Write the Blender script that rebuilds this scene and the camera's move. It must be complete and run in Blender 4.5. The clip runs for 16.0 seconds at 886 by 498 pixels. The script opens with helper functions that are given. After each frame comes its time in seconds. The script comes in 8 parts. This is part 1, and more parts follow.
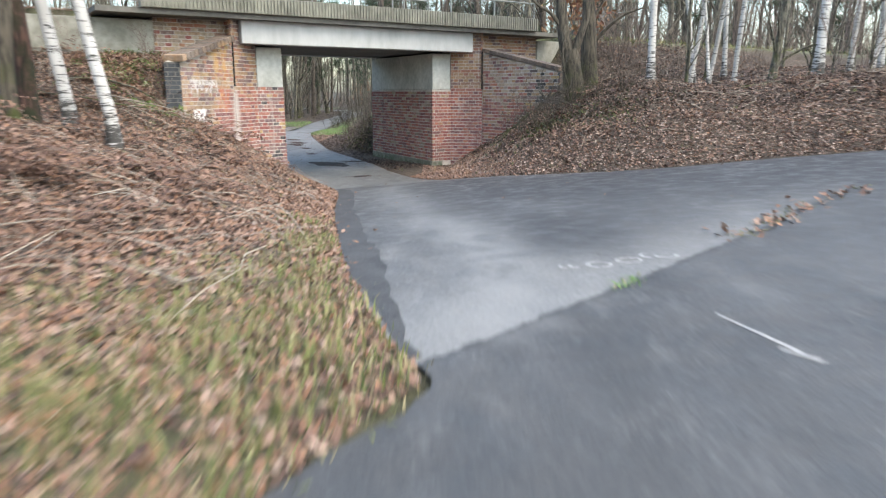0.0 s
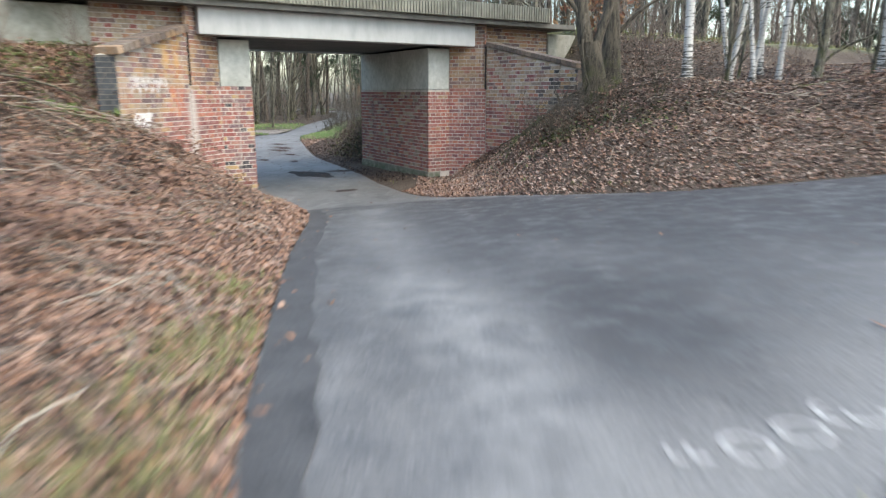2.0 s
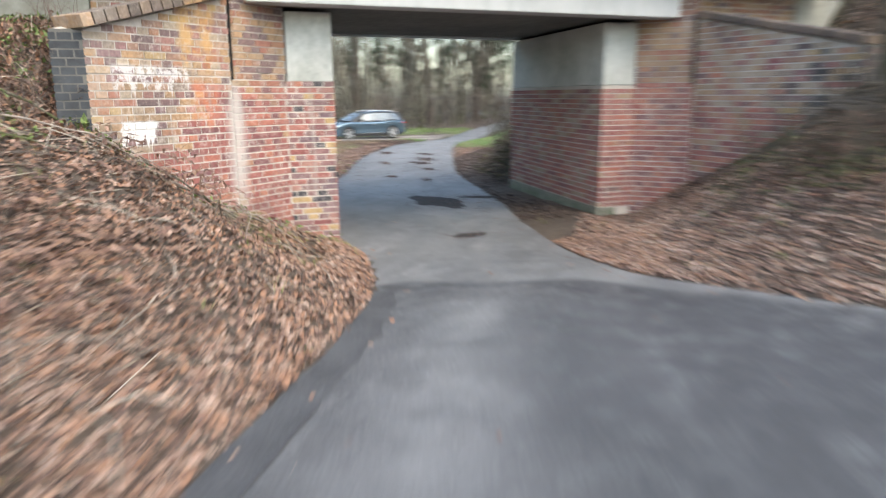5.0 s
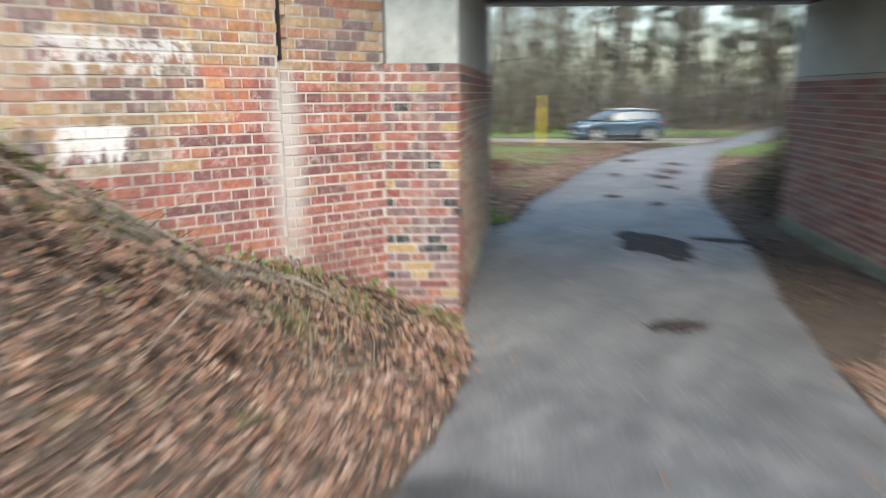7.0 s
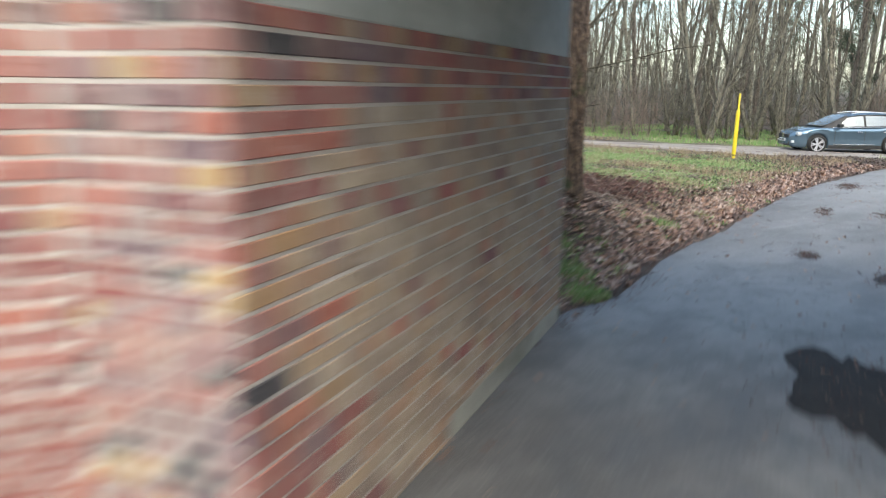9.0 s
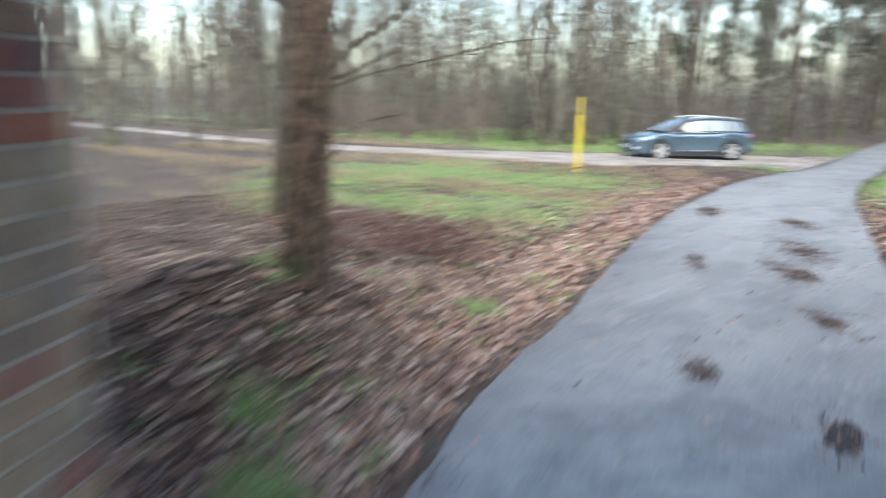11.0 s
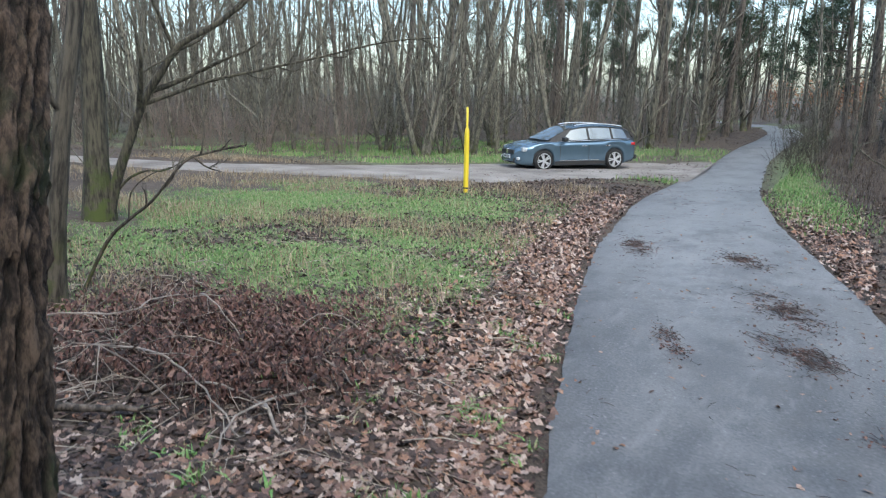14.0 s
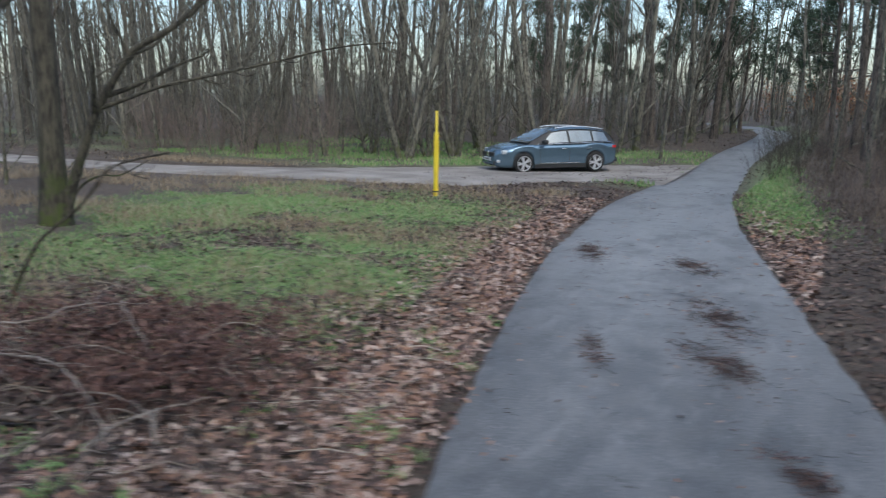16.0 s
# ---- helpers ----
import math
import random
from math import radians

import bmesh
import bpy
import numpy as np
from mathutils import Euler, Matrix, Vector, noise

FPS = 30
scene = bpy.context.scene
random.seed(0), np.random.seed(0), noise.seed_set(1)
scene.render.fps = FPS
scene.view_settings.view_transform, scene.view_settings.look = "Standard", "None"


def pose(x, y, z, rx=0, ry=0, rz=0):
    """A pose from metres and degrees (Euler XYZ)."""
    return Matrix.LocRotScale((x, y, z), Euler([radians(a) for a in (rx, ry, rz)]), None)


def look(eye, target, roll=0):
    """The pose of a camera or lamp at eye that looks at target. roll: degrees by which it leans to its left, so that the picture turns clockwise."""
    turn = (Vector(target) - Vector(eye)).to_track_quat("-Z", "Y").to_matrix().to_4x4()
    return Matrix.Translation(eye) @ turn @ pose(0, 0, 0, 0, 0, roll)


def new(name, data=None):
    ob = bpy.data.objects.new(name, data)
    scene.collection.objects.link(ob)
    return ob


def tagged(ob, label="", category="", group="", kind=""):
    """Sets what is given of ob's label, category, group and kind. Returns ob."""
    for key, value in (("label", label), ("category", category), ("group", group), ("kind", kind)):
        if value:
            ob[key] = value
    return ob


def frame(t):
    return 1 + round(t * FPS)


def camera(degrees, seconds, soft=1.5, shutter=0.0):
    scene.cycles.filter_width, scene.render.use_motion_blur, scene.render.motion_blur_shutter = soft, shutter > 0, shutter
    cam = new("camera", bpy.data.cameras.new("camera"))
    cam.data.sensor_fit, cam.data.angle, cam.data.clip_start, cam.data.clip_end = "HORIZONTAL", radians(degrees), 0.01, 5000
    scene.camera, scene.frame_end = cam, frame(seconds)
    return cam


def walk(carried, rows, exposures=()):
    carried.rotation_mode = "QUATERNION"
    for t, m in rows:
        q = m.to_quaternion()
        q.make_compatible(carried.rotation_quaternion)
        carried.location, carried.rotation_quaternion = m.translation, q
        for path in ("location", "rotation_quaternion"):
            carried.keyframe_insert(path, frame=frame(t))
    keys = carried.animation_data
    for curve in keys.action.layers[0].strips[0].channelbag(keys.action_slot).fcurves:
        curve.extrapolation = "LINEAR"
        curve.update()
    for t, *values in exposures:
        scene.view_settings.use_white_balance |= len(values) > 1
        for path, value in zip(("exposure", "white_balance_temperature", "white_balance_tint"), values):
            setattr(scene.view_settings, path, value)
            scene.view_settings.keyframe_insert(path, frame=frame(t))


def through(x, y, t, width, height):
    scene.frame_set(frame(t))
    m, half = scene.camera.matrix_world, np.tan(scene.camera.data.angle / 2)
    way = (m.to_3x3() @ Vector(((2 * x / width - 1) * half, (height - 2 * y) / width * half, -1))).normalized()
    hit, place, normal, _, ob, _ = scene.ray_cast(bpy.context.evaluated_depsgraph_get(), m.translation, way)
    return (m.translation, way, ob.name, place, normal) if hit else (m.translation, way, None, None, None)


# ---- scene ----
cam = camera(64.7, 16.0, 1.15, 2.3)
METRES, EYE, TILT, LEAN, TURN = 23.0, 1.5, -12.7, 0.0, 0.0
ROWS = [
    (0.0, 0.0, 0.0, 0.0, -0.0, 0.0, -0.0),
    (0.5, 0.0005, 0.022, 0.005, 0.0, 0.0, -0.0),
    (1.0, 0.001, 0.0468, 0.0106, 0.0, 0.01, -0.0),
    (1.5, 0.0016, 0.074, 0.0165, -0.01, 0.04, -0.01),
    (2.0, 0.0023, 0.1033, 0.0229, -0.01, 0.06, -0.04),
    (2.5, 0.0032, 0.1346, 0.0298, -0.0, 0.07, -0.03),
    (3.0, 0.0039, 0.1675, 0.0367, 0.56, 0.11, -0.14),
    (3.5, 0.0049, 0.2023, 0.0439, 3.6, 0.14, -0.76),
    (4.0, 0.0053, 0.2391, 0.0512, 7.21, 0.13, -1.46),
    (4.5, 0.0047, 0.2768, 0.0591, 10.49, 0.06, -2.1),
    (7.0, -0.0126, 0.4793, 0.1017, 35.45, -2.2, -7.25),
    (7.5, -0.022, 0.5216, 0.1112, 42.72, -3.35, -8.59),
    (8.0, -0.0341, 0.5637, 0.1203, 49.34, -4.42, -9.62),
    (8.5, -0.0502, 0.6059, 0.1299, 51.89, -4.98, -10.23),
    (9.0, -0.0694, 0.647, 0.1394, 51.83, -5.12, -10.59),
    (9.5, -0.0898, 0.6859, 0.1485, 51.81, -5.15, -10.66),
    (10.0, -0.1117, 0.7236, 0.1572, 49.83, -4.86, -10.58),
    (12.5, -0.2176, 0.8634, 0.1957, 29.03, -1.4, -6.76),
    (13.0, -0.2283, 0.8735, 0.1984, 29.03, -1.41, -6.78),
    (13.5, -0.2347, 0.8778, 0.1999, 29.05, -1.41, -6.79),
    (14.0, -0.2388, 0.8795, 0.201, 29.07, -1.4, -6.79),
    (14.5, -0.2397, 0.8808, 0.2021, 29.1, -1.38, -6.79),
    (15.0, -0.2355, 0.8837, 0.2034, 29.11, -1.35, -6.78),
    (15.5, -0.2265, 0.888, 0.2051, 29.12, -1.33, -6.8),
    (16.0, -0.2139, 0.8934, 0.207, 29.09, -1.33, -6.83),
]
walk(cam, [(t, pose(0, 0, EYE, TILT, LEAN, TURN) @ pose(METRES * x, METRES * y, METRES * z, 90 + pitch, roll, yaw)) for t, x, y, z, yaw, pitch, roll in ROWS],
     [(0.0, 1.93, 6950, 4), (2.5, 1.85, 6900, 3), (4.5, 2.06, 6950, 5), (7.0, 1.82, 6900, 2), (8.5, 1.8, 6700, 2), (9.4, 2.16, 7000, 3), (10.0, 2.4, 6950, 3), (12.5, 2.0, 6200, 2), (14.0, 1.62, 6200, 2), (15.0, 1.42, 6150, 3), (16.0, 1.07, 6100, 4)])

# ---- world, sun, exposure ----
SUN_AZIMUTH, SUN_HEIGHT = 128.0, 52.0     # degrees: a veiled winter sun behind thin cloud
world = bpy.data.worlds.new("sky")
scene.world = world
world.use_nodes = True
wn, wl = world.node_tree.nodes, world.node_tree.links
sky = wn.new("ShaderNodeTexSky")
sky.sky_type, sky.sun_disc = "NISHITA", False
sky.sun_elevation, sky.sun_rotation = radians(SUN_HEIGHT), radians(SUN_AZIMUTH)
sky.dust_density, sky.air_density, sky.ozone_density = 2.5, 1.0, 0.4
wl.new(sky.outputs[0], wn["Background"].inputs[0])
wn["Background"].inputs[1].default_value = 0.15
sun_data = bpy.data.lights.new("sun", "SUN")
sun_data.energy, sun_data.angle, sun_data.color = 0.22, radians(75), (1.0, 0.95, 0.88)
sun_ob = new("sun", sun_data)
sun_ob.matrix_world = look((0, 0, 60), (-40 * math.sin(radians(SUN_AZIMUTH)), -40 * math.cos(radians(SUN_AZIMUTH)), 60 - 40 * math.tan(radians(SUN_HEIGHT))))


# ---- materials ----
def material(name):
    m = bpy.data.materials.new(name)
    m.use_nodes = True
    return m, m.node_tree.nodes, m.node_tree.links, m.node_tree.nodes["Principled BSDF"]


def ramp(nodes, stops):
    r = nodes.new("ShaderNodeValToRGB")
    el = r.color_ramp.elements
    while len(el) < len(stops):
        el.new(0.5)
    for e, (p, c) in zip(el, stops):
        e.position, e.color = p, (*c, 1)
    return r


def noise_node(nodes, links, scale, detail=4.0, rough=0.55, coord="Object", stretch=None):
    tex = nodes.new("ShaderNodeTexNoise")
    tex.inputs["Scale"].default_value, tex.inputs["Detail"].default_value, tex.inputs["Roughness"].default_value = scale, detail, rough
    if coord == "World":
        src = nodes.new("ShaderNodeNewGeometry").outputs["Position"]
    else:
        src = nodes.new("ShaderNodeTexCoord").outputs["Object"]
    if stretch:
        mp = nodes.new("ShaderNodeMapping")
        mp.inputs["Scale"].default_value = stretch
        links.new(src, mp.inputs[0])
        src = mp.outputs[0]
    links.new(src, tex.inputs["Vector"])
    return tex


def mix(nodes, links, fac, a, b, blend="MIX"):
    m = nodes.new("ShaderNodeMix")
    m.data_type, m.blend_type = "RGBA", blend
    for sock, v in ((m.inputs[0], fac), (m.inputs[6], a), (m.inputs[7], b)):
        if isinstance(v, (int, float)):
            sock.default_value = v
        elif isinstance(v, tuple):
            sock.default_value = (*v, 1)
        else:
            links.new(v, sock)
    return m.outputs[2]


def maths(nodes, links, op, a, b=0.0, c=0.0, clamp=False):
    m = nodes.new("ShaderNodeMath")
    m.operation, m.use_clamp = op, clamp
    for sock, v in zip(m.inputs, (a, b, c)):
        if isinstance(v, (int, float)):
            sock.default_value = v
        else:
            links.new(v, sock)
    return m.outputs[0]


def span(nodes, links, v, lo, hi):
    m = nodes.new("ShaderNodeMapRange")
    m.interpolation_type = "SMOOTHSTEP"
    links.new(v, m.inputs[0])
    m.inputs[1].default_value, m.inputs[2].default_value = lo, hi
    return m.outputs[0]


def bump(nodes, links, bsdf, height, strength, distance):
    b = nodes.new("ShaderNodeBump")
    b.inputs["Strength"].default_value, b.inputs["Distance"].default_value = strength, distance
    links.new(height, b.inputs["Height"])
    links.new(b.outputs[0], bsdf.inputs["Normal"])


def plain(name, dark, light, scale, rough=0.8, metal=0.0, bump_d=0.004, coarse=None, stretch=None, coord="Object", blotch=0.5):
    """Two colours mixed at a fine and a coarse scale, with relief."""
    m, n, l, b = material(name)
    fine = noise_node(n, l, scale, 6, 0.6, coord, stretch)
    big = noise_node(n, l, coarse or scale / 9, 3, 0.5, coord)
    f = maths(n, l, "ADD", maths(n, l, "MULTIPLY", fine.outputs[0], 1 - blotch), maths(n, l, "MULTIPLY", big.outputs[0], blotch))
    r = ramp(n, ((0.32, dark), (0.68, light)))
    l.new(f, r.inputs[0])
    l.new(r.outputs[0], b.inputs["Base Color"])
    b.inputs["Roughness"].default_value, b.inputs["Metallic"].default_value = rough, metal
    if bump_d:
        bump(n, l, b, fine.outputs[0], 0.6, bump_d)
    return m


def island(name, colours, rough=0.8, through=0.0, grain=60.0):
    """Each loose piece of the mesh, or each object, takes its own colour out of a row of colours."""
    m, n, l, b = material(name)
    g = n.new("ShaderNodeNewGeometry")
    o = n.new("ShaderNodeObjectInfo")
    v = maths(n, l, "FRACT", maths(n, l, "ADD", g.outputs["Random Per Island"], o.outputs["Random"]))
    k = len(colours)
    r = ramp(n, [(i / k, c) for i, c in enumerate(colours)])
    r.color_ramp.interpolation = "CONSTANT"
    l.new(v, r.inputs[0])
    tex = noise_node(n, l, grain, 3, 0.6, "World")
    shade = ramp(n, ((0.3, (0.62, 0.62, 0.62)), (0.7, (1.15, 1.15, 1.15))))
    l.new(tex.outputs[0], shade.inputs[0])
    l.new(mix(n, l, 1.0, r.outputs[0], shade.outputs[0], "MULTIPLY"), b.inputs["Base Color"])
    b.inputs["Roughness"].default_value = rough
    if through:
        b.inputs["Transmission Weight"].default_value = 0.0
        b.inputs["Subsurface Weight"].default_value = 0.0
    return m


def bark(name, dark, light, moss=None, moss_top=1.2):
    m, n, l, b = material(name)
    ridge = noise_node(n, l, 26.0, 5, 0.6, "Object", (1, 1, 0.16))
    big = noise_node(n, l, 2.2, 3, 0.5)
    r = ramp(n, ((0.41, dark), (0.57, light)))
    l.new(maths(n, l, "ADD", maths(n, l, "MULTIPLY", ridge.outputs[0], 0.7), maths(n, l, "MULTIPLY", big.outputs[0], 0.3)), r.inputs[0])
    col = r.outputs[0]
    if moss:
        z = n.new("ShaderNodeSeparateXYZ")
        l.new(n.new("ShaderNodeTexCoord").outputs["Object"], z.inputs[0])
        low = maths(n, l, "SUBTRACT", 1.0, span(n, l, z.outputs[2], 0.1, moss_top))
        patch = span(n, l, noise_node(n, l, 4.0, 4, 0.6).outputs[0], 0.42, 0.6)
        col = mix(n, l, maths(n, l, "MULTIPLY", low, patch), col, moss)
    l.new(col, b.inputs["Base Color"])
    b.inputs["Roughness"].default_value = 0.92
    bump(n, l, b, ridge.outputs[0], 1.0, 0.02)
    return m


def birch_bark():
    m, n, l, b = material("birch_bark")
    bands = noise_node(n, l, 6.0, 5, 0.75, "Object", (0.55, 0.55, 3.2))
    patch = noise_node(n, l, 1.6, 3, 0.6, "Object", (1, 1, 0.5))
    z = n.new("ShaderNodeSeparateXYZ")
    l.new(n.new("ShaderNodeTexCoord").outputs["Object"], z.inputs[0])
    low = maths(n, l, "SUBTRACT", 1.0, span(n, l, z.outputs[2], 0.0, 0.9))
    scar = span(n, l, maths(n, l, "ADD", maths(n, l, "ADD", maths(n, l, "MULTIPLY", bands.outputs[0], 0.8), maths(n, l, "MULTIPLY", patch.outputs[0], 0.25)), maths(n, l, "MULTIPLY", low, 0.12)), 0.545, 0.62)
    r = ramp(n, ((0.3, (0.36, 0.35, 0.325)), (0.65, (0.56, 0.55, 0.53))))
    l.new(patch.outputs[0], r.inputs[0])
    l.new(mix(n, l, scar, r.outputs[0], (0.045, 0.042, 0.038)), b.inputs["Base Color"])
    b.inputs["Roughness"].default_value = 0.75
    bump(n, l, b, bands.outputs[0], 0.5, 0.006)
    return m


# left wall: a pale run of lime below the joint, white leached patches; used on bricks and mortar alike
WHITE_RUN, WHITE_PATCH = (-4.27, 14.79), (-4.62, 13.5)


def masonry(name, colours, mortar=False, green=False, wash=1.0):
    m, n, l, b = material(name)
    geo = n.new("ShaderNodeNewGeometry")
    xyz = n.new("ShaderNodeSeparateXYZ")
    l.new(geo.outputs["Position"], xyz.inputs[0])
    if mortar:
        r = ramp(n, ((0.35, colours[0]), (0.65, colours[1])))
        l.new(noise_node(n, l, 5.0, 5, 0.6, "World").outputs[0], r.inputs[0])
        col = r.outputs[0]
    else:
        o = n.new("ShaderNodeObjectInfo")
        v = maths(n, l, "FRACT", maths(n, l, "ADD", geo.outputs["Random Per Island"], o.outputs["Random"]))
        r = ramp(n, [(i / len(colours), c) for i, c in enumerate(colours)])
        r.color_ramp.interpolation = "CONSTANT"
        l.new(v, r.inputs[0])
        shade = ramp(n, ((0.25, (0.55, 0.55, 0.55)), (0.75, (1.3, 1.25, 1.2))))
        l.new(noise_node(n, l, 22.0, 5, 0.65, "World").outputs[0], shade.inputs[0])
        col = mix(n, l, 1.0, r.outputs[0], shade.outputs[0], "MULTIPLY")
    wob = noise_node(n, l, 6.0, 5, 0.65, "World")
    rough = noise_node(n, l, 9.0, 6, 0.8, "World")
    # soot and damp
    soot = span(n, l, noise_node(n, l, 0.9, 4, 0.6, "World", (1, 1, 0.6)).outputs[0], 0.52, 0.72)
    col = mix(n, l, maths(n, l, "MULTIPLY", soot, 0.3), col, (0.07, 0.06, 0.055))
    # lime run under the slot
    near = n.new("ShaderNodeVectorMath")
    near.operation = "DISTANCE"
    cmb = n.new("ShaderNodeCombineXYZ")
    l.new(xyz.outputs[0], cmb.inputs[0])
    l.new(xyz.outputs[1], cmb.inputs[1])
    l.new(cmb.outputs[0], near.inputs[0])
    near.inputs[1].default_value = (*WHITE_RUN, 0)
    d = maths(n, l, "SUBTRACT", near.outputs["Value"], maths(n, l, "MULTIPLY", wob.outputs[0], 0.1))
    taper = maths(n, l, "MULTIPLY", span(n, l, xyz.outputs[2], 1.2, 1.62), 0.1)
    d = maths(n, l, "ADD", d, taper)
    run = maths(n, l, "SUBTRACT", 1.0, span(n, l, d, -0.02, 0.15))
    high = maths(n, l, "SUBTRACT", 1.0, span(n, l, xyz.outputs[2], 1.5, 1.62))
    low = span(n, l, xyz.outputs[2], -0.1, 0.6)
    run = maths(n, l, "MULTIPLY", maths(n, l, "MULTIPLY", run, high), low)
    col = mix(n, l, maths(n, l, "MULTIPLY", run, maths(n, l, "ADD", 0.45, maths(n, l, "MULTIPLY", rough.outputs[0], 0.7))), col, (0.5, 0.47, 0.44))
    # leached white band and a dripping daub of white paint on the left wing: u runs along the wing from the slot
    near2 = n.new("ShaderNodeVectorMath")
    near2.operation = "DISTANCE"
    l.new(cmb.outputs[0], near2.inputs[0])
    near2.inputs[1].default_value = (*WHITE_PATCH, 0)
    here = maths(n, l, "SUBTRACT", 1.0, span(n, l, near2.outputs["Value"], 0.95, 1.25))
    off = n.new("ShaderNodeVectorMath")
    off.operation = "SUBTRACT"
    l.new(geo.outputs["Position"], off.inputs[0])
    off.inputs[1].default_value = (-4.287, 14.767, 0)
    dot = n.new("ShaderNodeVectorMath")
    dot.operation = "DOT_PRODUCT"
    l.new(off.outputs[0], dot.inputs[0])
    dot.inputs[1].default_value = (-0.2545, -0.967, 0)
    drip = noise_node(n, l, 16.0, 3, 0.6, "World", (1, 1, 0.07))
    shift = maths(n, l, "MULTIPLY", maths(n, l, "SUBTRACT", rough.outputs[0], 0.5), 0.3)
    u = maths(n, l, "ADD", dot.outputs["Value"], shift)
    hang = maths(n, l, "MULTIPLY", maths(n, l, "SUBTRACT", drip.outputs[0], 0.5), 0.55)
    zz = maths(n, l, "ADD", xyz.outputs[2], hang)

    def slab(u0, u1, z0, z1, soft=0.03):
        a = maths(n, l, "MULTIPLY", span(n, l, u, u0, u0 + soft), maths(n, l, "SUBTRACT", 1.0, span(n, l, u, u1, u1 + soft)))
        c = maths(n, l, "MULTIPLY", span(n, l, zz, z0, z0 + soft), maths(n, l, "SUBTRACT", 1.0, span(n, l, maths(n, l, "ADD", xyz.outputs[2], maths(n, l, "MULTIPLY", shift, 0.4)), z1, z1 + soft)))
        return maths(n, l, "MULTIPLY", maths(n, l, "MULTIPLY", a, c), here)

    leach = span(n, l, rough.outputs[0], 0.44, 0.54)
    col = mix(n, l, maths(n, l, "MULTIPLY", maths(n, l, "MULTIPLY", slab(0.62, 1.52, 1.5, 1.7, 0.05), leach), 0.85), col, (0.58, 0.56, 0.55))
    daub = maths(n, l, "MULTIPLY", slab(1.08, 1.48, 0.96, 1.16), span(n, l, rough.outputs[0], 0.36, 0.44))
    col = mix(n, l, maths(n, l, "MULTIPLY", daub, 0.88), col, (0.66, 0.65, 0.64))
    # rust-coloured seep near the slot, weathered pale end of the wing
    rust = maths(n, l, "MULTIPLY", slab(0.08, 0.6, 1.62, 2.3, 0.2), span(n, l, wob.outputs[0], 0.36, 0.6))
    col = mix(n, l, maths(n, l, "MULTIPLY", rust, 0.62), col, (0.56, 0.32, 0.1))
    seep = maths(n, l, "MULTIPLY", slab(0.12, 0.5, 1.05, 1.5, 0.15), span(n, l, wob.outputs[0], 0.36, 0.6))
    col = mix(n, l, maths(n, l, "MULTIPLY", seep, 0.6), col, (0.5, 0.16, 0.07))
    worn_end = maths(n, l, "MULTIPLY", slab(1.3, 2.4, 0.2, 2.6, 0.5), span(n, l, rough.outputs[0], 0.36, 0.6))
    col = mix(n, l, maths(n, l, "MULTIPLY", worn_end, 0.35), col, (0.33, 0.3, 0.26))
    # lime smeared over the joints, grey drips down the face
    haze = span(n, l, noise_node(n, l, 11.0, 6, 0.8, "World").outputs[0], 0.5, 0.68)
    wide = span(n, l, noise_node(n, l, 1.3, 4, 0.6, "World").outputs[0], 0.38, 0.62)
    col = mix(n, l, maths(n, l, "MULTIPLY", haze, maths(n, l, "ADD", 0.2 * wash, maths(n, l, "MULTIPLY", wide, 0.45 * wash))), col, (0.47, 0.42, 0.385))
    col = mix(n, l, maths(n, l, "MULTIPLY", span(n, l, drip.outputs[0], 0.56, 0.7), 0.4 * wash), col, (0.38, 0.35, 0.325))
    if green:
        g = maths(n, l, "SUBTRACT", 1.0, span(n, l, xyz.outputs[2], -0.42, -0.12))
        col = mix(n, l, maths(n, l, "MULTIPLY", g, span(n, l, wob.outputs[0], 0.3, 0.6)), col, (0.1, 0.13, 0.08))
    l.new(col, b.inputs["Base Color"])
    b.inputs["Roughness"].default_value = 0.88
    bump(n, l, b, noise_node(n, l, 70.0, 4, 0.7, "World").outputs[0], 0.5, 0.003)
    return m


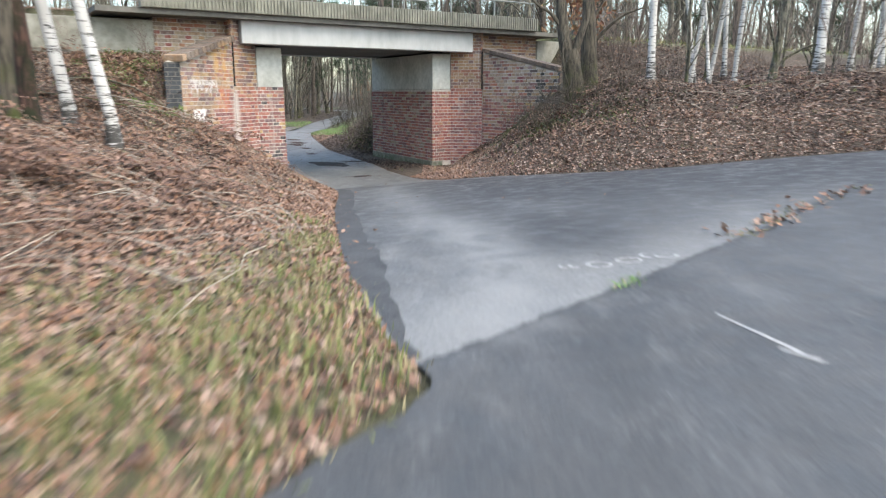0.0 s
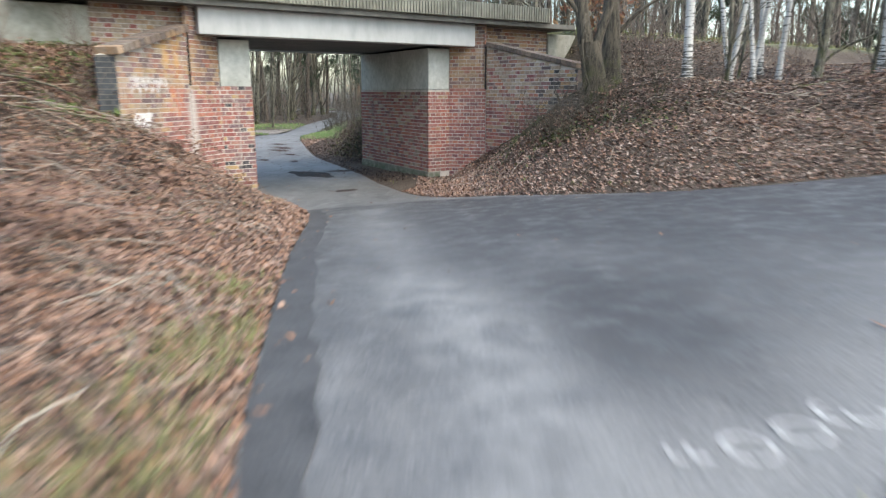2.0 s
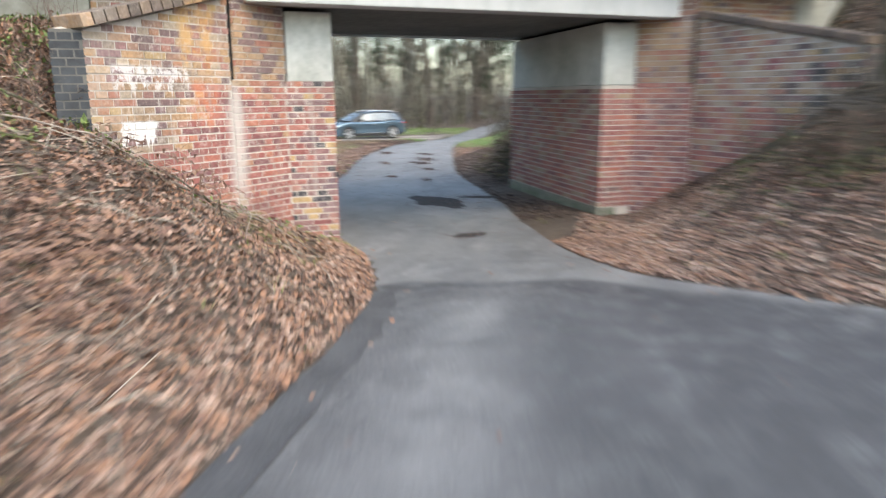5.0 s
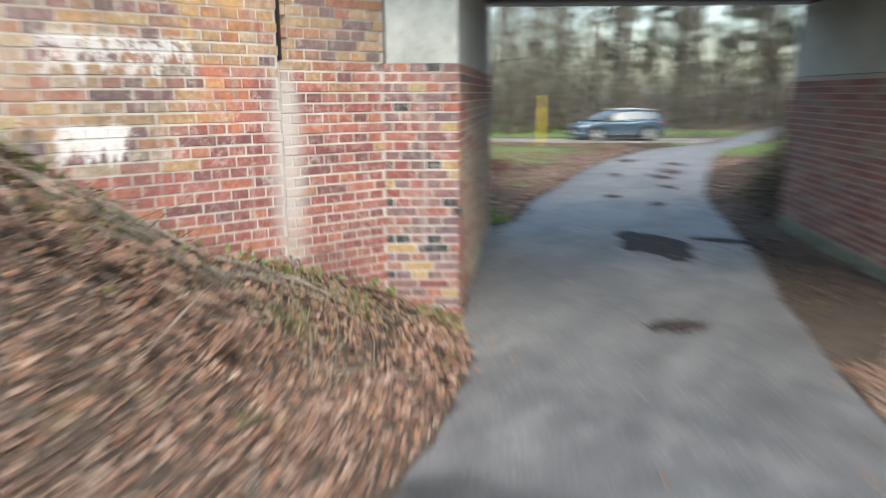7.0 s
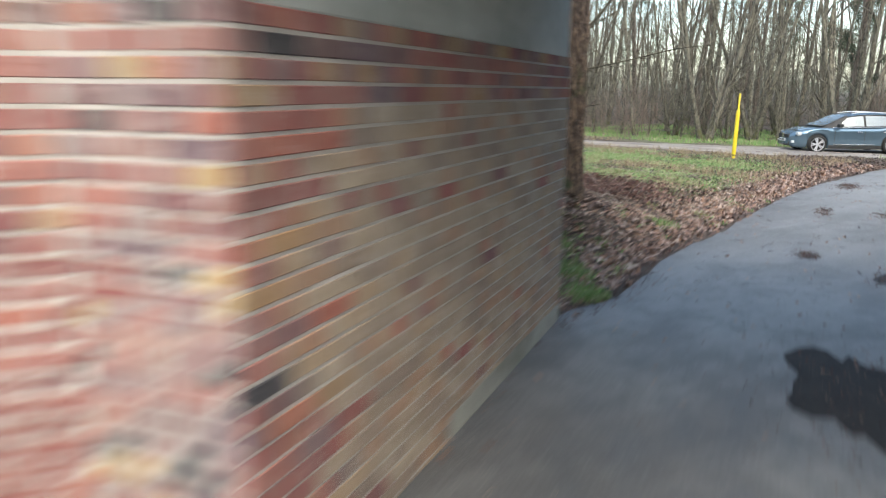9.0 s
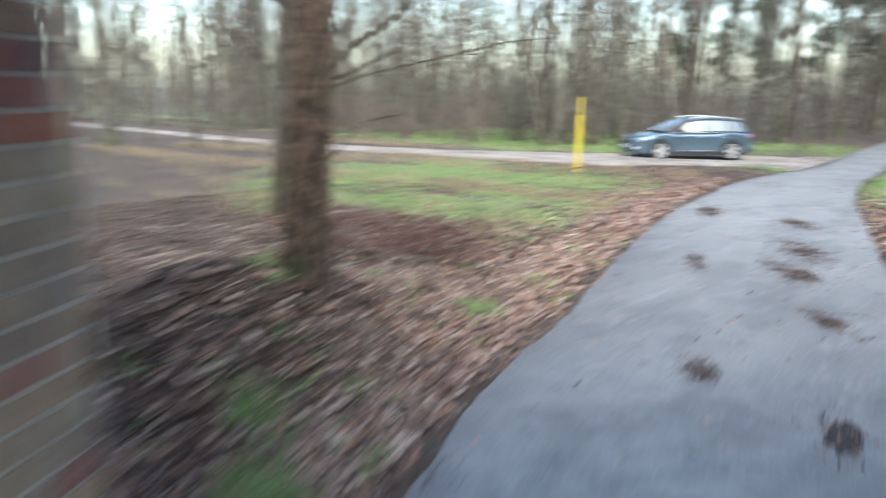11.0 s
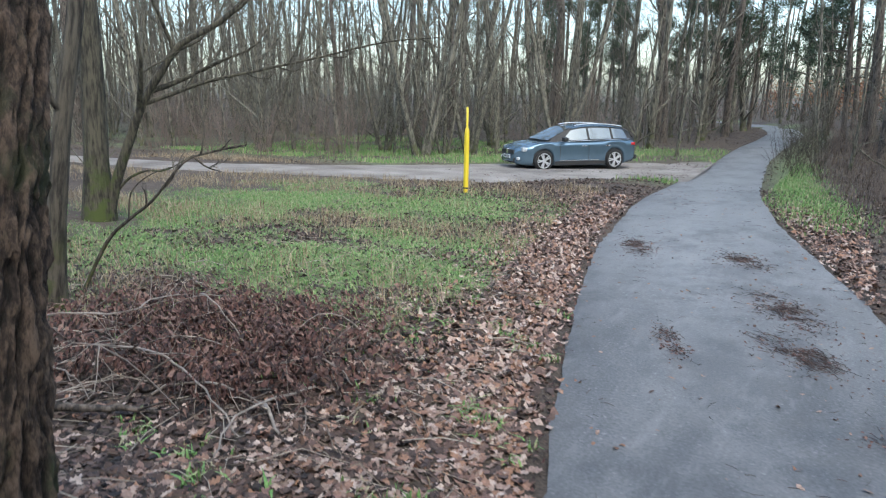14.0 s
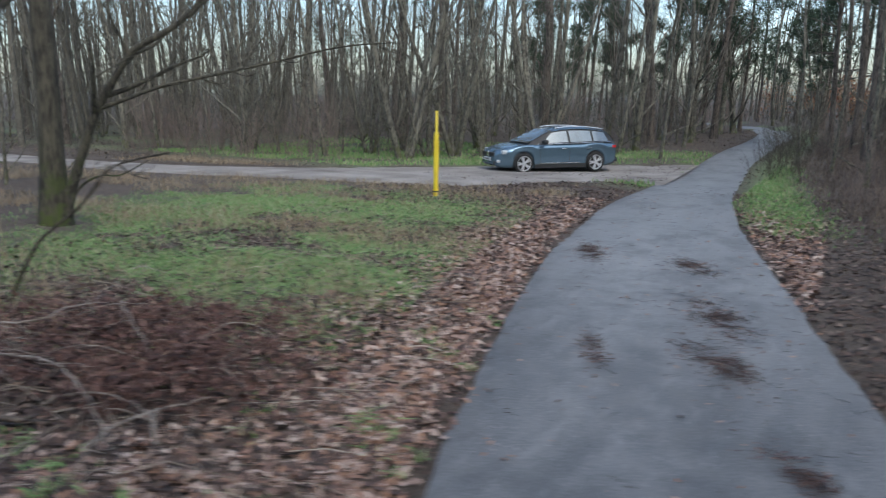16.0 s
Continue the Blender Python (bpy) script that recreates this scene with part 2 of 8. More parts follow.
def asphalt():
    m, n, l, b = material("worn_asphalt")
    grain = noise_node(n, l, 170.0, 3, 0.75, "World")
    mid = noise_node(n, l, 4.0, 6, 0.65, "World")
    big = noise_node(n, l, 0.7, 4, 0.55, "World")
    chip = noise_node(n, l, 42.0, 4, 0.7, "World")
    drag = noise_node(n, l, 2.2, 5, 0.6, "World", (1.0, 0.22, 1.0))
    f = maths(n, l, "ADD", maths(n, l, "MULTIPLY", chip.outputs[0], 0.45), maths(n, l, "ADD", maths(n, l, "MULTIPLY", mid.outputs[0], 0.15), maths(n, l, "ADD", maths(n, l, "MULTIPLY", big.outputs[0], 0.15), maths(n, l, "MULTIPLY", drag.outputs[0], 0.25))))
    r = ramp(n, ((0.4, (0.045, 0.047, 0.049)), (0.5, (0.1, 0.102, 0.104)), (0.6, (0.17, 0.171, 0.171))))
    l.new(f, r.inputs[0])
    col = r.outputs[0]
    fleck = span(n, l, noise_node(n, l, 26.0, 3, 0.6, "World").outputs[0], 0.6, 0.7)
    col = mix(n, l, maths(n, l, "MULTIPLY", fleck, 0.7), col, (0.26, 0.26, 0.255))
    dust_and_light, tar = n.new("ShaderNodeAttribute"), n.new("ShaderNodeAttribute")
    dust_and_light.attribute_name, tar.attribute_name = "dust_and_light", "tar"
    # pale tone: dust in the wheel tracks, painted light under the bridge and beyond
    df = maths(n, l, "MULTIPLY", dust_and_light.outputs["Fac"], maths(n, l, "ADD", 0.35, maths(n, l, "MULTIPLY", span(n, l, mid.outputs[0], 0.32, 0.62), 0.65)))
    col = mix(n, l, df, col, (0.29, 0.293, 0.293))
    # worn patches and paler drawn-out streaks
    worn = span(n, l, noise_node(n, l, 1.0, 7, 0.72, "World", (1.0, 0.6, 1.0)).outputs[0], 0.47, 0.6)
    col = mix(n, l, maths(n, l, "MULTIPLY", worn, 0.36), col, (0.055, 0.057, 0.059))
    streak = span(n, l, noise_node(n, l, 3.0, 6, 0.7, "World", (1.4, 0.35, 1.0)).outputs[0], 0.55, 0.68)
    col = mix(n, l, maths(n, l, "MULTIPLY", streak, 0.42), col, (0.23, 0.232, 0.23))
    # the joint: an older dusty surface begins along a straight, crumbled line
    xyz = n.new("ShaderNodeSeparateXYZ")
    l.new(n.new("ShaderNodeNewGeometry").outputs["Position"], xyz.inputs[0])
    side = maths(n, l, "SUBTRACT", maths(n, l, "SUBTRACT", xyz.outputs[1], 2.73), maths(n, l, "MULTIPLY", xyz.outputs[0], 1.1))
    side = maths(n, l, "ADD", maths(n, l, "MULTIPLY", side, 0.67), maths(n, l, "MULTIPLY", maths(n, l, "SUBTRACT", noise_node(n, l, 7.0, 5, 0.7, "World").outputs[0], 0.5), 0.16))
    old = span(n, l, side, -0.01, 0.03)
    pale = maths(n, l, "MULTIPLY", old, maths(n, l, "SUBTRACT", 1.0, span(n, l, maths(n, l, "ADD", side, maths(n, l, "MULTIPLY", maths(n, l, "SUBTRACT", big.outputs[0], 0.5), 1.2)), 0.1, 1.1)))
    pale = maths(n, l, "MULTIPLY", pale, maths(n, l, "SUBTRACT", 1.0, span(n, l, xyz.outputs[1], 5.0, 9.0)))
    pale = maths(n, l, "MULTIPLY", pale, maths(n, l, "ADD", 0.3, maths(n, l, "MULTIPLY", span(n, l, chip.outputs[0], 0.35, 0.65), 0.5)))
    col = mix(n, l, pale, col, (0.26, 0.26, 0.257))
    newer = maths(n, l, "MULTIPLY", maths(n, l, "SUBTRACT", 1.0, old), 0.38)
    col = mix(n, l, newer, col, (0.04, 0.041, 0.044))
    crack = maths(n, l, "MULTIPLY", span(n, l, side, -0.05, 0.0), maths(n, l, "SUBTRACT", 1.0, old))
    col = mix(n, l, maths(n, l, "MULTIPLY", crack, 0.6), col, (0.03, 0.03, 0.03))
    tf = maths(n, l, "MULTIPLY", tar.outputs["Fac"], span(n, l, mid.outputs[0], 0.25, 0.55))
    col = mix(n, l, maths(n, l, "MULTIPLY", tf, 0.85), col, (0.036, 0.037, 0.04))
    l.new(col, b.inputs["Base Color"])
    rr = ramp(n, ((0.35, (0.5, 0.5, 0.5)), (0.65, (0.78, 0.78, 0.78))))
    l.new(mid.outputs[0], rr.inputs[0])
    l.new(rr.outputs[0], b.inputs["Roughness"])
    b.inputs["Specular IOR Level"].default_value = 0.45
    bump(n, l, b, chip.outputs[0], 0.6, 0.006)
    return m


ASPHALT = asphalt()
NEW_TAR = plain("dark_tar", (0.022, 0.023, 0.025), (0.095, 0.097, 0.1), 45, 0.75, bump_d=0.01, coarse=3.5, coord="World", blotch=0.4)


def soil():
    m, n, l, b = material("leaf_mould_soil")
    fine = noise_node(n, l, 38.0, 6, 0.7, "World")
    mid = noise_node(n, l, 7.0, 5, 0.65, "World")
    big = noise_node(n, l, 0.8, 4, 0.55, "World")
    f = maths(n, l, "ADD", maths(n, l, "MULTIPLY", fine.outputs[0], 0.5), maths(n, l, "ADD", maths(n, l, "MULTIPLY", mid.outputs[0], 0.3), maths(n, l, "MULTIPLY", big.outputs[0], 0.2)))
    r = ramp(n, ((0.34, (0.026, 0.02, 0.015)), (0.5, (0.074, 0.056, 0.042)), (0.66, (0.155, 0.12, 0.09))))
    l.new(f, r.inputs[0])
    g = ramp(n, ((0.34, (0.075, 0.1, 0.04)), (0.66, (0.22, 0.27, 0.12))))
    l.new(f, g.inputs[0])
    at = n.new("ShaderNodeAttribute")
    at.attribute_name = "green"
    k = maths(n, l, "MULTIPLY", at.outputs["Fac"], span(n, l, mid.outputs[0], 0.22, 0.46))
    l.new(mix(n, l, k, r.outputs[0], g.outputs[0]), b.inputs["Base Color"])
    b.inputs["Roughness"].default_value = 0.95
    bump(n, l, b, fine.outputs[0], 0.8, 0.03)
    return m


SOIL = soil()
GRAVEL = plain("gravel", (0.1, 0.085, 0.07), (0.34, 0.31, 0.28), 30, 0.95, bump_d=0.02, coarse=0.8, coord="World", blotch=0.6)
CONCRETE = plain("weathered_concrete", (0.32, 0.335, 0.305), (0.6, 0.615, 0.575), 9, 0.85, coarse=1.4, coord="World")
BLOCK = plain("mossy_weathered_concrete", (0.17, 0.17, 0.14), (0.42, 0.415, 0.365), 7, 0.9, coarse=1.2, coord="World")
GIRDER = plain("pale_grey_girder_paint", (0.34, 0.35, 0.345), (0.52, 0.53, 0.525), 5, 0.7, coarse=0.8, coord="World", stretch=(1, 1, 0.4))
CORNICE = plain("lichen_grey_concrete", (0.08, 0.08, 0.065), (0.3, 0.3, 0.25), 12, 0.92, coarse=1.0, coord="World", stretch=(1, 1, 0.3))
SOFFIT = plain("dark_concrete", (0.08, 0.077, 0.07), (0.19, 0.185, 0.165), 8, 0.9, coarse=0.9, coord="World")
STEEL = plain("galvanised_rail", (0.16, 0.17, 0.16), (0.3, 0.31, 0.3), 20, 0.6, 0.5)
RED = (0.3, 0.112, 0.098)
BRICK_RED = masonry("red_brick", (RED, (0.27, 0.1, 0.09), (0.37, 0.14, 0.105), (0.23, 0.09, 0.088), (0.33, 0.145, 0.125), (0.19, 0.09, 0.092), (0.39, 0.165, 0.115), (0.29, 0.115, 0.1), (0.25, 0.105, 0.095), (0.34, 0.15, 0.125)))
BRICK_OCHRE = masonry("ochre_brick", ((0.34, 0.235, 0.145), (0.28, 0.17, 0.125), (0.38, 0.245, 0.14), (0.19, 0.125, 0.12), (0.34, 0.18, 0.115), (0.16, 0.11, 0.11), (0.38, 0.26, 0.18), (0.31, 0.14, 0.1), (0.36, 0.25, 0.165)))
BRICK_BROWN = masonry("sooty_brown_brick", ((0.37, 0.295, 0.22), (0.32, 0.26, 0.2), (0.4, 0.3, 0.205), (0.27, 0.215, 0.175), (0.41, 0.34, 0.26), (0.37, 0.24, 0.165), (0.3, 0.235, 0.185), (0.38, 0.31, 0.235)))
BRICK_PLUM = masonry("plum_brick", ((0.24, 0.135, 0.135), (0.3, 0.16, 0.14), (0.17, 0.115, 0.13), (0.34, 0.18, 0.15), (0.05, 0.05, 0.058), (0.22, 0.14, 0.145), (0.42, 0.3, 0.15), (0.2, 0.12, 0.12)))
BRICK_SLATE = masonry("slate_grey_brick", ((0.06, 0.062, 0.068), (0.045, 0.048, 0.055), (0.085, 0.082, 0.084), (0.04, 0.041, 0.046), (0.12, 0.095, 0.09)), wash=0.2)
BRICK_COPING = masonry("weathered_coping_brick", ((0.15, 0.118, 0.095), (0.11, 0.09, 0.078), (0.19, 0.145, 0.112), (0.14, 0.11, 0.094)), wash=0.35)
# grey brick of the left wing's return face, with its shade in the colour
SHADED_END_BRICK = plain("blue_black_shaded_brick", (0.018, 0.021, 0.026), (0.062, 0.07, 0.08), 11, 0.75, coarse=1.2, coord="World")
MORTAR = masonry("lime_mortar", ((0.36, 0.325, 0.285), (0.56, 0.515, 0.46)), mortar=True)
PLINTH = masonry("mossy_plinth_render", ((0.16, 0.16, 0.13), (0.34, 0.33, 0.28)), mortar=True, green=True)
BARK = bark("grey_brown_bark", (0.022, 0.019, 0.015), (0.1, 0.086, 0.064), (0.06, 0.07, 0.02), 0.9)
BARK_WOOD = bark("grey_wood_bark", (0.036, 0.034, 0.027), (0.19, 0.175, 0.135), (0.075, 0.085, 0.03), 1.2)

BARK_MOSSY = bark("mossy_grey_bark", (0.018, 0.016, 0.012), (0.085, 0.075, 0.052), (0.06, 0.078, 0.018), 1.5)


def ridged_bark():
    """Chunky bark: plates stand light and worn, furrows have their shade painted in; moss on the weather side."""
    m, n, l, b = material("furrowed_red_brown_bark")
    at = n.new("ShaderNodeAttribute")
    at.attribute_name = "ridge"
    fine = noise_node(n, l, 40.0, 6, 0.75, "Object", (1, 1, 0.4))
    # ridge height drives the colour, so recess shade is painted into the furrows
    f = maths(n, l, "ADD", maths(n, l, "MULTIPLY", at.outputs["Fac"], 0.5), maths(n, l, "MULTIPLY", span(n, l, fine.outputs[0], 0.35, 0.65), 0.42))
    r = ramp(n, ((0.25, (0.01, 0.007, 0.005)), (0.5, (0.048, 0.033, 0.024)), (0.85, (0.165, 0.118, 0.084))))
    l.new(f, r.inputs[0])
    moss = span(n, l, noise_node(n, l, 3.0, 5, 0.65, "Object", (1, 1, 0.6)).outputs[0], 0.52, 0.62)
    xyz = n.new("ShaderNodeSeparateXYZ")
    l.new(n.new("ShaderNodeTexCoord").outputs["Object"], xyz.inputs[0])
    low = maths(n, l, "SUBTRACT", 1.0, span(n, l, xyz.outputs[2], 0.8, 2.0))
    l.new(mix(n, l, maths(n, l, "MULTIPLY", moss, low), r.outputs[0], (0.03, 0.04, 0.016)), b.inputs["Base Color"])
    b.inputs["Roughness"].default_value = 0.95
    bump(n, l, b, fine.outputs[0], 1.0, 0.025)
    return m


BARK_FURROW = ridged_bark()
BARK_RED = bark("red_brown_furrowed_bark", (0.01, 0.007, 0.006), (0.105, 0.058, 0.046), (0.02, 0.026, 0.012), 3.2)
BARK_PINE = bark("pine_bark", (0.036, 0.03, 0.026), (0.15, 0.122, 0.098))
TWIG = plain("bare_twigs", (0.052, 0.048, 0.038), (0.16, 0.146, 0.115), 12, 0.9, bump_d=0)
SHRUB_TWIG = plain("reddish_shrub_twigs", (0.11, 0.083, 0.07), (0.25, 0.195, 0.165), 12, 0.9, bump_d=0)
DEAD_WOOD = plain("dead_wood", (0.13, 0.105, 0.085), (0.38, 0.335, 0.29), 30, 0.9, stretch=(1, 1, 0.3))
BIRCH = birch_bark()
NEEDLES = island("pine_needles", ((0.03, 0.055, 0.028), (0.045, 0.075, 0.035), (0.025, 0.045, 0.028), (0.06, 0.085, 0.04)))
OAK_LEAVES = island("fallen_oak_leaves", ((0.31, 0.195, 0.14), (0.22, 0.13, 0.095), (0.38, 0.255, 0.19), (0.165, 0.1, 0.073), (0.29, 0.155, 0.098), (0.4, 0.29, 0.228), (0.1, 0.062, 0.049), (0.33, 0.18, 0.11)))
PALE_LEAVES = island("pale_oak_leaves", ((0.32, 0.22, 0.175), (0.2, 0.125, 0.1), (0.41, 0.305, 0.25), (0.14, 0.09, 0.072), (0.28, 0.165, 0.12), (0.5, 0.4, 0.335), (0.075, 0.05, 0.042), (0.32, 0.18, 0.115)))
DARK_LEAVES = island("dark_fern_litter", ((0.11, 0.05, 0.038), (0.065, 0.033, 0.027), (0.15, 0.075, 0.056), (0.036, 0.022, 0.019), (0.22, 0.135, 0.105)))
DULL_LEAVES = island("damp_oak_leaves", ((0.08, 0.053, 0.043), (0.048, 0.033, 0.027), (0.115, 0.078, 0.063), (0.036, 0.025, 0.021), (0.068, 0.043, 0.033), (0.24, 0.175, 0.14), (0.028, 0.021, 0.018), (0.095, 0.056, 0.04)))
GRASS = island("grass_blades", ((0.17, 0.31, 0.09), (0.23, 0.36, 0.125), (0.14, 0.25, 0.075), (0.31, 0.35, 0.17), (0.2, 0.34, 0.11), (0.38, 0.35, 0.22), (0.16, 0.3, 0.085)))
VERGE_GRASS = island("yellowish_verge_grass", ((0.21, 0.23, 0.085), (0.29, 0.28, 0.13), (0.14, 0.17, 0.055), (0.33, 0.285, 0.16), (0.2, 0.225, 0.08), (0.26, 0.21, 0.12)))
DRY_GRASS = island("dry_grass_blades", ((0.36, 0.29, 0.18), (0.29, 0.21, 0.13), (0.43, 0.36, 0.24), (0.22, 0.16, 0.1)))
IVY = island("dark_ivy_leaves", ((0.05, 0.075, 0.028), (0.035, 0.055, 0.022), (0.09, 0.11, 0.035), (0.12, 0.12, 0.04), (0.06, 0.05, 0.03)))
BRUSH = island("dark_dry_brush", ((0.15, 0.115, 0.08), (0.09, 0.068, 0.05), (0.2, 0.155, 0.105), (0.06, 0.046, 0.036), (0.12, 0.085, 0.065)))
MOSS = plain("moss_green", (0.07, 0.11, 0.03), (0.17, 0.22, 0.07), 30, 0.95, coord="World")
WHITE_PAINT = plain("worn_white_paint", (0.2, 0.2, 0.2), (0.5, 0.5, 0.495), 40, 0.7, coord="World", bump_d=0.001)
BLACK_JOINT = plain("dark_joint", (0.012, 0.011, 0.01), (0.03, 0.028, 0.026), 30, 0.95, bump_d=0)
YELLOW = plain("yellow_plastic", (0.62, 0.46, 0.02), (0.78, 0.6, 0.04), 6, 0.45, bump_d=0)


# ---- shapes ----
def mesh_of(name, verts, faces, mat, smooth=False):
    me = bpy.data.meshes.new(name)
    me.from_pydata([tuple(v) for v in verts], [], [tuple(f) for f in faces])
    me.materials.append(mat)
    me.polygons.foreach_set("use_smooth", [smooth] * len(me.polygons))
    me.update()
    return me


def big_mesh(name, verts, tris, mat, smooth=False):
    """A mesh from arrays of triangles."""
    verts, tris = np.asarray(verts, np.float32), np.asarray(tris, np.int32)
    me = bpy.data.meshes.new(name)
    me.vertices.add(len(verts))
    me.vertices.foreach_set("co", verts.ravel())
    me.loops.add(tris.size)
    me.loops.foreach_set("vertex_index", tris.ravel())
    me.polygons.add(len(tris))
    me.polygons.foreach_set("loop_start", np.arange(0, tris.size, 3, dtype=np.int32))
    me.polygons.foreach_set("loop_total", np.full(len(tris), 3, np.int32))
    me.polygons.foreach_set("use_smooth", np.full(len(tris), smooth, bool))
    me.materials.append(mat)
    me.update()
    me.validate()
    return me


def part(name, bm, mat, parent, label=""):
    """Links a bmesh, or a mesh, as one part under a thing or a part."""
    if isinstance(bm, bmesh.types.BMesh):
        me = bpy.data.meshes.new(name)
        bm.to_mesh(me)
        bm.free()
        me.materials.append(mat)
    else:
        me = bm
    ob = new(name, me)
    ob.parent = parent
    return tagged(ob, label)


def thing(name, m, label, category, group="", kind=""):
    ob = new(name)
    ob.matrix_world = m
    ob.empty_display_size = 0.2
    return tagged(ob, label, category, group, kind)


def box(size, centre, bevel=0.0, bm=None):
    b = bm or bmesh.new()
    made = bmesh.ops.create_cube(b, size=1.0, matrix=Matrix.Translation(centre) @ Matrix.Diagonal((*size, 1)))
    if bevel:
        vs = set(made["verts"])
        bmesh.ops.bevel(b, geom=[e for e in b.edges if e.verts[0] in vs and e.verts[1] in vs], offset=bevel, segments=2, affect="EDGES", profile=0.6)
    return b


def prism(outline, z0, z1, bevel=0.0):
    """An upright block over a plan outline; z1 may be one height or a height for each corner."""
    b = bmesh.new()
    k = len(outline)
    tops = z1 if isinstance(z1, (list, tuple)) else [z1] * k
    lo = [b.verts.new((x, y, z0)) for x, y in outline]
    hi = [b.verts.new((x, y, t)) for (x, y), t in zip(outline, tops)]
    b.faces.new(lo[::-1])
    b.faces.new(hi)
    for i in range(k):
        j = (i + 1) % k
        b.faces.new((lo[i], lo[j], hi[j], hi[i]))
    bmesh.ops.recalc_face_normals(b, faces=b.faces)
    if bevel:
        bmesh.ops.bevel(b, geom=list(b.edges), offset=bevel, segments=2, affect="EDGES", profile=0.6)
    return b


def tube_arrays(paths, cap=False):
    """Tubes along (points, radii, sides): vertices and triangles."""
    vs, ts, base = [], [], 0
    for pts, rad, sides in paths:
        pts = np.asarray(pts, float)
        k = len(pts)
        tang = np.gradient(pts, axis=0)
        tang /= np.linalg.norm(tang, axis=1, keepdims=True) + 1e-9
        ref = np.array([0.0, 0.0, 1.0]) if abs(tang[0][2]) < 0.8 else np.array([1.0, 0.0, 0.0])
        u = np.cross(tang, ref)
        u /= np.linalg.norm(u, axis=1, keepdims=True) + 1e-9
        w = np.cross(tang, u)
        a = np.arange(sides) * 2 * np.pi / sides
        ring = pts[:, None, :] + np.asarray(rad, float)[:, None, None] * (np.cos(a)[None, :, None] * u[:, None, :] + np.sin(a)[None, :, None] * w[:, None, :])
        vs.append(ring.reshape(-1, 3))
        i = np.arange(k - 1)[:, None] * sides
        j = np.arange(sides)[None, :]
        p, q = (i + j).ravel(), (i + (j + 1) % sides).ravel()
        r, s = p + sides, q + sides
        ts.append(np.concatenate([np.stack([p, q, s], 1), np.stack([p, s, r], 1)]) + base)
        base += k * sides
    return np.concatenate(vs), np.concatenate(ts)


def tubes(name, paths, mat, smooth=True):
    v, t = tube_arrays(paths)
    return big_mesh(name, v, t, mat, smooth)


def arc(points, k=6):
    """A smooth line through a few points (Catmull-Rom)."""
    p = np.asarray(points, float)
    p = np.vstack([2 * p[0] - p[1], p, 2 * p[-1] - p[-2]])
    out = []
    for i in range(1, len(p) - 2):
        for t in np.linspace(0, 1, k, endpoint=False):
            a, b, c, d = p[i - 1], p[i], p[i + 1], p[i + 2]
            out.append(0.5 * ((2 * b) + (c - a) * t + (2 * a - 5 * b + 4 * c - d) * t * t + (3 * b - a - 3 * c + d) * t ** 3))
    out.append(p[-2])
    return np.array(out)


# ---- the plan ----
# bridge: A and B are the inner front corners of the two abutments; E runs along the bridge, N under it
A, B = np.array([-3.54, 15.95]), np.array([-0.27, 18.2])
E = (B - A) / np.linalg.norm(B - A)
N = np.array([-E[1], E[0]])
SPAN = float(np.linalg.norm(B - A))
BACK = np.array([-0.48, 0.877])           # the abutments' inner faces run askew
DEPTH = 3.9
A2, B2 = A + BACK * DEPTH, B + BACK * DEPTH
SEAT, SEAT_LEFT, BEAM_LOW, BEAM_TOP, DECK = 1.55, 1.59, 2.46, 2.92, 3.0
P1 = A - E * 0.6                          # left end of the left bearing block
S1 = np.array([-4.287, 14.767])              # slot between abutment and wing
W1 = np.array([-4.745, 13.026])             # wing's end
Q1 = B + E * 0.57
S2 = np.array([1.0, 18.35])
W2 = S2 + np.array([0.665, -0.745]) * 2.52


def site(s, w):
    return A + E * s + N * w


LEFT_EDGE = arc([(-3.0, -6), (-1.25, 0.0), (-0.42, 1.7), (-0.1, 2.42), (-0.24, 2.95), (-0.5, 4.0), (-0.73, 5.0), (-1.18, 7.5), (-1.45, 9.2), (-1.95, 12.7), (-2.75, 14.9), (-3.5, 15.95), (-4.56, 17.75), (-5.42, 19.35),
                 (-5.55, 20.3), (-6.2, 22.0), (-6.7, 23.9), (-7.25, 25.8), (-8.06, 28.8), (-8.72, 32.1), (-9.35, 37.5), (-9.65, 46), (-9.95, 56), (-9.75, 64), (-10.2, 72), (-13.0, 81), (-22, 93)], 5)
RIGHT_EDGE = arc([(16, 9.9), (9.5, 10.5), (5.7, 11.2), (3.7, 11.3), (2.5, 11.75), (1.35, 12.55), (0.42, 13.7), (-0.32, 15.35), (-0.8, 16.55), (-1.42, 18.1), (-2.15, 20.2),
                  (-3.9, 24.4), (-4.9, 28.1), (-5.73, 31.4), (-6.6, 35.4), (-7.3, 40.4), (-7.95, 49.5), (-8.0, 57.5), (-7.9, 64), (-8.0, 71), (-10.6, 82), (-20.5, 95.5)], 5)
ROAD_OUTLINE = np.vstack([LEFT_EDGE, RIGHT_EDGE[::-1], [(40, 14), (40, 6), (9, 1), (6, -8), (-3, -8)]])


TRACK_OUTLINE = np.vstack([arc([(-70, 33), (-40, 33.2), (-23, 33.8), (-18.8, 34.9), (-15, 35.8), (-12.9, 36.9), (-12.0, 38.7), (-10.8, 40.3), (-9.45, 41.5)], 5),
                           arc([(-9.85, 49.5), (-12.0, 47.8), (-15.2, 45.4), (-17.6, 41.5), (-20.6, 38.0), (-26, 35.6), (-40, 35.2), (-70, 35.2)], 5)])


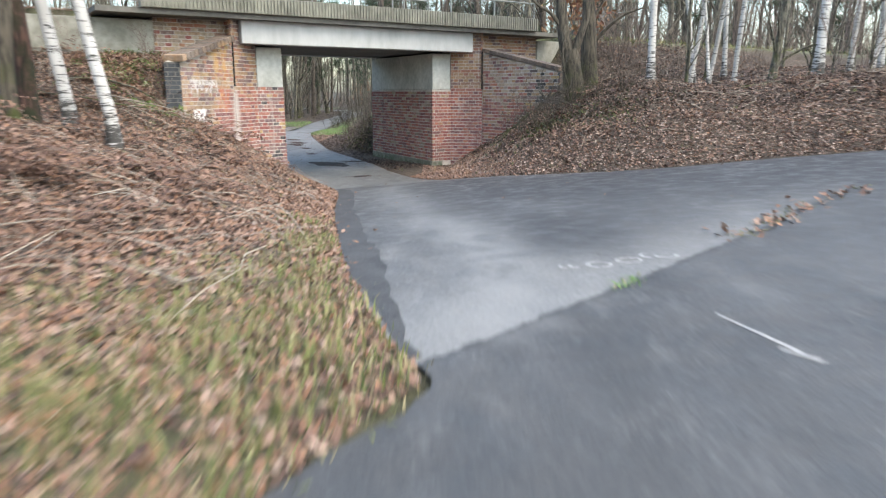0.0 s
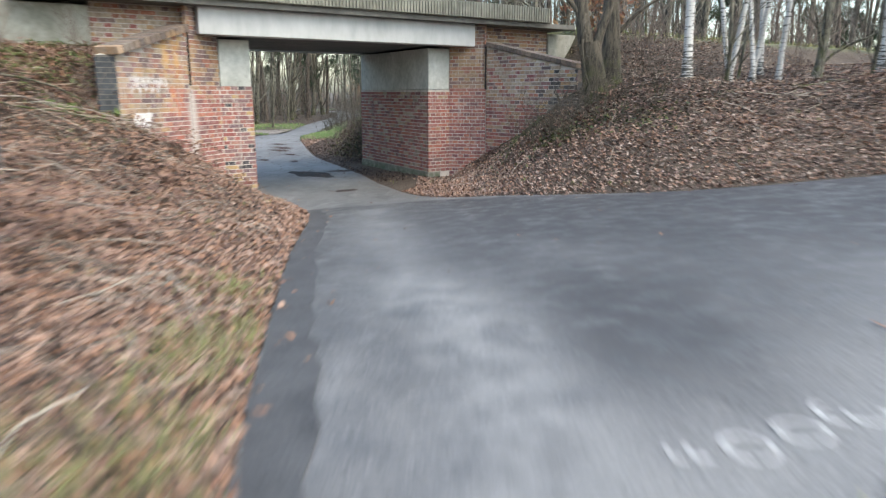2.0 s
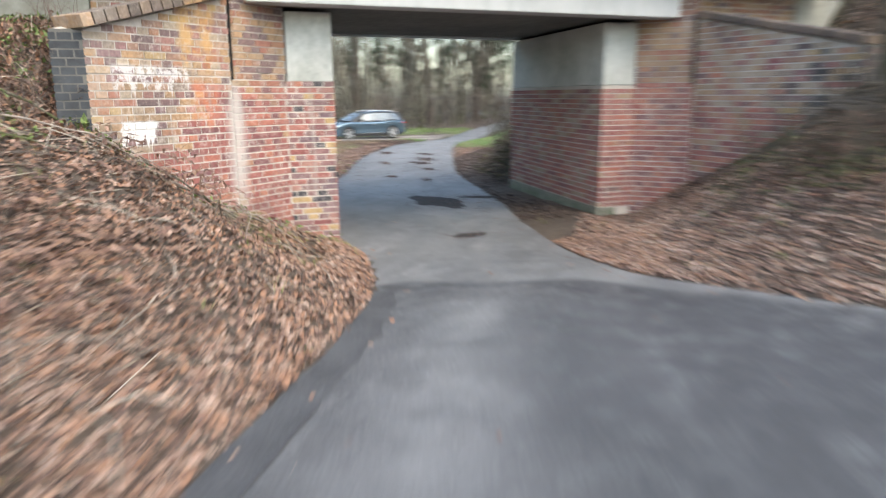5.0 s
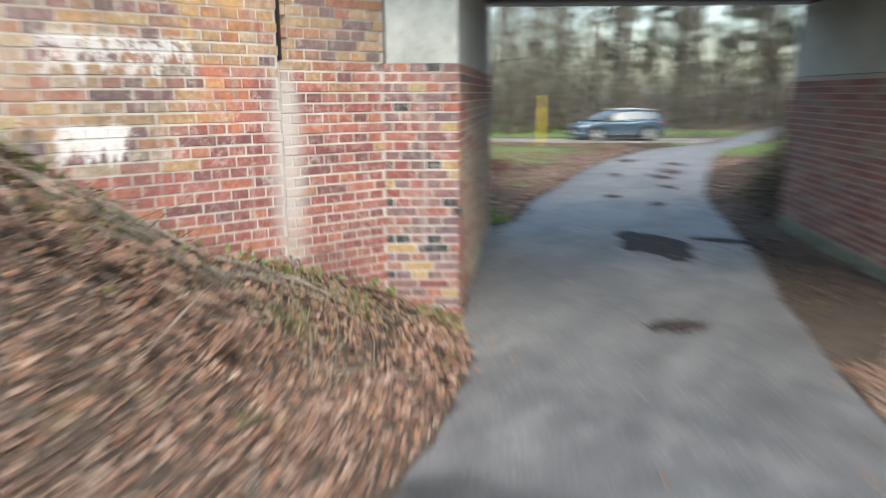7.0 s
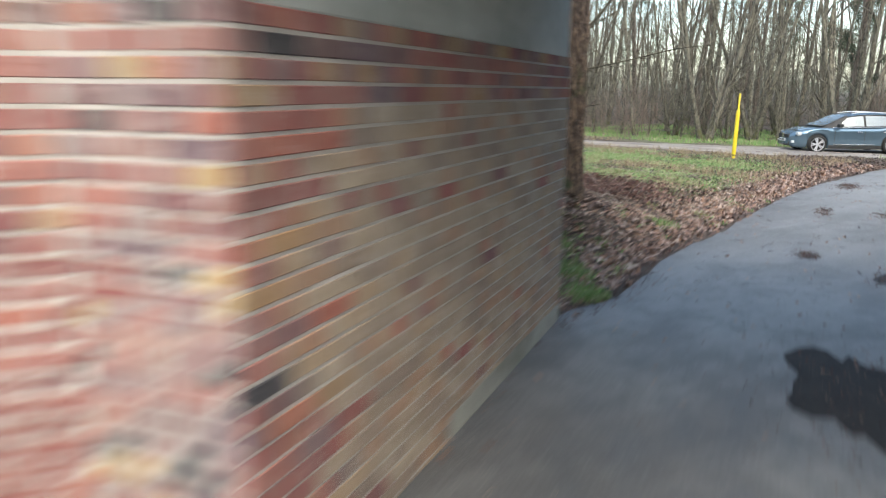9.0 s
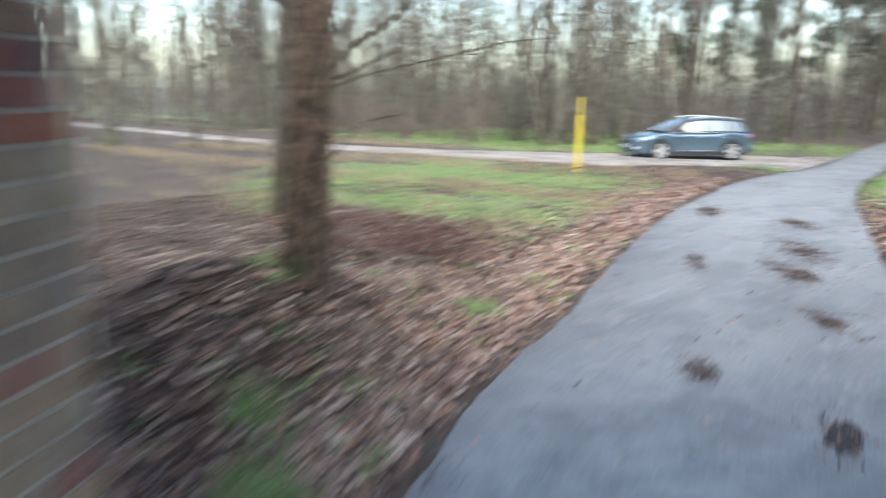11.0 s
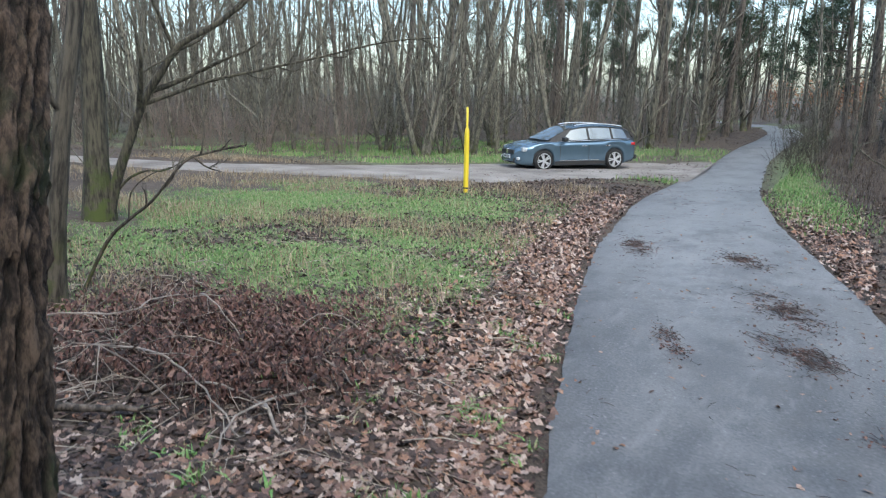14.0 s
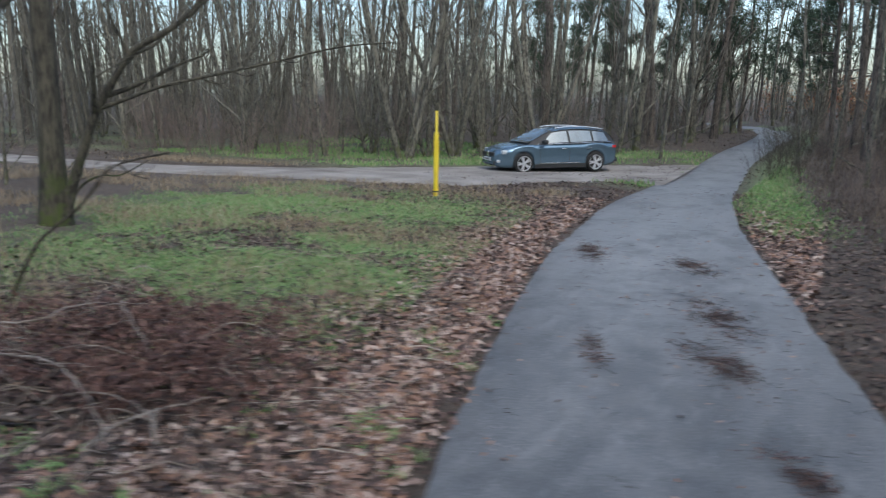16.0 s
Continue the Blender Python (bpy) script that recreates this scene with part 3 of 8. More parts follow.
def step(v, lo, hi):
    t = np.clip((v - lo) / (hi - lo), 0, 1)
    return t * t * (3 - 2 * t)


def road_height(x, y):
    """The road's own level: it falls towards the bridge and runs level beyond it."""
    near = 0.58 - 0.055 * y + x * (0.02 + 0.0065 * np.clip(y, 0, 14))
    near = 0.12 * np.logaddexp(0, (near + 0.5) / 0.12) - 0.5
    k = step(y, 12.5, 18.0)
    far = -0.5 - 0.013 * np.clip(y - 27, 0, 9) - 0.034 * np.clip(y - 36, 0, 9) + 0.012 * np.clip(y - 48, 0, 25)
    return near * (1 - k) + far * k


def line_distance(x, y, line):
    best = np.full(np.shape(x), 1e9)
    for (ax, ay), (bx, by) in zip(line[:-1], line[1:]):
        dx, dy = bx - ax, by - ay
        t = np.clip(((x - ax) * dx + (y - ay) * dy) / (dx * dx + dy * dy + 1e-12), 0, 1)
        best = np.minimum(best, np.hypot(x - ax - t * dx, y - ay - t * dy))
    return best


def inside(x, y, poly):
    hit = np.zeros(np.shape(x), bool)
    for (ax, ay), (bx, by) in zip(poly, np.roll(poly, -1, axis=0)):
        cut = (ay > y) != (by > y)
        hit ^= cut & (x < (bx - ax) * (y - ay) / (by - ay + 1e-12) + ax)
    return hit


def waves(x, y, size, seed):
    r = np.random.RandomState(seed)
    out = 0
    for k in range(6):
        a, p, f = r.uniform(0, 6.28), r.uniform(0, 6.28), (0.6 + 0.35 * k) * 6.28 / size
        out = out + np.sin((x * math.cos(a) + y * math.sin(a)) * f + p) / (1 + 0.5 * k)
    return out / 3


def ground_height(x, y):
    x, y = np.asarray(x, float), np.asarray(y, float)
    base = road_height(x, y)
    on_road = inside(x, y, ROAD_OUTLINE)
    dl, dr = line_distance(x, y, LEFT_EDGE), line_distance(x, y, RIGHT_EDGE)
    left = dl < dr
    d = np.where(on_road, 0, np.minimum(dl, dr))
    s = (x - A[0]) * E[0] + (y - A[1]) * E[1]
    w = (x - A[0]) * N[0] + (y - A[1]) * N[1]
    before = 1 - step(w, -1.5, 1.0)
    # banks on the near side
    lift = np.where(left, 0.1 + 0.27 * step(y, 3.0, 8.0) + 0.17 * step(y, 9.5, 12.6), 0.3 + 0.2 * step(x, 0.6, 2.2) - 0.1 * step(x, 3.5, 6.0))
    reach = 4.5
    bank = lift * np.minimum(d, reach) + 0.12 * np.clip(d - reach, 0, 8)
    # low verges on the far side
    verge = 0.05 * step(d, 0.0, 0.5) + np.where(left, 0.14 * step(d, 0.2, 1.6) * (1 - step(y, 26, 30)), 0.2 * step(d, 0.3, 2.2) * (1 - step(y, 22, 28)))
    z = base + bank * before + verge * (1 - before) + 0.045 * waves(x, y, 2.6, 3) * step(d, 0.3, 1.5) * (1 - step(y, 27, 31)) + 0.02 * waves(x, y, 0.7, 5) * step(d, 0.1, 0.6)
    # the railway bank, cut away between the wings
    gap = np.where(s < SPAN / 2, -s, s - SPAN)
    front = 3.0 - np.clip(-w - 0.1, 0, 40) / 1.75
    rear = 3.0 - np.clip(w - 4.4, 0, 40) / 1.5
    shelf = step(s, -5.9, -5.1) * (1 - step(s, SPAN + 3.7, SPAN + 4.3)) * (w < 0.25)
    front = front + (np.minimum(front, 2.2 - np.clip(-w - 0.2, 0, 9) / 4.0) - front) * shelf
    crest = np.minimum(3.0, np.minimum(front, rear))
    keep = np.where(w > 1.5, step(gap - 1.3 - 0.8 * np.clip(w - 3.2, 0, 9), 0.0, 0.5), 0.0)
    for start, end, side, soft in ((S1, W1, -1, 1.5), (S2, W2, 1, 1.2)):
        run = end - start
        ln = float(np.hypot(*run))
        run = run / ln
        t = (x - start[0]) * run[0] + (y - start[1]) * run[1]
        off = side * (-(x - start[0]) * run[1] + (y - start[1]) * run[0])
        past = step(t, ln - 0.1, ln + 0.8)
        k = np.where(t < 0, step(gap, 1.2, 1.5) * (w > -0.3), step(off, 0.18 - 0.6 * past, 0.5 + soft * past))
        half = (s < SPAN / 2) if side < 0 else (s >= SPAN / 2)
        keep = np.where(half & (w <= 1.5), k, keep)
    z = np.where((crest > z), z + (crest - z) * keep, z)
    # earth lying against the fronts of the wing walls, higher towards their ends
    for start, end, side, along, level, fall in ((S1, W1, -1, (-0.6, 0.0, 0.75, 1.2, 1.62, 1.86, 3.2), (-0.2, 0.06, 0.3, 0.62, 0.9, 1.1, 1.3), 0.42),
                                                 (S2, W2, 1, (-1.2, 0.0, 0.85, 1.3, 1.8, 2.5, 3.4), (-0.45, 0.12, 0.46, 0.7, 0.97, 1.45, 1.5), 0.5)):
        run = (end - start) / float(np.hypot(*(end - start)))
        t = (x - start[0]) * run[0] + (y - start[1]) * run[1]
        ahead = -side * (-(x - start[0]) * run[1] + (y - start[1]) * run[0])
        fill = np.interp(t, along, level) - fall * np.maximum(ahead, 0)
        fill = np.maximum(fill, base + 0.1 * step(d, 0.0, 1.0))
        near = step(ahead, -0.3, -0.15) * (1 - step(ahead, 1.0, 2.6)) * step(t, along[0] - 0.3, along[0]) * (1 - step(t, along[-1] - 0.6, along[-1] + 0.6)) * step(d, 0.1, 0.7)
        z = z + (fill - z) * near
    # a mound beside the bridge's far left corner
    z = z + 0.6 * np.exp(-((x + 7.7) / 1.15) ** 2 - ((y - 21.2) / 1.35) ** 2) * step(d, 0.15, 1.2)
    z = z - 0.03 * on_road - 0.07 * inside(x, y, TRACK_OUTLINE)
    # the hollow between the abutments stays at road level
    return np.where((w > -0.6) & (w < DEPTH) & (gap < -0.02) | ((w >= -0.2) & (w < DEPTH) & (gap < 0.4)), np.minimum(z, base - 0.03 * on_road + 0.12 * step(d, 0, 0.4)), z)


def lanes(x, y):
    return np.minimum(line_distance(x, y, LEFT_EDGE), line_distance(x, y, RIGHT_EDGE))


def verge_grass(x, y):
    """Where the near-side verge is green: low, close to the main road's corner."""
    return np.clip(1.2 - np.hypot((x + 1.0) / 1.3, (y - 2.6) / 2.2), 0, 1) * (0.5 + 0.5 * waves(x, y, 1.1, 9))


def clearing(x, y):
    """The green clearing beyond the bridge."""
    a = np.clip(1.25 - np.hypot((x + 12.2 + 0.35 * (y - 30)) / 4.9, (y - 29.6) / 4.8), 0, 1)
    return np.clip(a * 1.8, 0, 1) * np.clip(0.62 + 1.0 * waves(x, y, 3.4, 15) + 0.6 * waves(x, y, 0.9, 16), 0.02, 1) * (lanes(x, y) > 0.9)


def lane_strip(x, y):
    """The grass strip along the lane's far right edge."""
    return (line_distance(x, y, RIGHT_EDGE) < line_distance(x, y, LEFT_EDGE)) * np.exp(-((lanes(x, y) - 0.8) / 0.6) ** 2) * step(y, 32.5, 35.5)


def crest_grass(x, y):
    """Yellow-green grass along the top of the railway bank."""
    w = (x - A[0]) * N[0] + (y - A[1]) * N[1]
    s = (x - A[0]) * E[0] + (y - A[1]) * E[1]
    return np.exp(-((w - 0.1) / 0.3) ** 2) * ((s > SPAN + 2.4) | (s < -3.4)) * np.clip(0.7 + 0.5 * waves(x, y, 1.2, 19), 0, 1)


def wood_edge(x, y):
    """Thin grass at the wood's edge beyond the track."""
    return step(y, 38, 41) * (1 - step(y, 50, 56)) * (x < -9.5) * np.clip(0.5 + waves(x, y, 4, 33), 0.12, 1)


# ---- ground, roads ----
def graded(lo, hi, fine_lo, fine_hi, fine, growth=1.18):
    mid = np.arange(fine_lo, fine_hi + fine, fine)
    out = [list(mid)]
    for start, stop, sign in ((mid[0], lo, -1), (mid[-1], hi, 1)):
        v, st, side = start, fine, []
        while (stop - v) * sign > 0:
            st *= growth
            v += sign * st
            side.append(v)
        out.append(side)
    return np.array(sorted(out[0] + out[1] + out[2]))


def sheet():
    xs, ys = graded(-900, 900, -17, 12, 0.19), graded(-500, 1500, -2, 42, 0.19)
    gx, gy = np.meshgrid(xs, ys)
    z = ground_height(gx, gy)
    v = np.stack([gx, gy, z], -1).reshape(-1, 3)
    ny, nx = gx.shape
    i = (np.arange(ny - 1)[:, None] * nx + np.arange(nx - 1)[None, :]).ravel()
    t = np.concatenate([np.stack([i, i + 1, i + nx + 1], 1), np.stack([i, i + nx + 1, i + nx], 1)])
    me = big_mesh("ground", v, t, SOIL, True)
    x, y = v[:, 0], v[:, 1]
    green = np.clip(clearing(x, y) * 1.2 + 0.8 * verge_grass(x, y) + lane_strip(x, y) + 0.7 * wood_edge(x, y) + crest_grass(x, y), 0, 1)
    at = me.attributes.new("green", "FLOAT", "POINT")
    at.data.foreach_set("value", green.astype(np.float32))
    return tagged(new("ground", me), "dark leaf-mould soil of a winter wood with railway bank", "ground", kind="structure")


sheet()


def laid(name, outline, lift, mat, cell=0.35, edge_drop=0.0):
    """A sheet laid on the road's level inside an outline."""
    from mathutils.geometry import delaunay_2d_cdt
    out = [Vector((float(x), float(y))) for x, y in outline]
    k = len(out)
    lo, hi = np.min(outline, axis=0), np.max(outline, axis=0)
    gx, gy = np.meshgrid(np.arange(lo[0], hi[0], cell), np.arange(lo[1], hi[1], cell))
    gx, gy = gx.ravel(), gy.ravel()
    ok = inside(gx, gy, np.asarray(outline)) & (line_distance(gx, gy, np.vstack([outline, outline[:1]])) > cell * 0.35)
    pts = out + [Vector((float(a), float(b))) for a, b in zip(gx[ok], gy[ok])]
    v, _, f, *_ = delaunay_2d_cdt(pts, [], [list(range(k))], 1, 1e-4)
    p = np.array([(a.x, a.y) for a in v])
    z = road_height(p[:, 0], p[:, 1]) + lift
    return mesh_of(name, np.column_stack([p, z]), f, mat, True)


def ragged(line, amount, seed, stepsize=0.12):
    """A line with a crumbled, wandering edge."""
    r = np.random.RandomState(seed)
    pts = []
    for a, b in zip(line[:-1], line[1:]):
        k = max(1, int(np.linalg.norm(b - a) / stepsize)) if max(abs(a[1]), abs(a[0])) < 34 else 1
        pts += [a + (b - a) * i / k for i in range(k)]
    pts = np.array(pts + [line[-1]])
    wob = np.convolve(r.normal(0, amount, len(pts) + 4), np.ones(5) / 2.2, "valid")
    return pts + np.column_stack([wob, wob * r.choice([-1, 1])])


road_edge = np.vstack([ragged(LEFT_EDGE, 0.025, 4), ragged(RIGHT_EDGE, 0.03, 5)[::-1], [(40, 14), (40, 6), (9, 1), (6, -8), (-3, -8)]])
JOINT_LINE = arc([(-0.6, 1.9), (-0.03, 2.7), (0.36, 3.1), (1.06, 3.9), (2.3, 5.3), (4.0, 7.1), (6.5, 9.2)], 4)
SEAM = arc([(-2.3, 13.4), (-1.4, 13.72), (-0.5, 13.75), (0.3, 13.2), (1.2, 12.5), (2.4, 11.7)], 4)


def lane_road():
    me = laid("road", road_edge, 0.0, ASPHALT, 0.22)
    co = np.zeros(len(me.vertices) * 3, np.float32)
    me.vertices.foreach_get("co", co)
    x, y = co.reshape(-1, 3)[:, 0].astype(float), co.reshape(-1, 3)[:, 1].astype(float)
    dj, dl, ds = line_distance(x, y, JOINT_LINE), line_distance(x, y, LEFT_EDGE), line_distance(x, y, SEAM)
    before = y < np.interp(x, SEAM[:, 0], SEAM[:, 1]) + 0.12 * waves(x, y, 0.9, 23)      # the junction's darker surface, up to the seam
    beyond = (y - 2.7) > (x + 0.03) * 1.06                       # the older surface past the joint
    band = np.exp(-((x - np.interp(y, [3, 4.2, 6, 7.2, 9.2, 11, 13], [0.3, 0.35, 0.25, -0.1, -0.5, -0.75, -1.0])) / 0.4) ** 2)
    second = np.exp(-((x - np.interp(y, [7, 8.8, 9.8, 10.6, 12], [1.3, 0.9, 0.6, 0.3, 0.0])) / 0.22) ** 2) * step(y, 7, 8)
    dust_and_light = (0.6 * band + 0.45 * second) * (y < 12.8) * beyond
    # later terms paint in brightness under the bridge and the far lane's wet sheen
    dust_and_light = dust_and_light * (0.7 + 0.3 * (1 - step(y, 6, 11))) + 0.25 * (~before) * (1 - step(y, 16.0, 18.5)) + 0.6 * step(y, 17.0, 19.0) * (1 - step(y, 20, 27)) + 0.5 * step(y, 23, 31) + 0.15 * np.exp(-((dl - 1.2) / 0.5) ** 2) * (y > 20)
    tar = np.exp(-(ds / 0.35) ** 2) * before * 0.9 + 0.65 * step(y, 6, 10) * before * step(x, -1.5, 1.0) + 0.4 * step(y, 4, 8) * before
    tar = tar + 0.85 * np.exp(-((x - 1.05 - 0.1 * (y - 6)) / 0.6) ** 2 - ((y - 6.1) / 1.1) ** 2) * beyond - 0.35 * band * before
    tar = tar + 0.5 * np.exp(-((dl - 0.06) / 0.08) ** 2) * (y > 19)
    for name, v in (("dust_and_light", dust_and_light), ("tar", tar)):
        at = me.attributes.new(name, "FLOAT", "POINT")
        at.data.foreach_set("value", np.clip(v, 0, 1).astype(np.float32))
    return me


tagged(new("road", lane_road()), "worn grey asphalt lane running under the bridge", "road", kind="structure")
tagged(new("track", laid("track", ragged(np.vstack([TRACK_OUTLINE, TRACK_OUTLINE[:1]]), 0.09, 6, 0.3)[:-1], 0.012, GRAVEL, 0.8)), "pale gravel forest track joining the asphalt lane", "track", kind="structure")


def tar_strip():
    """A newer dark strip along the lane's edge."""
    line = LEFT_EDGE[(LEFT_EDGE[:, 1] > 2.7) & (LEFT_EDGE[:, 1] < 13.4)]
    line = ragged(line, 0.006, 8, 0.16)
    d = np.gradient(line, axis=0)
    d /= np.linalg.norm(d, axis=1, keepdims=True)
    side = np.column_stack([d[:, 1], -d[:, 0]])
    wide = 0.1 + 0.17 * step(line[:, 1:2], 2.6, 5.5) + 0.015 * np.sin(line[:, 1:2] * 1.7) + np.random.RandomState(9).normal(0, 0.02, (len(line), 1))
    out = np.vstack([line + side * 0.02, (line + side * wide)[::-1]])
    return tagged(new("road_edge_strip", laid("road_edge_strip", out, 0.006, NEW_TAR, 0.15)), "dark newer tar strip along the lane's edge", "road", kind="structure")


tar_strip()


# ---- bridge ----
COURSE, LONG, SHORT, JOINT = 0.077, 0.247, 0.117, 0.014


def brick_mesh(length):
    b = box((length, 0.05, COURSE - JOINT), (0, -0.025, 0))
    fr = [e for e in b.edges if all(v.co.y > -0.001 for v in e.verts)]
    bmesh.ops.bevel(b, geom=fr, offset=0.004, segments=1, affect="EDGES")
    me = bpy.data.meshes.new("brick")
    b.to_mesh(me)
    b.free()
    return me


BRICK_SHAPES = {}


def brick_shape(length, mat):
    key = (round(length, 2), mat.name)
    if key not in BRICK_SHAPES:
        me = brick_mesh(key[0])
        me.materials.append(mat)
        BRICK_SHAPES[key] = me
    return BRICK_SHAPES[key]


def brick_face(owner, p, q, z0, top, pick, keep, rows_from=0, seed=1):
    """Bricks in cross bond on the upright face from p to q (outward to the right of p-q), from z0 to top(u). pick(u, z) gives the material;
    keep(u, z) says which bricks are parts of their own; the rest are joined by material."""
    p, q = np.asarray(p, float), np.asarray(q, float)
    length = float(np.linalg.norm(q - p))
    along = (q - p) / length
    yaw = math.atan2(along[1], along[0])
    r = random.Random(seed)
    singles, rest = [], {}
    row, z = rows_from, z0 + COURSE / 2
    limit = max(top(0.0), top(length))
    while z < limit:
        piece = LONG if row % 2 else SHORT
        u = 0.0 if row % 2 == 0 else -(LONG / 2 + 0.005) * ((row // 2) % 2)
        if row % 2 == 0:
            u = -SHORT / 2 * 0.98
        while u < length:
            a, b = max(u, 0.0), min(u + piece, length)
            if b - a > 0.03 and z + COURSE / 2 <= top((a + b) / 2):
                mid = (a + b) / 2
                place = p + along * mid
                m = pose(place[0], place[1], z, r.uniform(-0.8, 0.8), 0, math.degrees(yaw)) @ Matrix.Translation((0, -0.0, 0)) @ pose(0, r.uniform(-0.003, 0.003), 0, 0, 0, 180 + r.uniform(-0.7, 0.7))
                mat = pick(mid, z, r)
                if keep(mid, z):
                    singles.append((b - a, mat, m))
                else:
                    rest.setdefault(mat.name, (mat, []))[1].append((b - a, m))
            u += piece + JOINT
        row += 1
        z += COURSE
    for width, mat, m in singles:
        me = brick_shape(width, mat)
        ob = new("brick", me)
        ob.parent = owner
        ob.matrix_basis = owner.matrix_world.inverted() @ m
    box_f = np.array([(0, 1, 2), (0, 2, 3), (0, 4, 5), (0, 5, 1), (1, 5, 6), (1, 6, 2), (2, 6, 7), (2, 7, 3), (3, 7, 4), (3, 4, 0)])
    inv = owner.matrix_world.inverted()
    for mat, lot in rest.values():
        vs, ts = [], []
        h = (COURSE - JOINT) / 2
        for i, (w, m) in enumerate(lot):
            m = inv @ m
            x = w / 2
            for c in ((-x, 0, -h), (x, 0, -h), (x, 0, h), (-x, 0, h), (-x, -0.05, -h), (x, -0.05, -h), (x, -0.05, h), (-x, -0.05, h)):
                vs.append(m @ Vector(c))
            ts.append(box_f[:, ::-1] + 8 * i)
        me = big_mesh("brickwork", [tuple(v) for v in vs], np.concatenate(ts), mat)
        ob = new("brickwork", me)
        ob.parent = owner
        tagged(ob, kind="stuff")


def inset(poly, d):
    """A closed plan outline (anticlockwise) moved inwards."""
    p = np.asarray(poly, float)
    k = len(p)
    out = []
    for i in range(k):
        a, b, c = p[i - 1], p[i], p[(i + 1) % k]
        e1, e2 = (b - a) / np.linalg.norm(b - a), (c - b) / np.linalg.norm(c - b)
        n1, n2 = np.array([-e1[1], e1[0]]), np.array([-e2[1], e2[0]])
        bis = n1 + n2
        bis /= max(np.dot(bis, n1), 0.3)
        out.append(b + bis * d)
    return out


def red_mix(u, z, r):
    if z > SEAT - 0.02:
        return BRICK_OCHRE
    return BRICK_OCHRE if r.random() < 0.08 else BRICK_RED


def plum_mix(u, z, r):
    return BRICK_PLUM if r.random() < 0.75 else BRICK_RED


def inner_left_mix(u, z, r):
    if u < 0.42 + r.uniform(-0.2, 0.25) or z > SEAT - 0.25:
        return BRICK_RED if r.random() < 0.55 else (BRICK_OCHRE if r.random() < 0.6 else BRICK_PLUM)
    return BRICK_BROWN if r.random() < 0.93 else BRICK_RED


def inner_right_mix(u, z, r):
    return BRICK_RED if r.random() < 0.75 else BRICK_BROWN


def wing_mix(u, z, r):
    if z < 1.5 and u > 0.95 + 0.5 * step(z, 0.9, 1.4) + r.uniform(-0.15, 0.15) or z < 0.85:
        return BRICK_RED
    return BRICK_OCHRE if r.random() < 0.58 else (BRICK_PLUM if r.random() < 0.5 else BRICK_BROWN)


def dark_wing_mix(u, z, r):
    if u > 1.55 + r.uniform(-0.3, 0.3) and z > 1.05 and r.random() < 0.6:
        return BRICK_SLATE if r.random() < 0.45 else BRICK_PLUM
    q = r.random() - (0.45 if z < 1.25 else 0.0)
    return BRICK_RED if q < 0.2 else (BRICK_OCHRE if q < 0.45 else BRICK_BROWN)


def abutment_left():
    ab = thing("bridge_abutment", pose(*A, 0), "red and ochre brick bridge abutment with pale lime run", "abutment", "bridge abutments")
    loc = lambda pts: [(p[0] - A[0], p[1] - A[1]) for p in pts]
    low = [A, A2, A2 - E * 1.6, site(-2.6, 2.2), site(-2.6, 0.2), S1 - E * 0.55 - N * 0.0, S1, P1]
    part("core", prism(loc(inset(low, 0.005)), -0.75, SEAT_LEFT - 0.005), MORTAR, ab, "lime mortar core")
    shoulder = [P1 + N * 0.01, P1 + BACK * 0.5, site(-2.6, 0.75), site(-2.6, -0.15), site(-1.29, -0.15), S1]
    part("shoulder", prism(loc(inset(shoulder, 0.005)), SEAT_LEFT - 0.005, DECK - 0.02), MORTAR, ab)
    block = [A, A2, A2 - E * 0.95, P1 + BACK * 0.1, P1]
    part("bearing_block", prism(loc(inset(block, 0.012)), SEAT_LEFT, BEAM_LOW - 0.03, 0.012), CONCRETE, ab, "weathered pale concrete bearing block")
    part("plinth", prism(loc([A + BACK * 1.6 + E * 0.004, A2 + E * 0.006, A2 - E * 0.3, A + BACK * 1.6 - E * 0.3]), -0.75, -0.36, 0.01), BLOCK, ab, "dirty rendered concrete plinth")
    brick_face(ab, P1, A, -0.633, lambda u: SEAT_LEFT + 0.012, plum_mix, lambda u, z: z > -0.4, 0, 2)
    brick_face(ab, A, A2, -0.556, lambda u: SEAT_LEFT + 0.012, inner_left_mix, lambda u, z: u < 0.75 and z > 0.3, 1, 3)
    brick_face(ab, S1, P1, -0.633, lambda u: DECK - 0.02, red_mix, lambda u, z: 0.2 < z < 1.7 and u > 0.1, 1, 4)
    brick_face(ab, site(-1.29, -0.2), S1, 1.67, lambda u: DECK - 0.02, red_mix, lambda u, z: False, 0, 8)
    slot = S1 + (P1 - S1) * 0.004
    dj = math.degrees(math.atan2(*(P1 - S1)[::-1]))
    ob = part("open_joint", box((0.009, 0.05, 0.9), (0, 0, 0), 0.002), BLACK_JOINT, ab, "dark open joint above the lime run")
    ob.matrix_basis = ab.matrix_world.inverted() @ pose(slot[0], slot[1], 2.05, 0, 0, dj)
    return ab


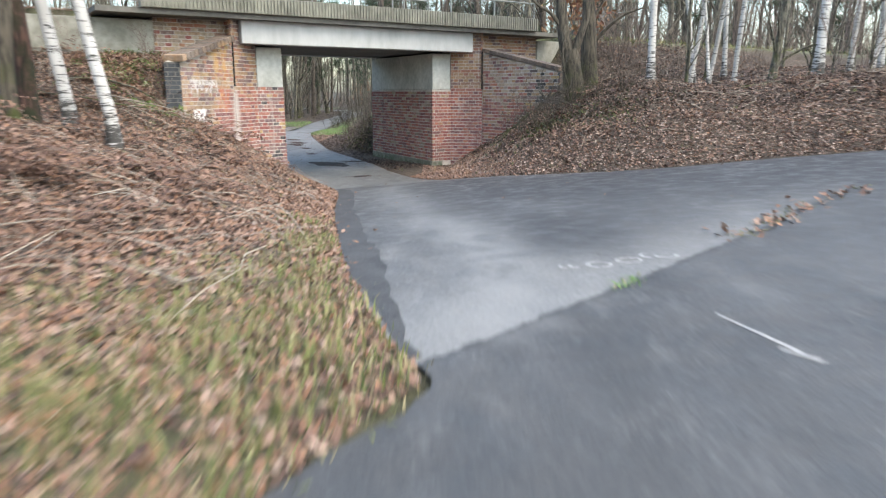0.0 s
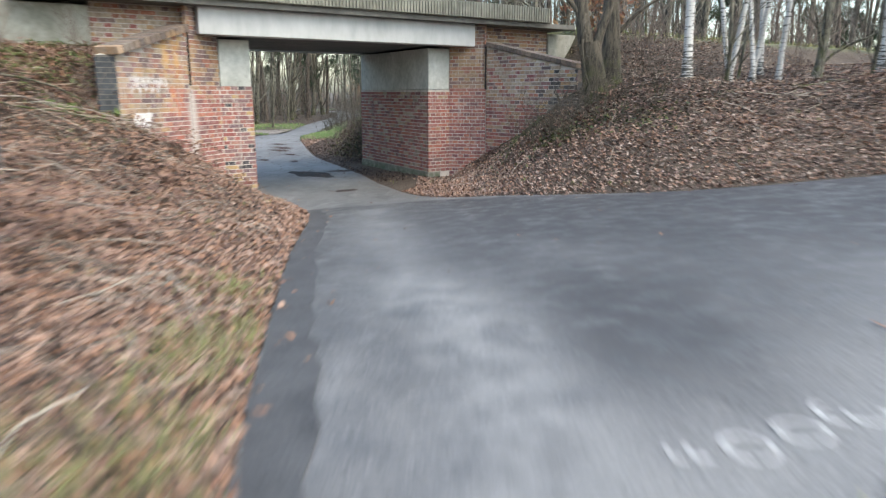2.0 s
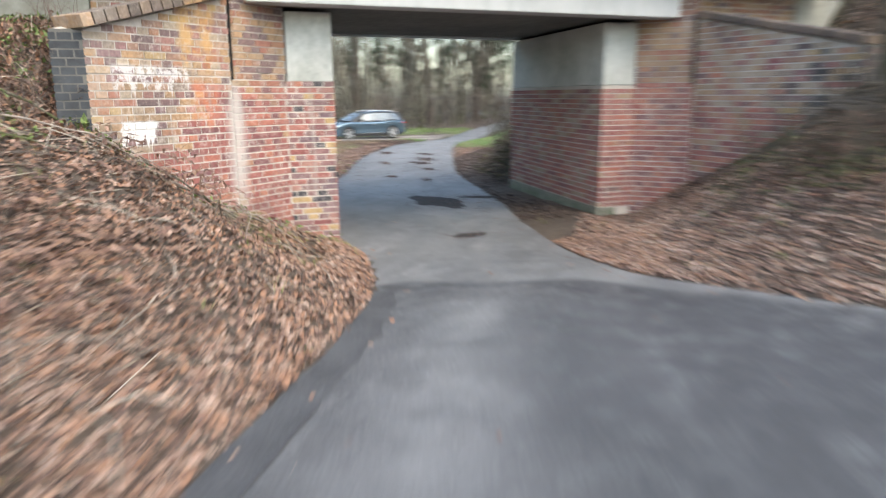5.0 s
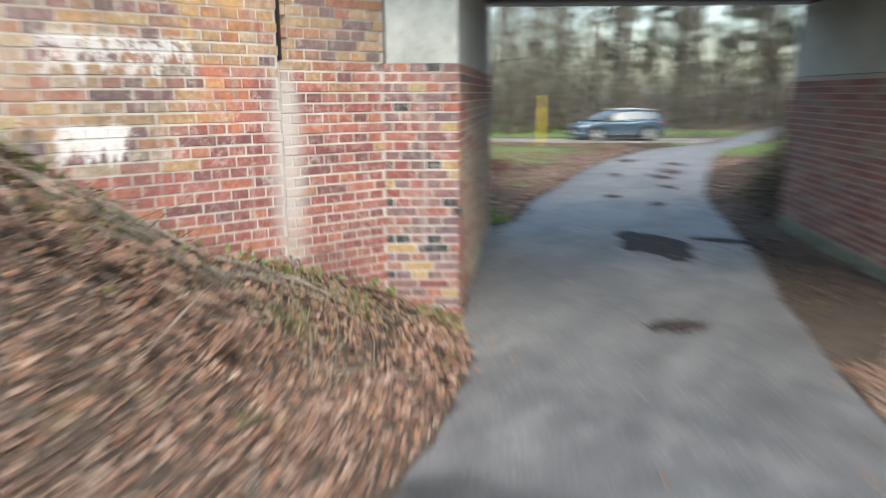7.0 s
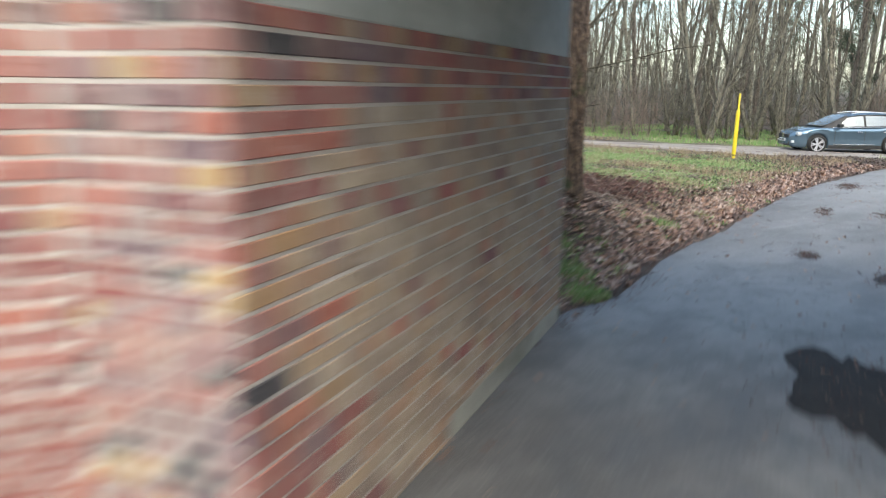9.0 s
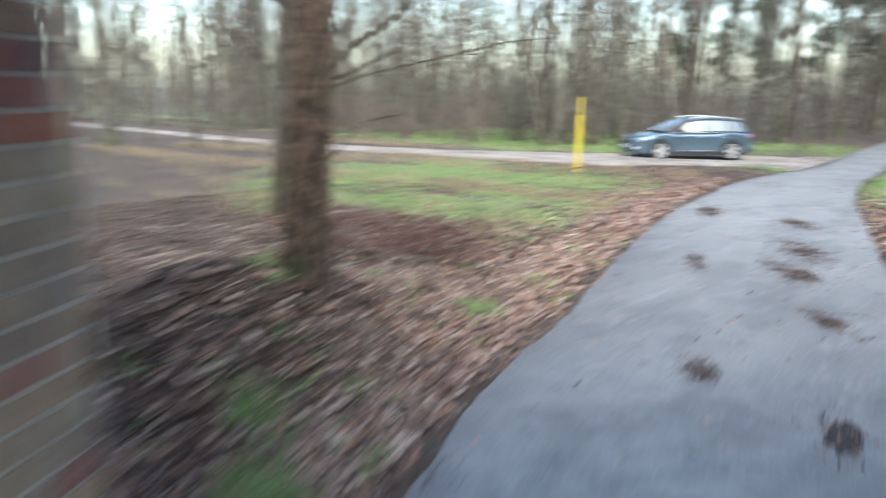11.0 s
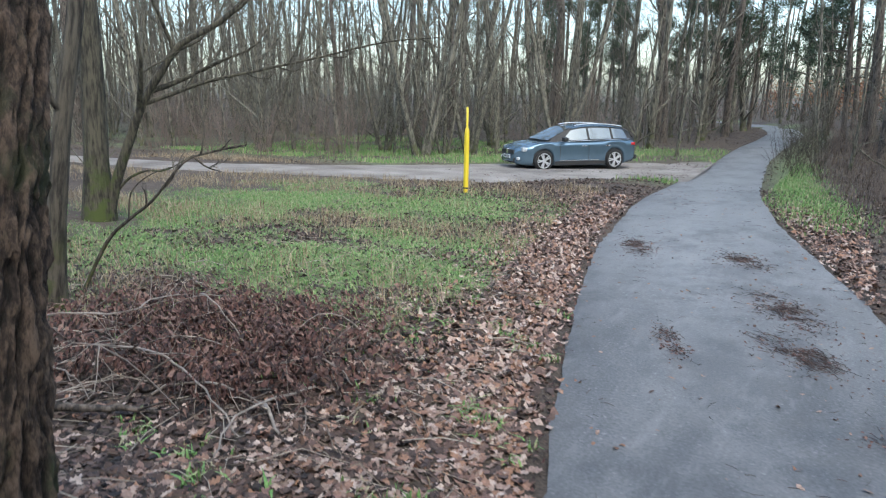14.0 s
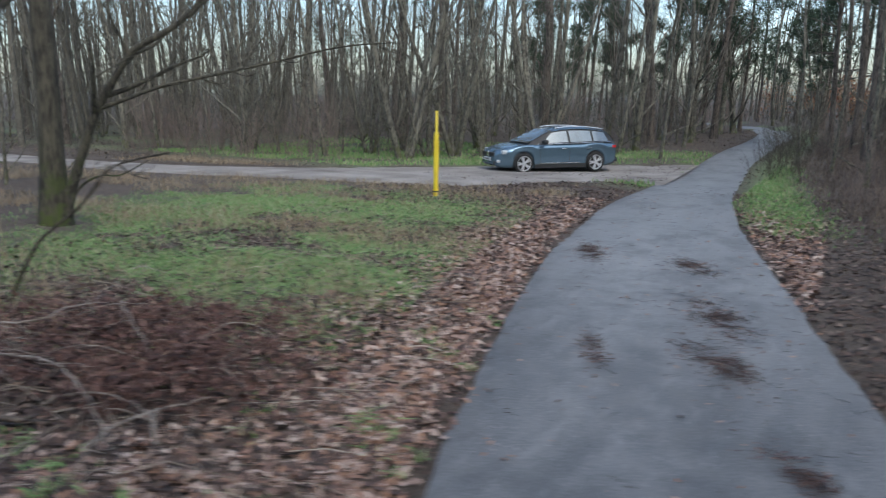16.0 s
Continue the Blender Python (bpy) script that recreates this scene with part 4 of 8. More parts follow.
def abutment_right():
    ab = thing("bridge_abutment", pose(*B, 0), "dark red brick bridge abutment with green mossy plinth", "abutment", "bridge abutments")
    loc = lambda pts: [(p[0] - B[0], p[1] - B[1]) for p in pts]
    low = [B, Q1, S2, S2 + E * 0.5, site(SPAN + 2.8, 0.2), site(SPAN + 2.8, 2.4), B2 + E * 1.6, B2]
    part("core", prism(loc(inset(low, 0.005)), -0.75, SEAT - 0.005), MORTAR, ab, "lime mortar core")
    shoulder = [Q1 + N * 0.01, S2, site(SPAN + 1.14, -0.15), site(SPAN + 2.8, -0.15), site(SPAN + 2.8, 0.75), Q1 + BACK * 0.5]
    part("shoulder", prism(loc(inset(shoulder, 0.005)), SEAT - 0.005, DECK - 0.02), MORTAR, ab)
    block = [B, Q1, Q1 + BACK * 0.1, B2 + E * 0.95, B2]
    part("bearing_block", prism(loc(inset(block, 0.012)), SEAT, BEAM_LOW - 0.03, 0.012), CONCRETE, ab, "weathered pale concrete bearing block")
    part("plinth", prism(loc([B - E * 0.02, B + E * 0.3 - N * 0.02, B2 + E * 0.3, B2 - E * 0.02]), -0.75, -0.27, 0.01), PLINTH, ab, "green mossy rendered plinth")
    brick_face(ab, B, Q1, -0.27, lambda u: SEAT + 0.01, red_mix, lambda u, z: True, 0, 5)
    brick_face(ab, B2, B, -0.27, lambda u: SEAT + 0.01, inner_right_mix, lambda u, z: u > DEPTH - 0.9 and z > 0.0, 1, 6)
    brick_face(ab, Q1, S2, -0.5, lambda u: DECK - 0.02, lambda u, z, r: BRICK_RED if z < SEAT else BRICK_OCHRE, lambda u, z: z < 1.4, 1, 7)
    brick_face(ab, S2, site(SPAN + 1.14, -0.2), 1.67, lambda u: DECK - 0.02, lambda u, z, r: BRICK_OCHRE, lambda u, z: False, 0, 9)
    ob = part("open_joint", box((0.03, 0.05, 0.95), (0, 0, 0), 0.002), BLACK_JOINT, ab, "dark open joint beside the wing wall")
    ob.matrix_basis = ab.matrix_world.inverted() @ pose(S2[0] - 0.01, S2[1] - 0.005, 2.03, 0, 0, 10)
    return ab


def wing(name_seed, s, w, top_s, top_w, depth_dir, pick, label, single):
    """A flared wing wall under a sloping brick coping."""
    wg = thing("wing_wall", pose(*s, 0), label, "wall", "wing walls")
    length = float(np.linalg.norm(w - s))
    d = (w - s) / length
    thick = depth_dir * 0.28
    pts = [w, s, s + thick, w + thick] if name_seed == "left" else [s, w, w + thick, s + thick]
    loc = [(p[0] - s[0], p[1] - s[1]) for p in inset(pts, 0.005)]
    tops = [top_w, top_s, top_s, top_w] if name_seed == "left" else [top_s, top_w, top_w, top_s]
    part("core", prism(loc, -0.8, [t - 0.01 for t in tops]), MORTAR, wg, "lime mortar core")
    at = (lambda u: top_w + (top_s - top_w) * u / length) if name_seed == "left" else (lambda u: top_s + (top_w - top_s) * u / length)
    p, q = (w, s) if name_seed == "left" else (s, w)
    gap = 0.002
    dd = (q - p) / length
    brick_face(wg, p, q - dd * gap if name_seed == "left" else q, -0.3, at, pick, single, 0, 11)
    # end face: shade is painted into the left wing's brick and the dark pointing
    ends = (w + thick, w) if name_seed == "left" else (w, w + thick)
    brick_face(wg, ends[0], ends[1], 0.3, lambda u: top_w, lambda u, z, r: SHADED_END_BRICK if name_seed == "left" else BRICK_SLATE, lambda u, z: False, 1, 12)
    plate = [w - d * 0.02 + thick * 0.02, w - d * 0.0045 + thick * 0.02, w - d * 0.0045 + thick * 0.98, w - d * 0.02 + thick * 0.98]
    part("end_pointing", prism([(p_[0] - s[0], p_[1] - s[1]) for p_ in (plate if name_seed == "right" else plate[::-1])], -0.5, top_w - 0.003), SOFFIT, wg, "pointing darkened for the end face's shade")
    # coping: bricks on edge along the slope
    k = int(length / 0.125)
    for i in range(k):
        u = (i + 0.5) * length / k
        top = top_s + (top_w - top_s) * u / length
        pl = s + d * u + thick * 0.42
        ang = math.degrees(math.atan2(top_w - top_s, length))
        m = pose(*pl, top + 0.055, 0, 0, math.degrees(math.atan2(d[1], d[0]))) @ pose(0, 0, 0, 0, -ang, 0)
        b = box((length / k - 0.012, 0.42 if name_seed == "left" else 0.36, 0.115 if name_seed == "left" else 0.09), (0, 0, 0), 0.006)
        ob = part("coping_brick", b, BRICK_OCHRE if i == k - 1 and name_seed == "left" else BRICK_COPING, wg)
        ob.matrix_basis = wg.matrix_world.inverted() @ m
    return wg


abutment_left()
abutment_right()
wing("left", S1 + np.array([-0.002, -0.006]), W1, 2.49, 2.02, -E * 1.0, wing_mix, "flared ochre brick wing wall with white leached patches", lambda u, z: 0.9 < z < 1.75 and u > 0.3)
wing("right", S2 + np.array([0.015, -0.017]), W2, 2.46, 1.94, E * 1.0, dark_wing_mix, "flared sooty brown brick wing wall", lambda u, z: z > 1.2 and u < 1.7)


def upper_walls():
    for side, s0, s1, mat in ((0, -2.7, -1.28, dark_wing_mix), (1, SPAN + 1.25, SPAN + 3.27, lambda u, z, r: BRICK_OCHRE)):
        w0 = -0.2
        p, q = site(s0, w0), site(s1, w0)
        wl_ = thing("parapet_wall", pose(*p, 0), "weathered ochre brick wall under the deck edge", "wall", "parapet walls")
        pts = [p, q, q + N * 0.5, p + N * 0.5]
        part("core", prism([(a[0] - p[0], a[1] - p[1]) for a in inset(pts, 0.005)], 1.6, DECK - 0.01), MORTAR, wl_, "lime mortar core")
        brick_face(wl_, p, q, 1.75, lambda u: DECK - 0.01, mat, lambda u, z: False, side, 21 + side)
        # pale concrete end block
        e0, e1 = (site(s0 - 2.3, w0 - 0.05), site(s0 - 0.01, w0 - 0.05)) if side == 0 else (site(s1 + 0.01, w0 - 0.05), site(s1 + 0.9, w0 - 0.05))
        bl = thing("concrete_block", pose(*e0, 0), "pale mossy concrete block beside the bridge wall", "block", "concrete blocks")
        out = [e0, e1, e1 + N * 0.6, e0 + N * 0.6]
        part("block", prism([(a[0] - e0[0], a[1] - e0[1]) for a in out], 1.8, DECK - 0.15, 0.02), BLOCK, bl)


upper_walls()


def superstructure():
    br = thing("bridge_deck", pose(*A, 0, 0, 0, math.degrees(math.atan2(E[1], E[0]))), "concrete railway bridge deck with pale grey edge girder", "bridge")
    lo_w = -0.55
    skew = BACK[0] * E[0] + BACK[1] * E[1]
    # edge girders
    for w in (lo_w, 3.55):
        off = w * skew * 1.0
        g = box((5.9, 0.36, BEAM_TOP - BEAM_LOW), (1.88 + (off if w > 0 else 0), w + 0.18, (BEAM_TOP + BEAM_LOW) / 2), 0.012)
        part("girder", g, GIRDER, br, "pale grey painted girder")
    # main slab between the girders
    part("slab", box((6.4, 3.75, 0.42), (1.9 + 1.5 * skew, 1.68, BEAM_LOW + 0.23), 0.0), SOFFIT, br, "dark concrete slab")
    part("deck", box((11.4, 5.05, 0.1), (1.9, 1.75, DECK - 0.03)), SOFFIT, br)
    # ribbed cornice
    for w in (-0.86, 4.15):
        b = box((9.75, 0.2, 0.32), (1.84, w + 0.1, DECK + 0.18), 0.01)
        part("cornice", b, CORNICE, br, "lichen-streaked ribbed concrete cornice")
    rib = box((0.036, 0.03, 0.3), (0, 0, 0))
    me = bpy.data.meshes.new("cornice_rib")
    rib.to_mesh(me)
    rib.free()
    me.materials.append(CORNICE)
    for i in range(138):
        ob = new("cornice_rib", me)
        ob.parent = br
        ob.location = (-2.98 + 0.0704 * i, -0.87, DECK + 0.18)
    # railing
    posts = [(-2.6 + 1.33 * i) for i in range(8)]
    for w in (-0.7, 4.3):
        for s in posts:
            part("railing_post", tubes("railing_post", [([(s, w, DECK + 0.3), (s, w, DECK + 1.3)], [0.022, 0.022], 8)], STEEL), STEEL, br)
        for h in (0.72, 1.28):
            part("railing_bar", tubes("railing_bar", [([(-2.6, w, DECK + h), (1.9, w, DECK + h + 0.005), (6.7, w, DECK + h)], [0.02] * 3, 8)], STEEL), STEEL, br)


superstructure()


# ---- trees ----
def grow(r, start, heading, length, radius, k, wander, lift, tip=0.25):
    """A wandering shoot: points and radii."""
    p, h = np.array(start, float), np.array(heading, float)
    h /= np.linalg.norm(h)
    pts, rad = [p.copy()], [radius]
    for i in range(k):
        h = h + r.normal(0, wander, 3) + np.array([0, 0, lift])
        h /= np.linalg.norm(h)
        p = p + h * length / k
        pts.append(p.copy())
        rad.append(radius * (1 - (1 - tip) * (i + 1) / k))
    return np.array(pts), np.array(rad)


def side_way(r, axis, spread, up=0.0):
    a = np.array(axis, float)
    a /= np.linalg.norm(a)
    q = r.normal(0, 1, 3)
    q -= a * q.dot(a)
    q /= np.linalg.norm(q) + 1e-9
    return a * math.cos(spread) + q * math.sin(spread) + np.array([0, 0, up])


def branches(r, pts, rad, count, lo, size, sub, twig_sides=3, lift=0.06, spread=0.9):
    """Limbs, branches and twigs off a stem between lo and its tip."""
    limbs, twigs = [], []
    for i in range(count):
        f = lo + (1 - lo) * (i + r.uniform(0.1, 0.9)) / count
        j = min(int(f * (len(pts) - 1)), len(pts) - 2)
        at = pts[j] + (pts[j + 1] - pts[j]) * (f * (len(pts) - 1) - j)
        way = side_way(r, pts[j + 1] - pts[j], spread * r.uniform(0.6, 1.15), 0.1)
        ln = size * (1.15 - 0.75 * f) * r.uniform(0.6, 1.2)
        lp, lr = grow(r, at, way, ln, max(0.012, rad[j] * 0.42), 7, 0.16, lift)
        limbs.append((lp, lr, 5))
        for _ in range(sub):
            g = r.randint(2, 7)
            bw = side_way(r, lp[g] - lp[g - 1], r.uniform(0.4, 0.95), 0.1)
            bp, b2 = grow(r, lp[g], bw, ln * r.uniform(0.3, 0.6), max(0.006, lr[g] * 0.55), 4, 0.2, lift)
            twigs.append((bp, b2, 3))
            for _ in range(sub):
                q = r.randint(1, 5)
                tw = side_way(r, bp[q] - bp[q - 1], r.uniform(0.3, 0.9), 0.05)
                tp, t2 = grow(r, bp[q], tw, ln * r.uniform(0.12, 0.3), 0.0055, 1, 0.2, 0.03, 0.4)
                twigs.append((tp, t2, twig_sides))
    return limbs, twigs


def flare(pts, rad, amount, height):
    z = np.maximum(pts[:, 2] - pts[0][2], 0)
    return rad * (1 + amount * np.exp(-z / height))


def bare_tree(seed, height, radius, lo=0.3, count=16, size=3.6, sub=4, lean=0.05, mat=None, stems=1, fork=0.0, sides=9):
    """Meshes of a leafless tree: trunk (with limbs) and crown of twigs."""
    r = np.random.RandomState(seed)
    wood, twig = [], []
    for s in range(stems):
        a = r.uniform(0, 6.28)
        tilt = lean + (0.16 if stems > 1 else 0) * r.uniform(0.5, 1.3)
        off = np.array([math.cos(a), math.sin(a), 0]) * (radius * 1.1 if stems > 1 else 0)
        base = grow(r, off + np.array([0, 0, -0.25]), (math.cos(a) * tilt, math.sin(a) * tilt, 1), 1.0, radius, 4, 0.01, 0.0, 0.9)
        top = grow(r, base[0][-1], base[0][-1] - base[0][-2], height - 1, base[1][-1], 12, 0.045, 0.03, 0.18)
        p, q = np.vstack([base[0], top[0][1:]]), np.concatenate([base[1], top[1][1:]])
        wood.append((p, flare(p, q, 0.55, 0.25), sides))
        lm, tw = branches(r, p, q, count, lo, size, sub)
        wood += lm
        twig += tw
    return tubes("trunk", wood, mat or BARK), tubes("crown", twig, TWIG)


def birch_tree(seed, height, radius, lean=(0.0, 0.0)):
    r = np.random.RandomState(seed)
    p, q = grow(r, (0, 0, -0.2), (lean[0], lean[1], 1), height, radius, 16, 0.045, 0.012, 0.3)
    lm, tw = branches(r, p, q, 14, 0.35, 2.2, 4, 3, 0.0, 0.75)
    return tubes("trunk", [(p, flare(p, q, 0.5, 0.18), 10)], BIRCH), tubes("crown", lm + tw, TWIG)


def pine_tree(seed, height, radius, crown_from=0.55, thick=1.0):
    r = np.random.RandomState(seed)
    p, q = grow(r, (0, 0, -0.2), (r.normal(0, 0.02), r.normal(0, 0.02), 1), height, radius, 12, 0.015, 0.02, 0.25)
    lm, tw = branches(r, p, q, 22, crown_from, 2.6, 3, 3, 0.02, 1.25)
    dead, _ = branches(r, p, q * 0.4, 10, 0.2, 1.1, 0, 3, 0.0, 1.4)
    vs, ts, base = [], [], 0
    for pts, _, _ in tw:
        for at in pts[1:]:
            tuft = at + r.normal(0, 0.12, 3)
            for _ in range(int(13 * thick)):
                a, b = r.normal(0, 1, 3) + (0, 0, 0.4), r.normal(0, 1, 3)
                a *= r.uniform(0.1, 0.22) / np.linalg.norm(a)
                b *= 0.028 / np.linalg.norm(b)
                c = tuft + a * 0.5 + r.normal(0, 0.1, 3)
                vs += [c - b, c + b, c + a + b * 0.3]
                ts.append((base, base + 1, base + 2))
                base += 3
    return tubes("trunk", [(p, flare(p, q, 0.3, 0.3), 9)] + lm + dead, BARK_PINE), big_mesh("crown", vs, ts, NEEDLES)


def shrub_mesh(seed, height, stems, mat=None):
    r = np.random.RandomState(seed)
    out = []
    for _ in range(stems):
        a = r.uniform(0, 6.28)
        p, q = grow(r, (0.35 * r.normal(), 0.35 * r.normal(), -0.05), (0.3 * math.cos(a), 0.3 * math.sin(a), 1), height * r.uniform(0.6, 1.1), 0.012, 6, 0.1, 0.03, 0.3)
        out.append((p, q, 3))
        for _ in range(5):
            j = r.randint(1, 6)
            bp, b2 = grow(r, p[j], side_way(r, p[j + 1] - p[j], r.uniform(0.3, 0.8), 0.1), height * 0.35 * r.uniform(0.5, 1.2), 0.006, 3, 0.15, 0.03, 0.4)
            out.append((bp, b2, 3))
            for _ in range(2):
                q2 = r.randint(1, 3)
                tp, t2 = grow(r, bp[q2], side_way(r, bp[q2 + 1] - bp[q2], 0.6), height * 0.16, 0.0045, 1, 0.15, 0.02, 0.5)
                out.append((tp, t2, 3))
    return tubes("crown", out, mat or SHRUB_TWIG)


def plant_tree(meshes, x, y, turn=0.0, size=1.0, label="", group="bare trees in the wood", name="tree", category="tree", z=None, tilt=(0, 0)):
    base = float(ground_height(np.array([x]), np.array([y]))[0]) if z is None else z
    tr = thing(name, pose(x, y, base, tilt[0], tilt[1], 0) @ pose(0, 0, 0, 0, 0, turn), label, category, group)
    tr.scale = (size, size, size)
    for nm, me in zip(("trunk", "crown"), meshes):
        part(nm, me, None, tr)
    return tr


# particular trees


def furrowed_tree():
    """The near tree: an upright trunk with deep, wandering bark ridges."""
    r = np.random.RandomState(1)
    rings, sides = 300, 130
    z = np.linspace(-0.3, 6.0, rings)
    a = np.arange(sides) * 2 * np.pi / sides
    zz, aa = np.meshgrid(z, a, indexing="ij")
    jag = np.array([noise.fractal(Vector((1.4 * math.cos(b), 1.4 * math.sin(b), c * 2.2)), 0.6, 2.0, 5) for c, b in zip(zz.ravel(), aa.ravel())]).reshape(zz.shape)
    fine = np.array([noise.fractal(Vector((5 * math.cos(b), 5 * math.sin(b), c * 5 + 9)), 0.5, 2.1, 4) for c, b in zip(zz.ravel(), aa.ravel())]).reshape(zz.shape)
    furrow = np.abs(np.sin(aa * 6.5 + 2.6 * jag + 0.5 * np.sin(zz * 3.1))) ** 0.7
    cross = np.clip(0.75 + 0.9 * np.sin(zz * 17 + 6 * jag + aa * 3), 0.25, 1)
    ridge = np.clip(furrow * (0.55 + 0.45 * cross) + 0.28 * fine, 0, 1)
    rad = 0.125 - 0.004 * zz + 0.04 * np.exp(-np.maximum(zz, 0) / 0.2) + 0.034 * ridge + 0.012 * fine + 0.006 * np.sin(aa * 3 + zz)
    v = np.stack([rad * np.cos(aa) + 0.01 * np.sin(zz) - 0.205 * zz, rad * np.sin(aa) + 0.235 * zz, zz], -1).reshape(-1, 3)
    i = (np.arange(rings - 1)[:, None] * sides).repeat(sides, 1)
    j = np.arange(sides)[None, :]
    p, q = (i + j).ravel(), (i + (j + 1) % sides).ravel()
    t = np.concatenate([np.stack([p, q, q + sides], 1), np.stack([p, q + sides, p + sides], 1)])
    top, tr = grow(r, (-1.21, 1.387, 5.9), (-0.2, 0.2, 1), 8, 0.11, 10, 0.04, 0.02, 0.2)
    lm, tw = branches(r, top, tr, 9, 0.05, 3.0, 4)
    lv, lt = tube_arrays([(top, tr, 12)] + lm)
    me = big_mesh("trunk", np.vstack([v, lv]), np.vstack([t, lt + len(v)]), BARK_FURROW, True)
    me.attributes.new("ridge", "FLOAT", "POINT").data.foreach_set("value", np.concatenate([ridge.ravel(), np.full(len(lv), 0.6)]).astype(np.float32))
    return me, tubes("crown", tw, TWIG)


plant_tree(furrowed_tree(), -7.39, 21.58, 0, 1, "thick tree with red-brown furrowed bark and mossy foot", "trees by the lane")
plant_tree(bare_tree(2, 11, 0.085, 0.3, 14, 1.9, 4, 0.0), -11.33, 24.18, 80, 1, "slim grey-brown tree beside the leaf heap", "trees by the lane", tilt=(-4.2, 7.3))


def leaning_tree():
    r = np.random.RandomState(77)
    p, q = grow(r, (0, 0, -0.2), (0.02, 0.0, 1), 12, 0.185, 12, 0.03, 0.02, 0.25)
    limb = arc([(0.1, 0.05, -0.1), (0.26, 0.15, 0.55), (0.43, 0.25, 1.05), (0.69, 0.39, 1.72), (0.98, 0.56, 2.22), (1.24, 0.7, 2.58), (2.0, 1.1, 3.1), (3.2, 1.5, 4.6)], 4)
    arm = arc([(0.7, 0.4, 1.72), (1.07, 0.61, 1.87), (1.55, 0.89, 2.06), (2.35, 1.34, 2.26), (2.99, 1.7, 2.42), (3.78, 2.16, 2.63), (4.5, 2.5, 2.7)], 4)
    bough = arc([(0.1, 0.06, 0.2), (0.4, 0.23, 0.6), (0.67, 0.38, 0.75), (0.92, 0.52, 0.76), (1.3, 0.74, 0.99)], 4)
    wood = [(p, flare(p, q, 0.5, 0.3), 10), (limb, np.linspace(0.085, 0.03, len(limb)), 8), (arm, np.linspace(0.034, 0.008, len(arm)), 6), (bough, np.linspace(0.026, 0.008, len(bough)), 6)]
    lm, tw = branches(r, p, q, 14, 0.25, 3.2, 4)
    l2, t2 = branches(r, limb, np.linspace(0.15, 0.05, len(limb)), 7, 0.35, 2.2, 4)
    l3, t3 = branches(r, arm, np.linspace(0.02, 0.008, len(arm)), 12, 0.2, 0.8, 3)
    return tubes("trunk", wood + lm + l2 + l3, BARK_MOSSY), tubes("crown", tw + t2 + t3, TWIG)


plant_tree(leaning_tree(), -15.2, 27.25, 0, 1, "mossy-footed tree with a leaning limb and one long arm", "trees by the lane")


SAPLING = (-11.47, 24.5)


def sapling():
    r = np.random.RandomState(5)
    stem = arc([(-0.03, -0.02, -0.15), (0.0, 0.0, 0.0), (0.24, 0.14, 0.52), (0.44, 0.25, 0.74), (0.63, 0.36, 0.91), (0.89, 0.51, 1.25), (1.09, 0.62, 1.34), (1.36, 0.78, 1.41)], 4)
    side = arc([(0.43, 0.25, 0.74), (0.47, 0.27, 0.98), (0.61, 0.35, 1.13), (0.78, 0.45, 1.21)], 4)
    l1, t1 = branches(r, stem, np.linspace(0.02, 0.008, len(stem)), 7, 0.5, 0.45, 2)
    return tubes("trunk", [(stem, np.linspace(0.022, 0.007, len(stem)), 6), (side, np.linspace(0.009, 0.004, len(side)), 5)] + l1, BARK), tubes("crown", t1, TWIG)


plant_tree(sapling(), SAPLING[0], SAPLING[1], 0, 1, "thin bare sapling leaning low over the grass", "trees by the lane", "sapling")
# two dark forked trees beside the right wing wall
def forked_tree(seed, trunk, stems, boughs):
    """A trunk that forks into stems, with a few stout boughs; (points, radius at foot, radius at tip)."""
    r = np.random.RandomState(seed)
    wood, twig = [], []
    for pts, r0, r1 in [trunk]:
        p = arc(pts, 5)
        wood.append((p, flare(p, np.linspace(r0, r1, len(p)), 0.5, 0.22), 14))
    for pts, r0, r1 in stems:
        p = arc(pts, 5)
        q = np.linspace(r0, r1, len(p))
        wood.append((p, q, 10))
        lm, tw = branches(r, p, q, 9, 0.4, 1.9, 4)
        wood += lm
        twig += tw
    for pts, r0, r1 in boughs:
        p = arc(pts, 5)
        wood.append((p, np.linspace(r0, r1, len(p)), 7))
        lm, tw = branches(r, p, np.linspace(0.02, 0.01, len(p)), 5, 0.4, 0.6, 3)
        wood += lm
        twig += tw
    return tubes("trunk", wood, BARK), tubes("crown", twig, TWIG)


plant_tree(forked_tree(6, ([(0.02, 0, -0.35), (0, 0, 0), (-0.08, 0.02, 0.5), (-0.17, 0, 1.05)], 0.25, 0.19),
                       [([(-0.2, 0, 0.85), (-0.33, 0.02, 1.55), (-0.42, 0.05, 2.5), (-0.5, 0, 3.9), (-0.4, 0.1, 6.5), (-0.6, 0.1, 9.0)], 0.15, 0.03),
                        ([(-0.1, 0, 0.75), (0.0, -0.06, 1.2), (0.15, -0.1, 1.75), (0.18, -0.1, 2.5), (0.4, -0.2, 4.2), (0.5, 0, 7.5)], 0.1, 0.025)],
                       [([(-0.3, 0, 1.4), (-0.6, -0.05, 1.78), (-0.95, -0.1, 2.0), (-1.3, -0.1, 2.5)], 0.05, 0.015), ([(-0.12, -0.12, 0.1), (-0.3, -0.22, 0.6), (-0.36, -0.2, 1.2)], 0.02, 0.015)]),
           2.93, 15.85, 0, 1, "dark forked tree with mossy foot beside the brick wing wall", "trees by the bridge")
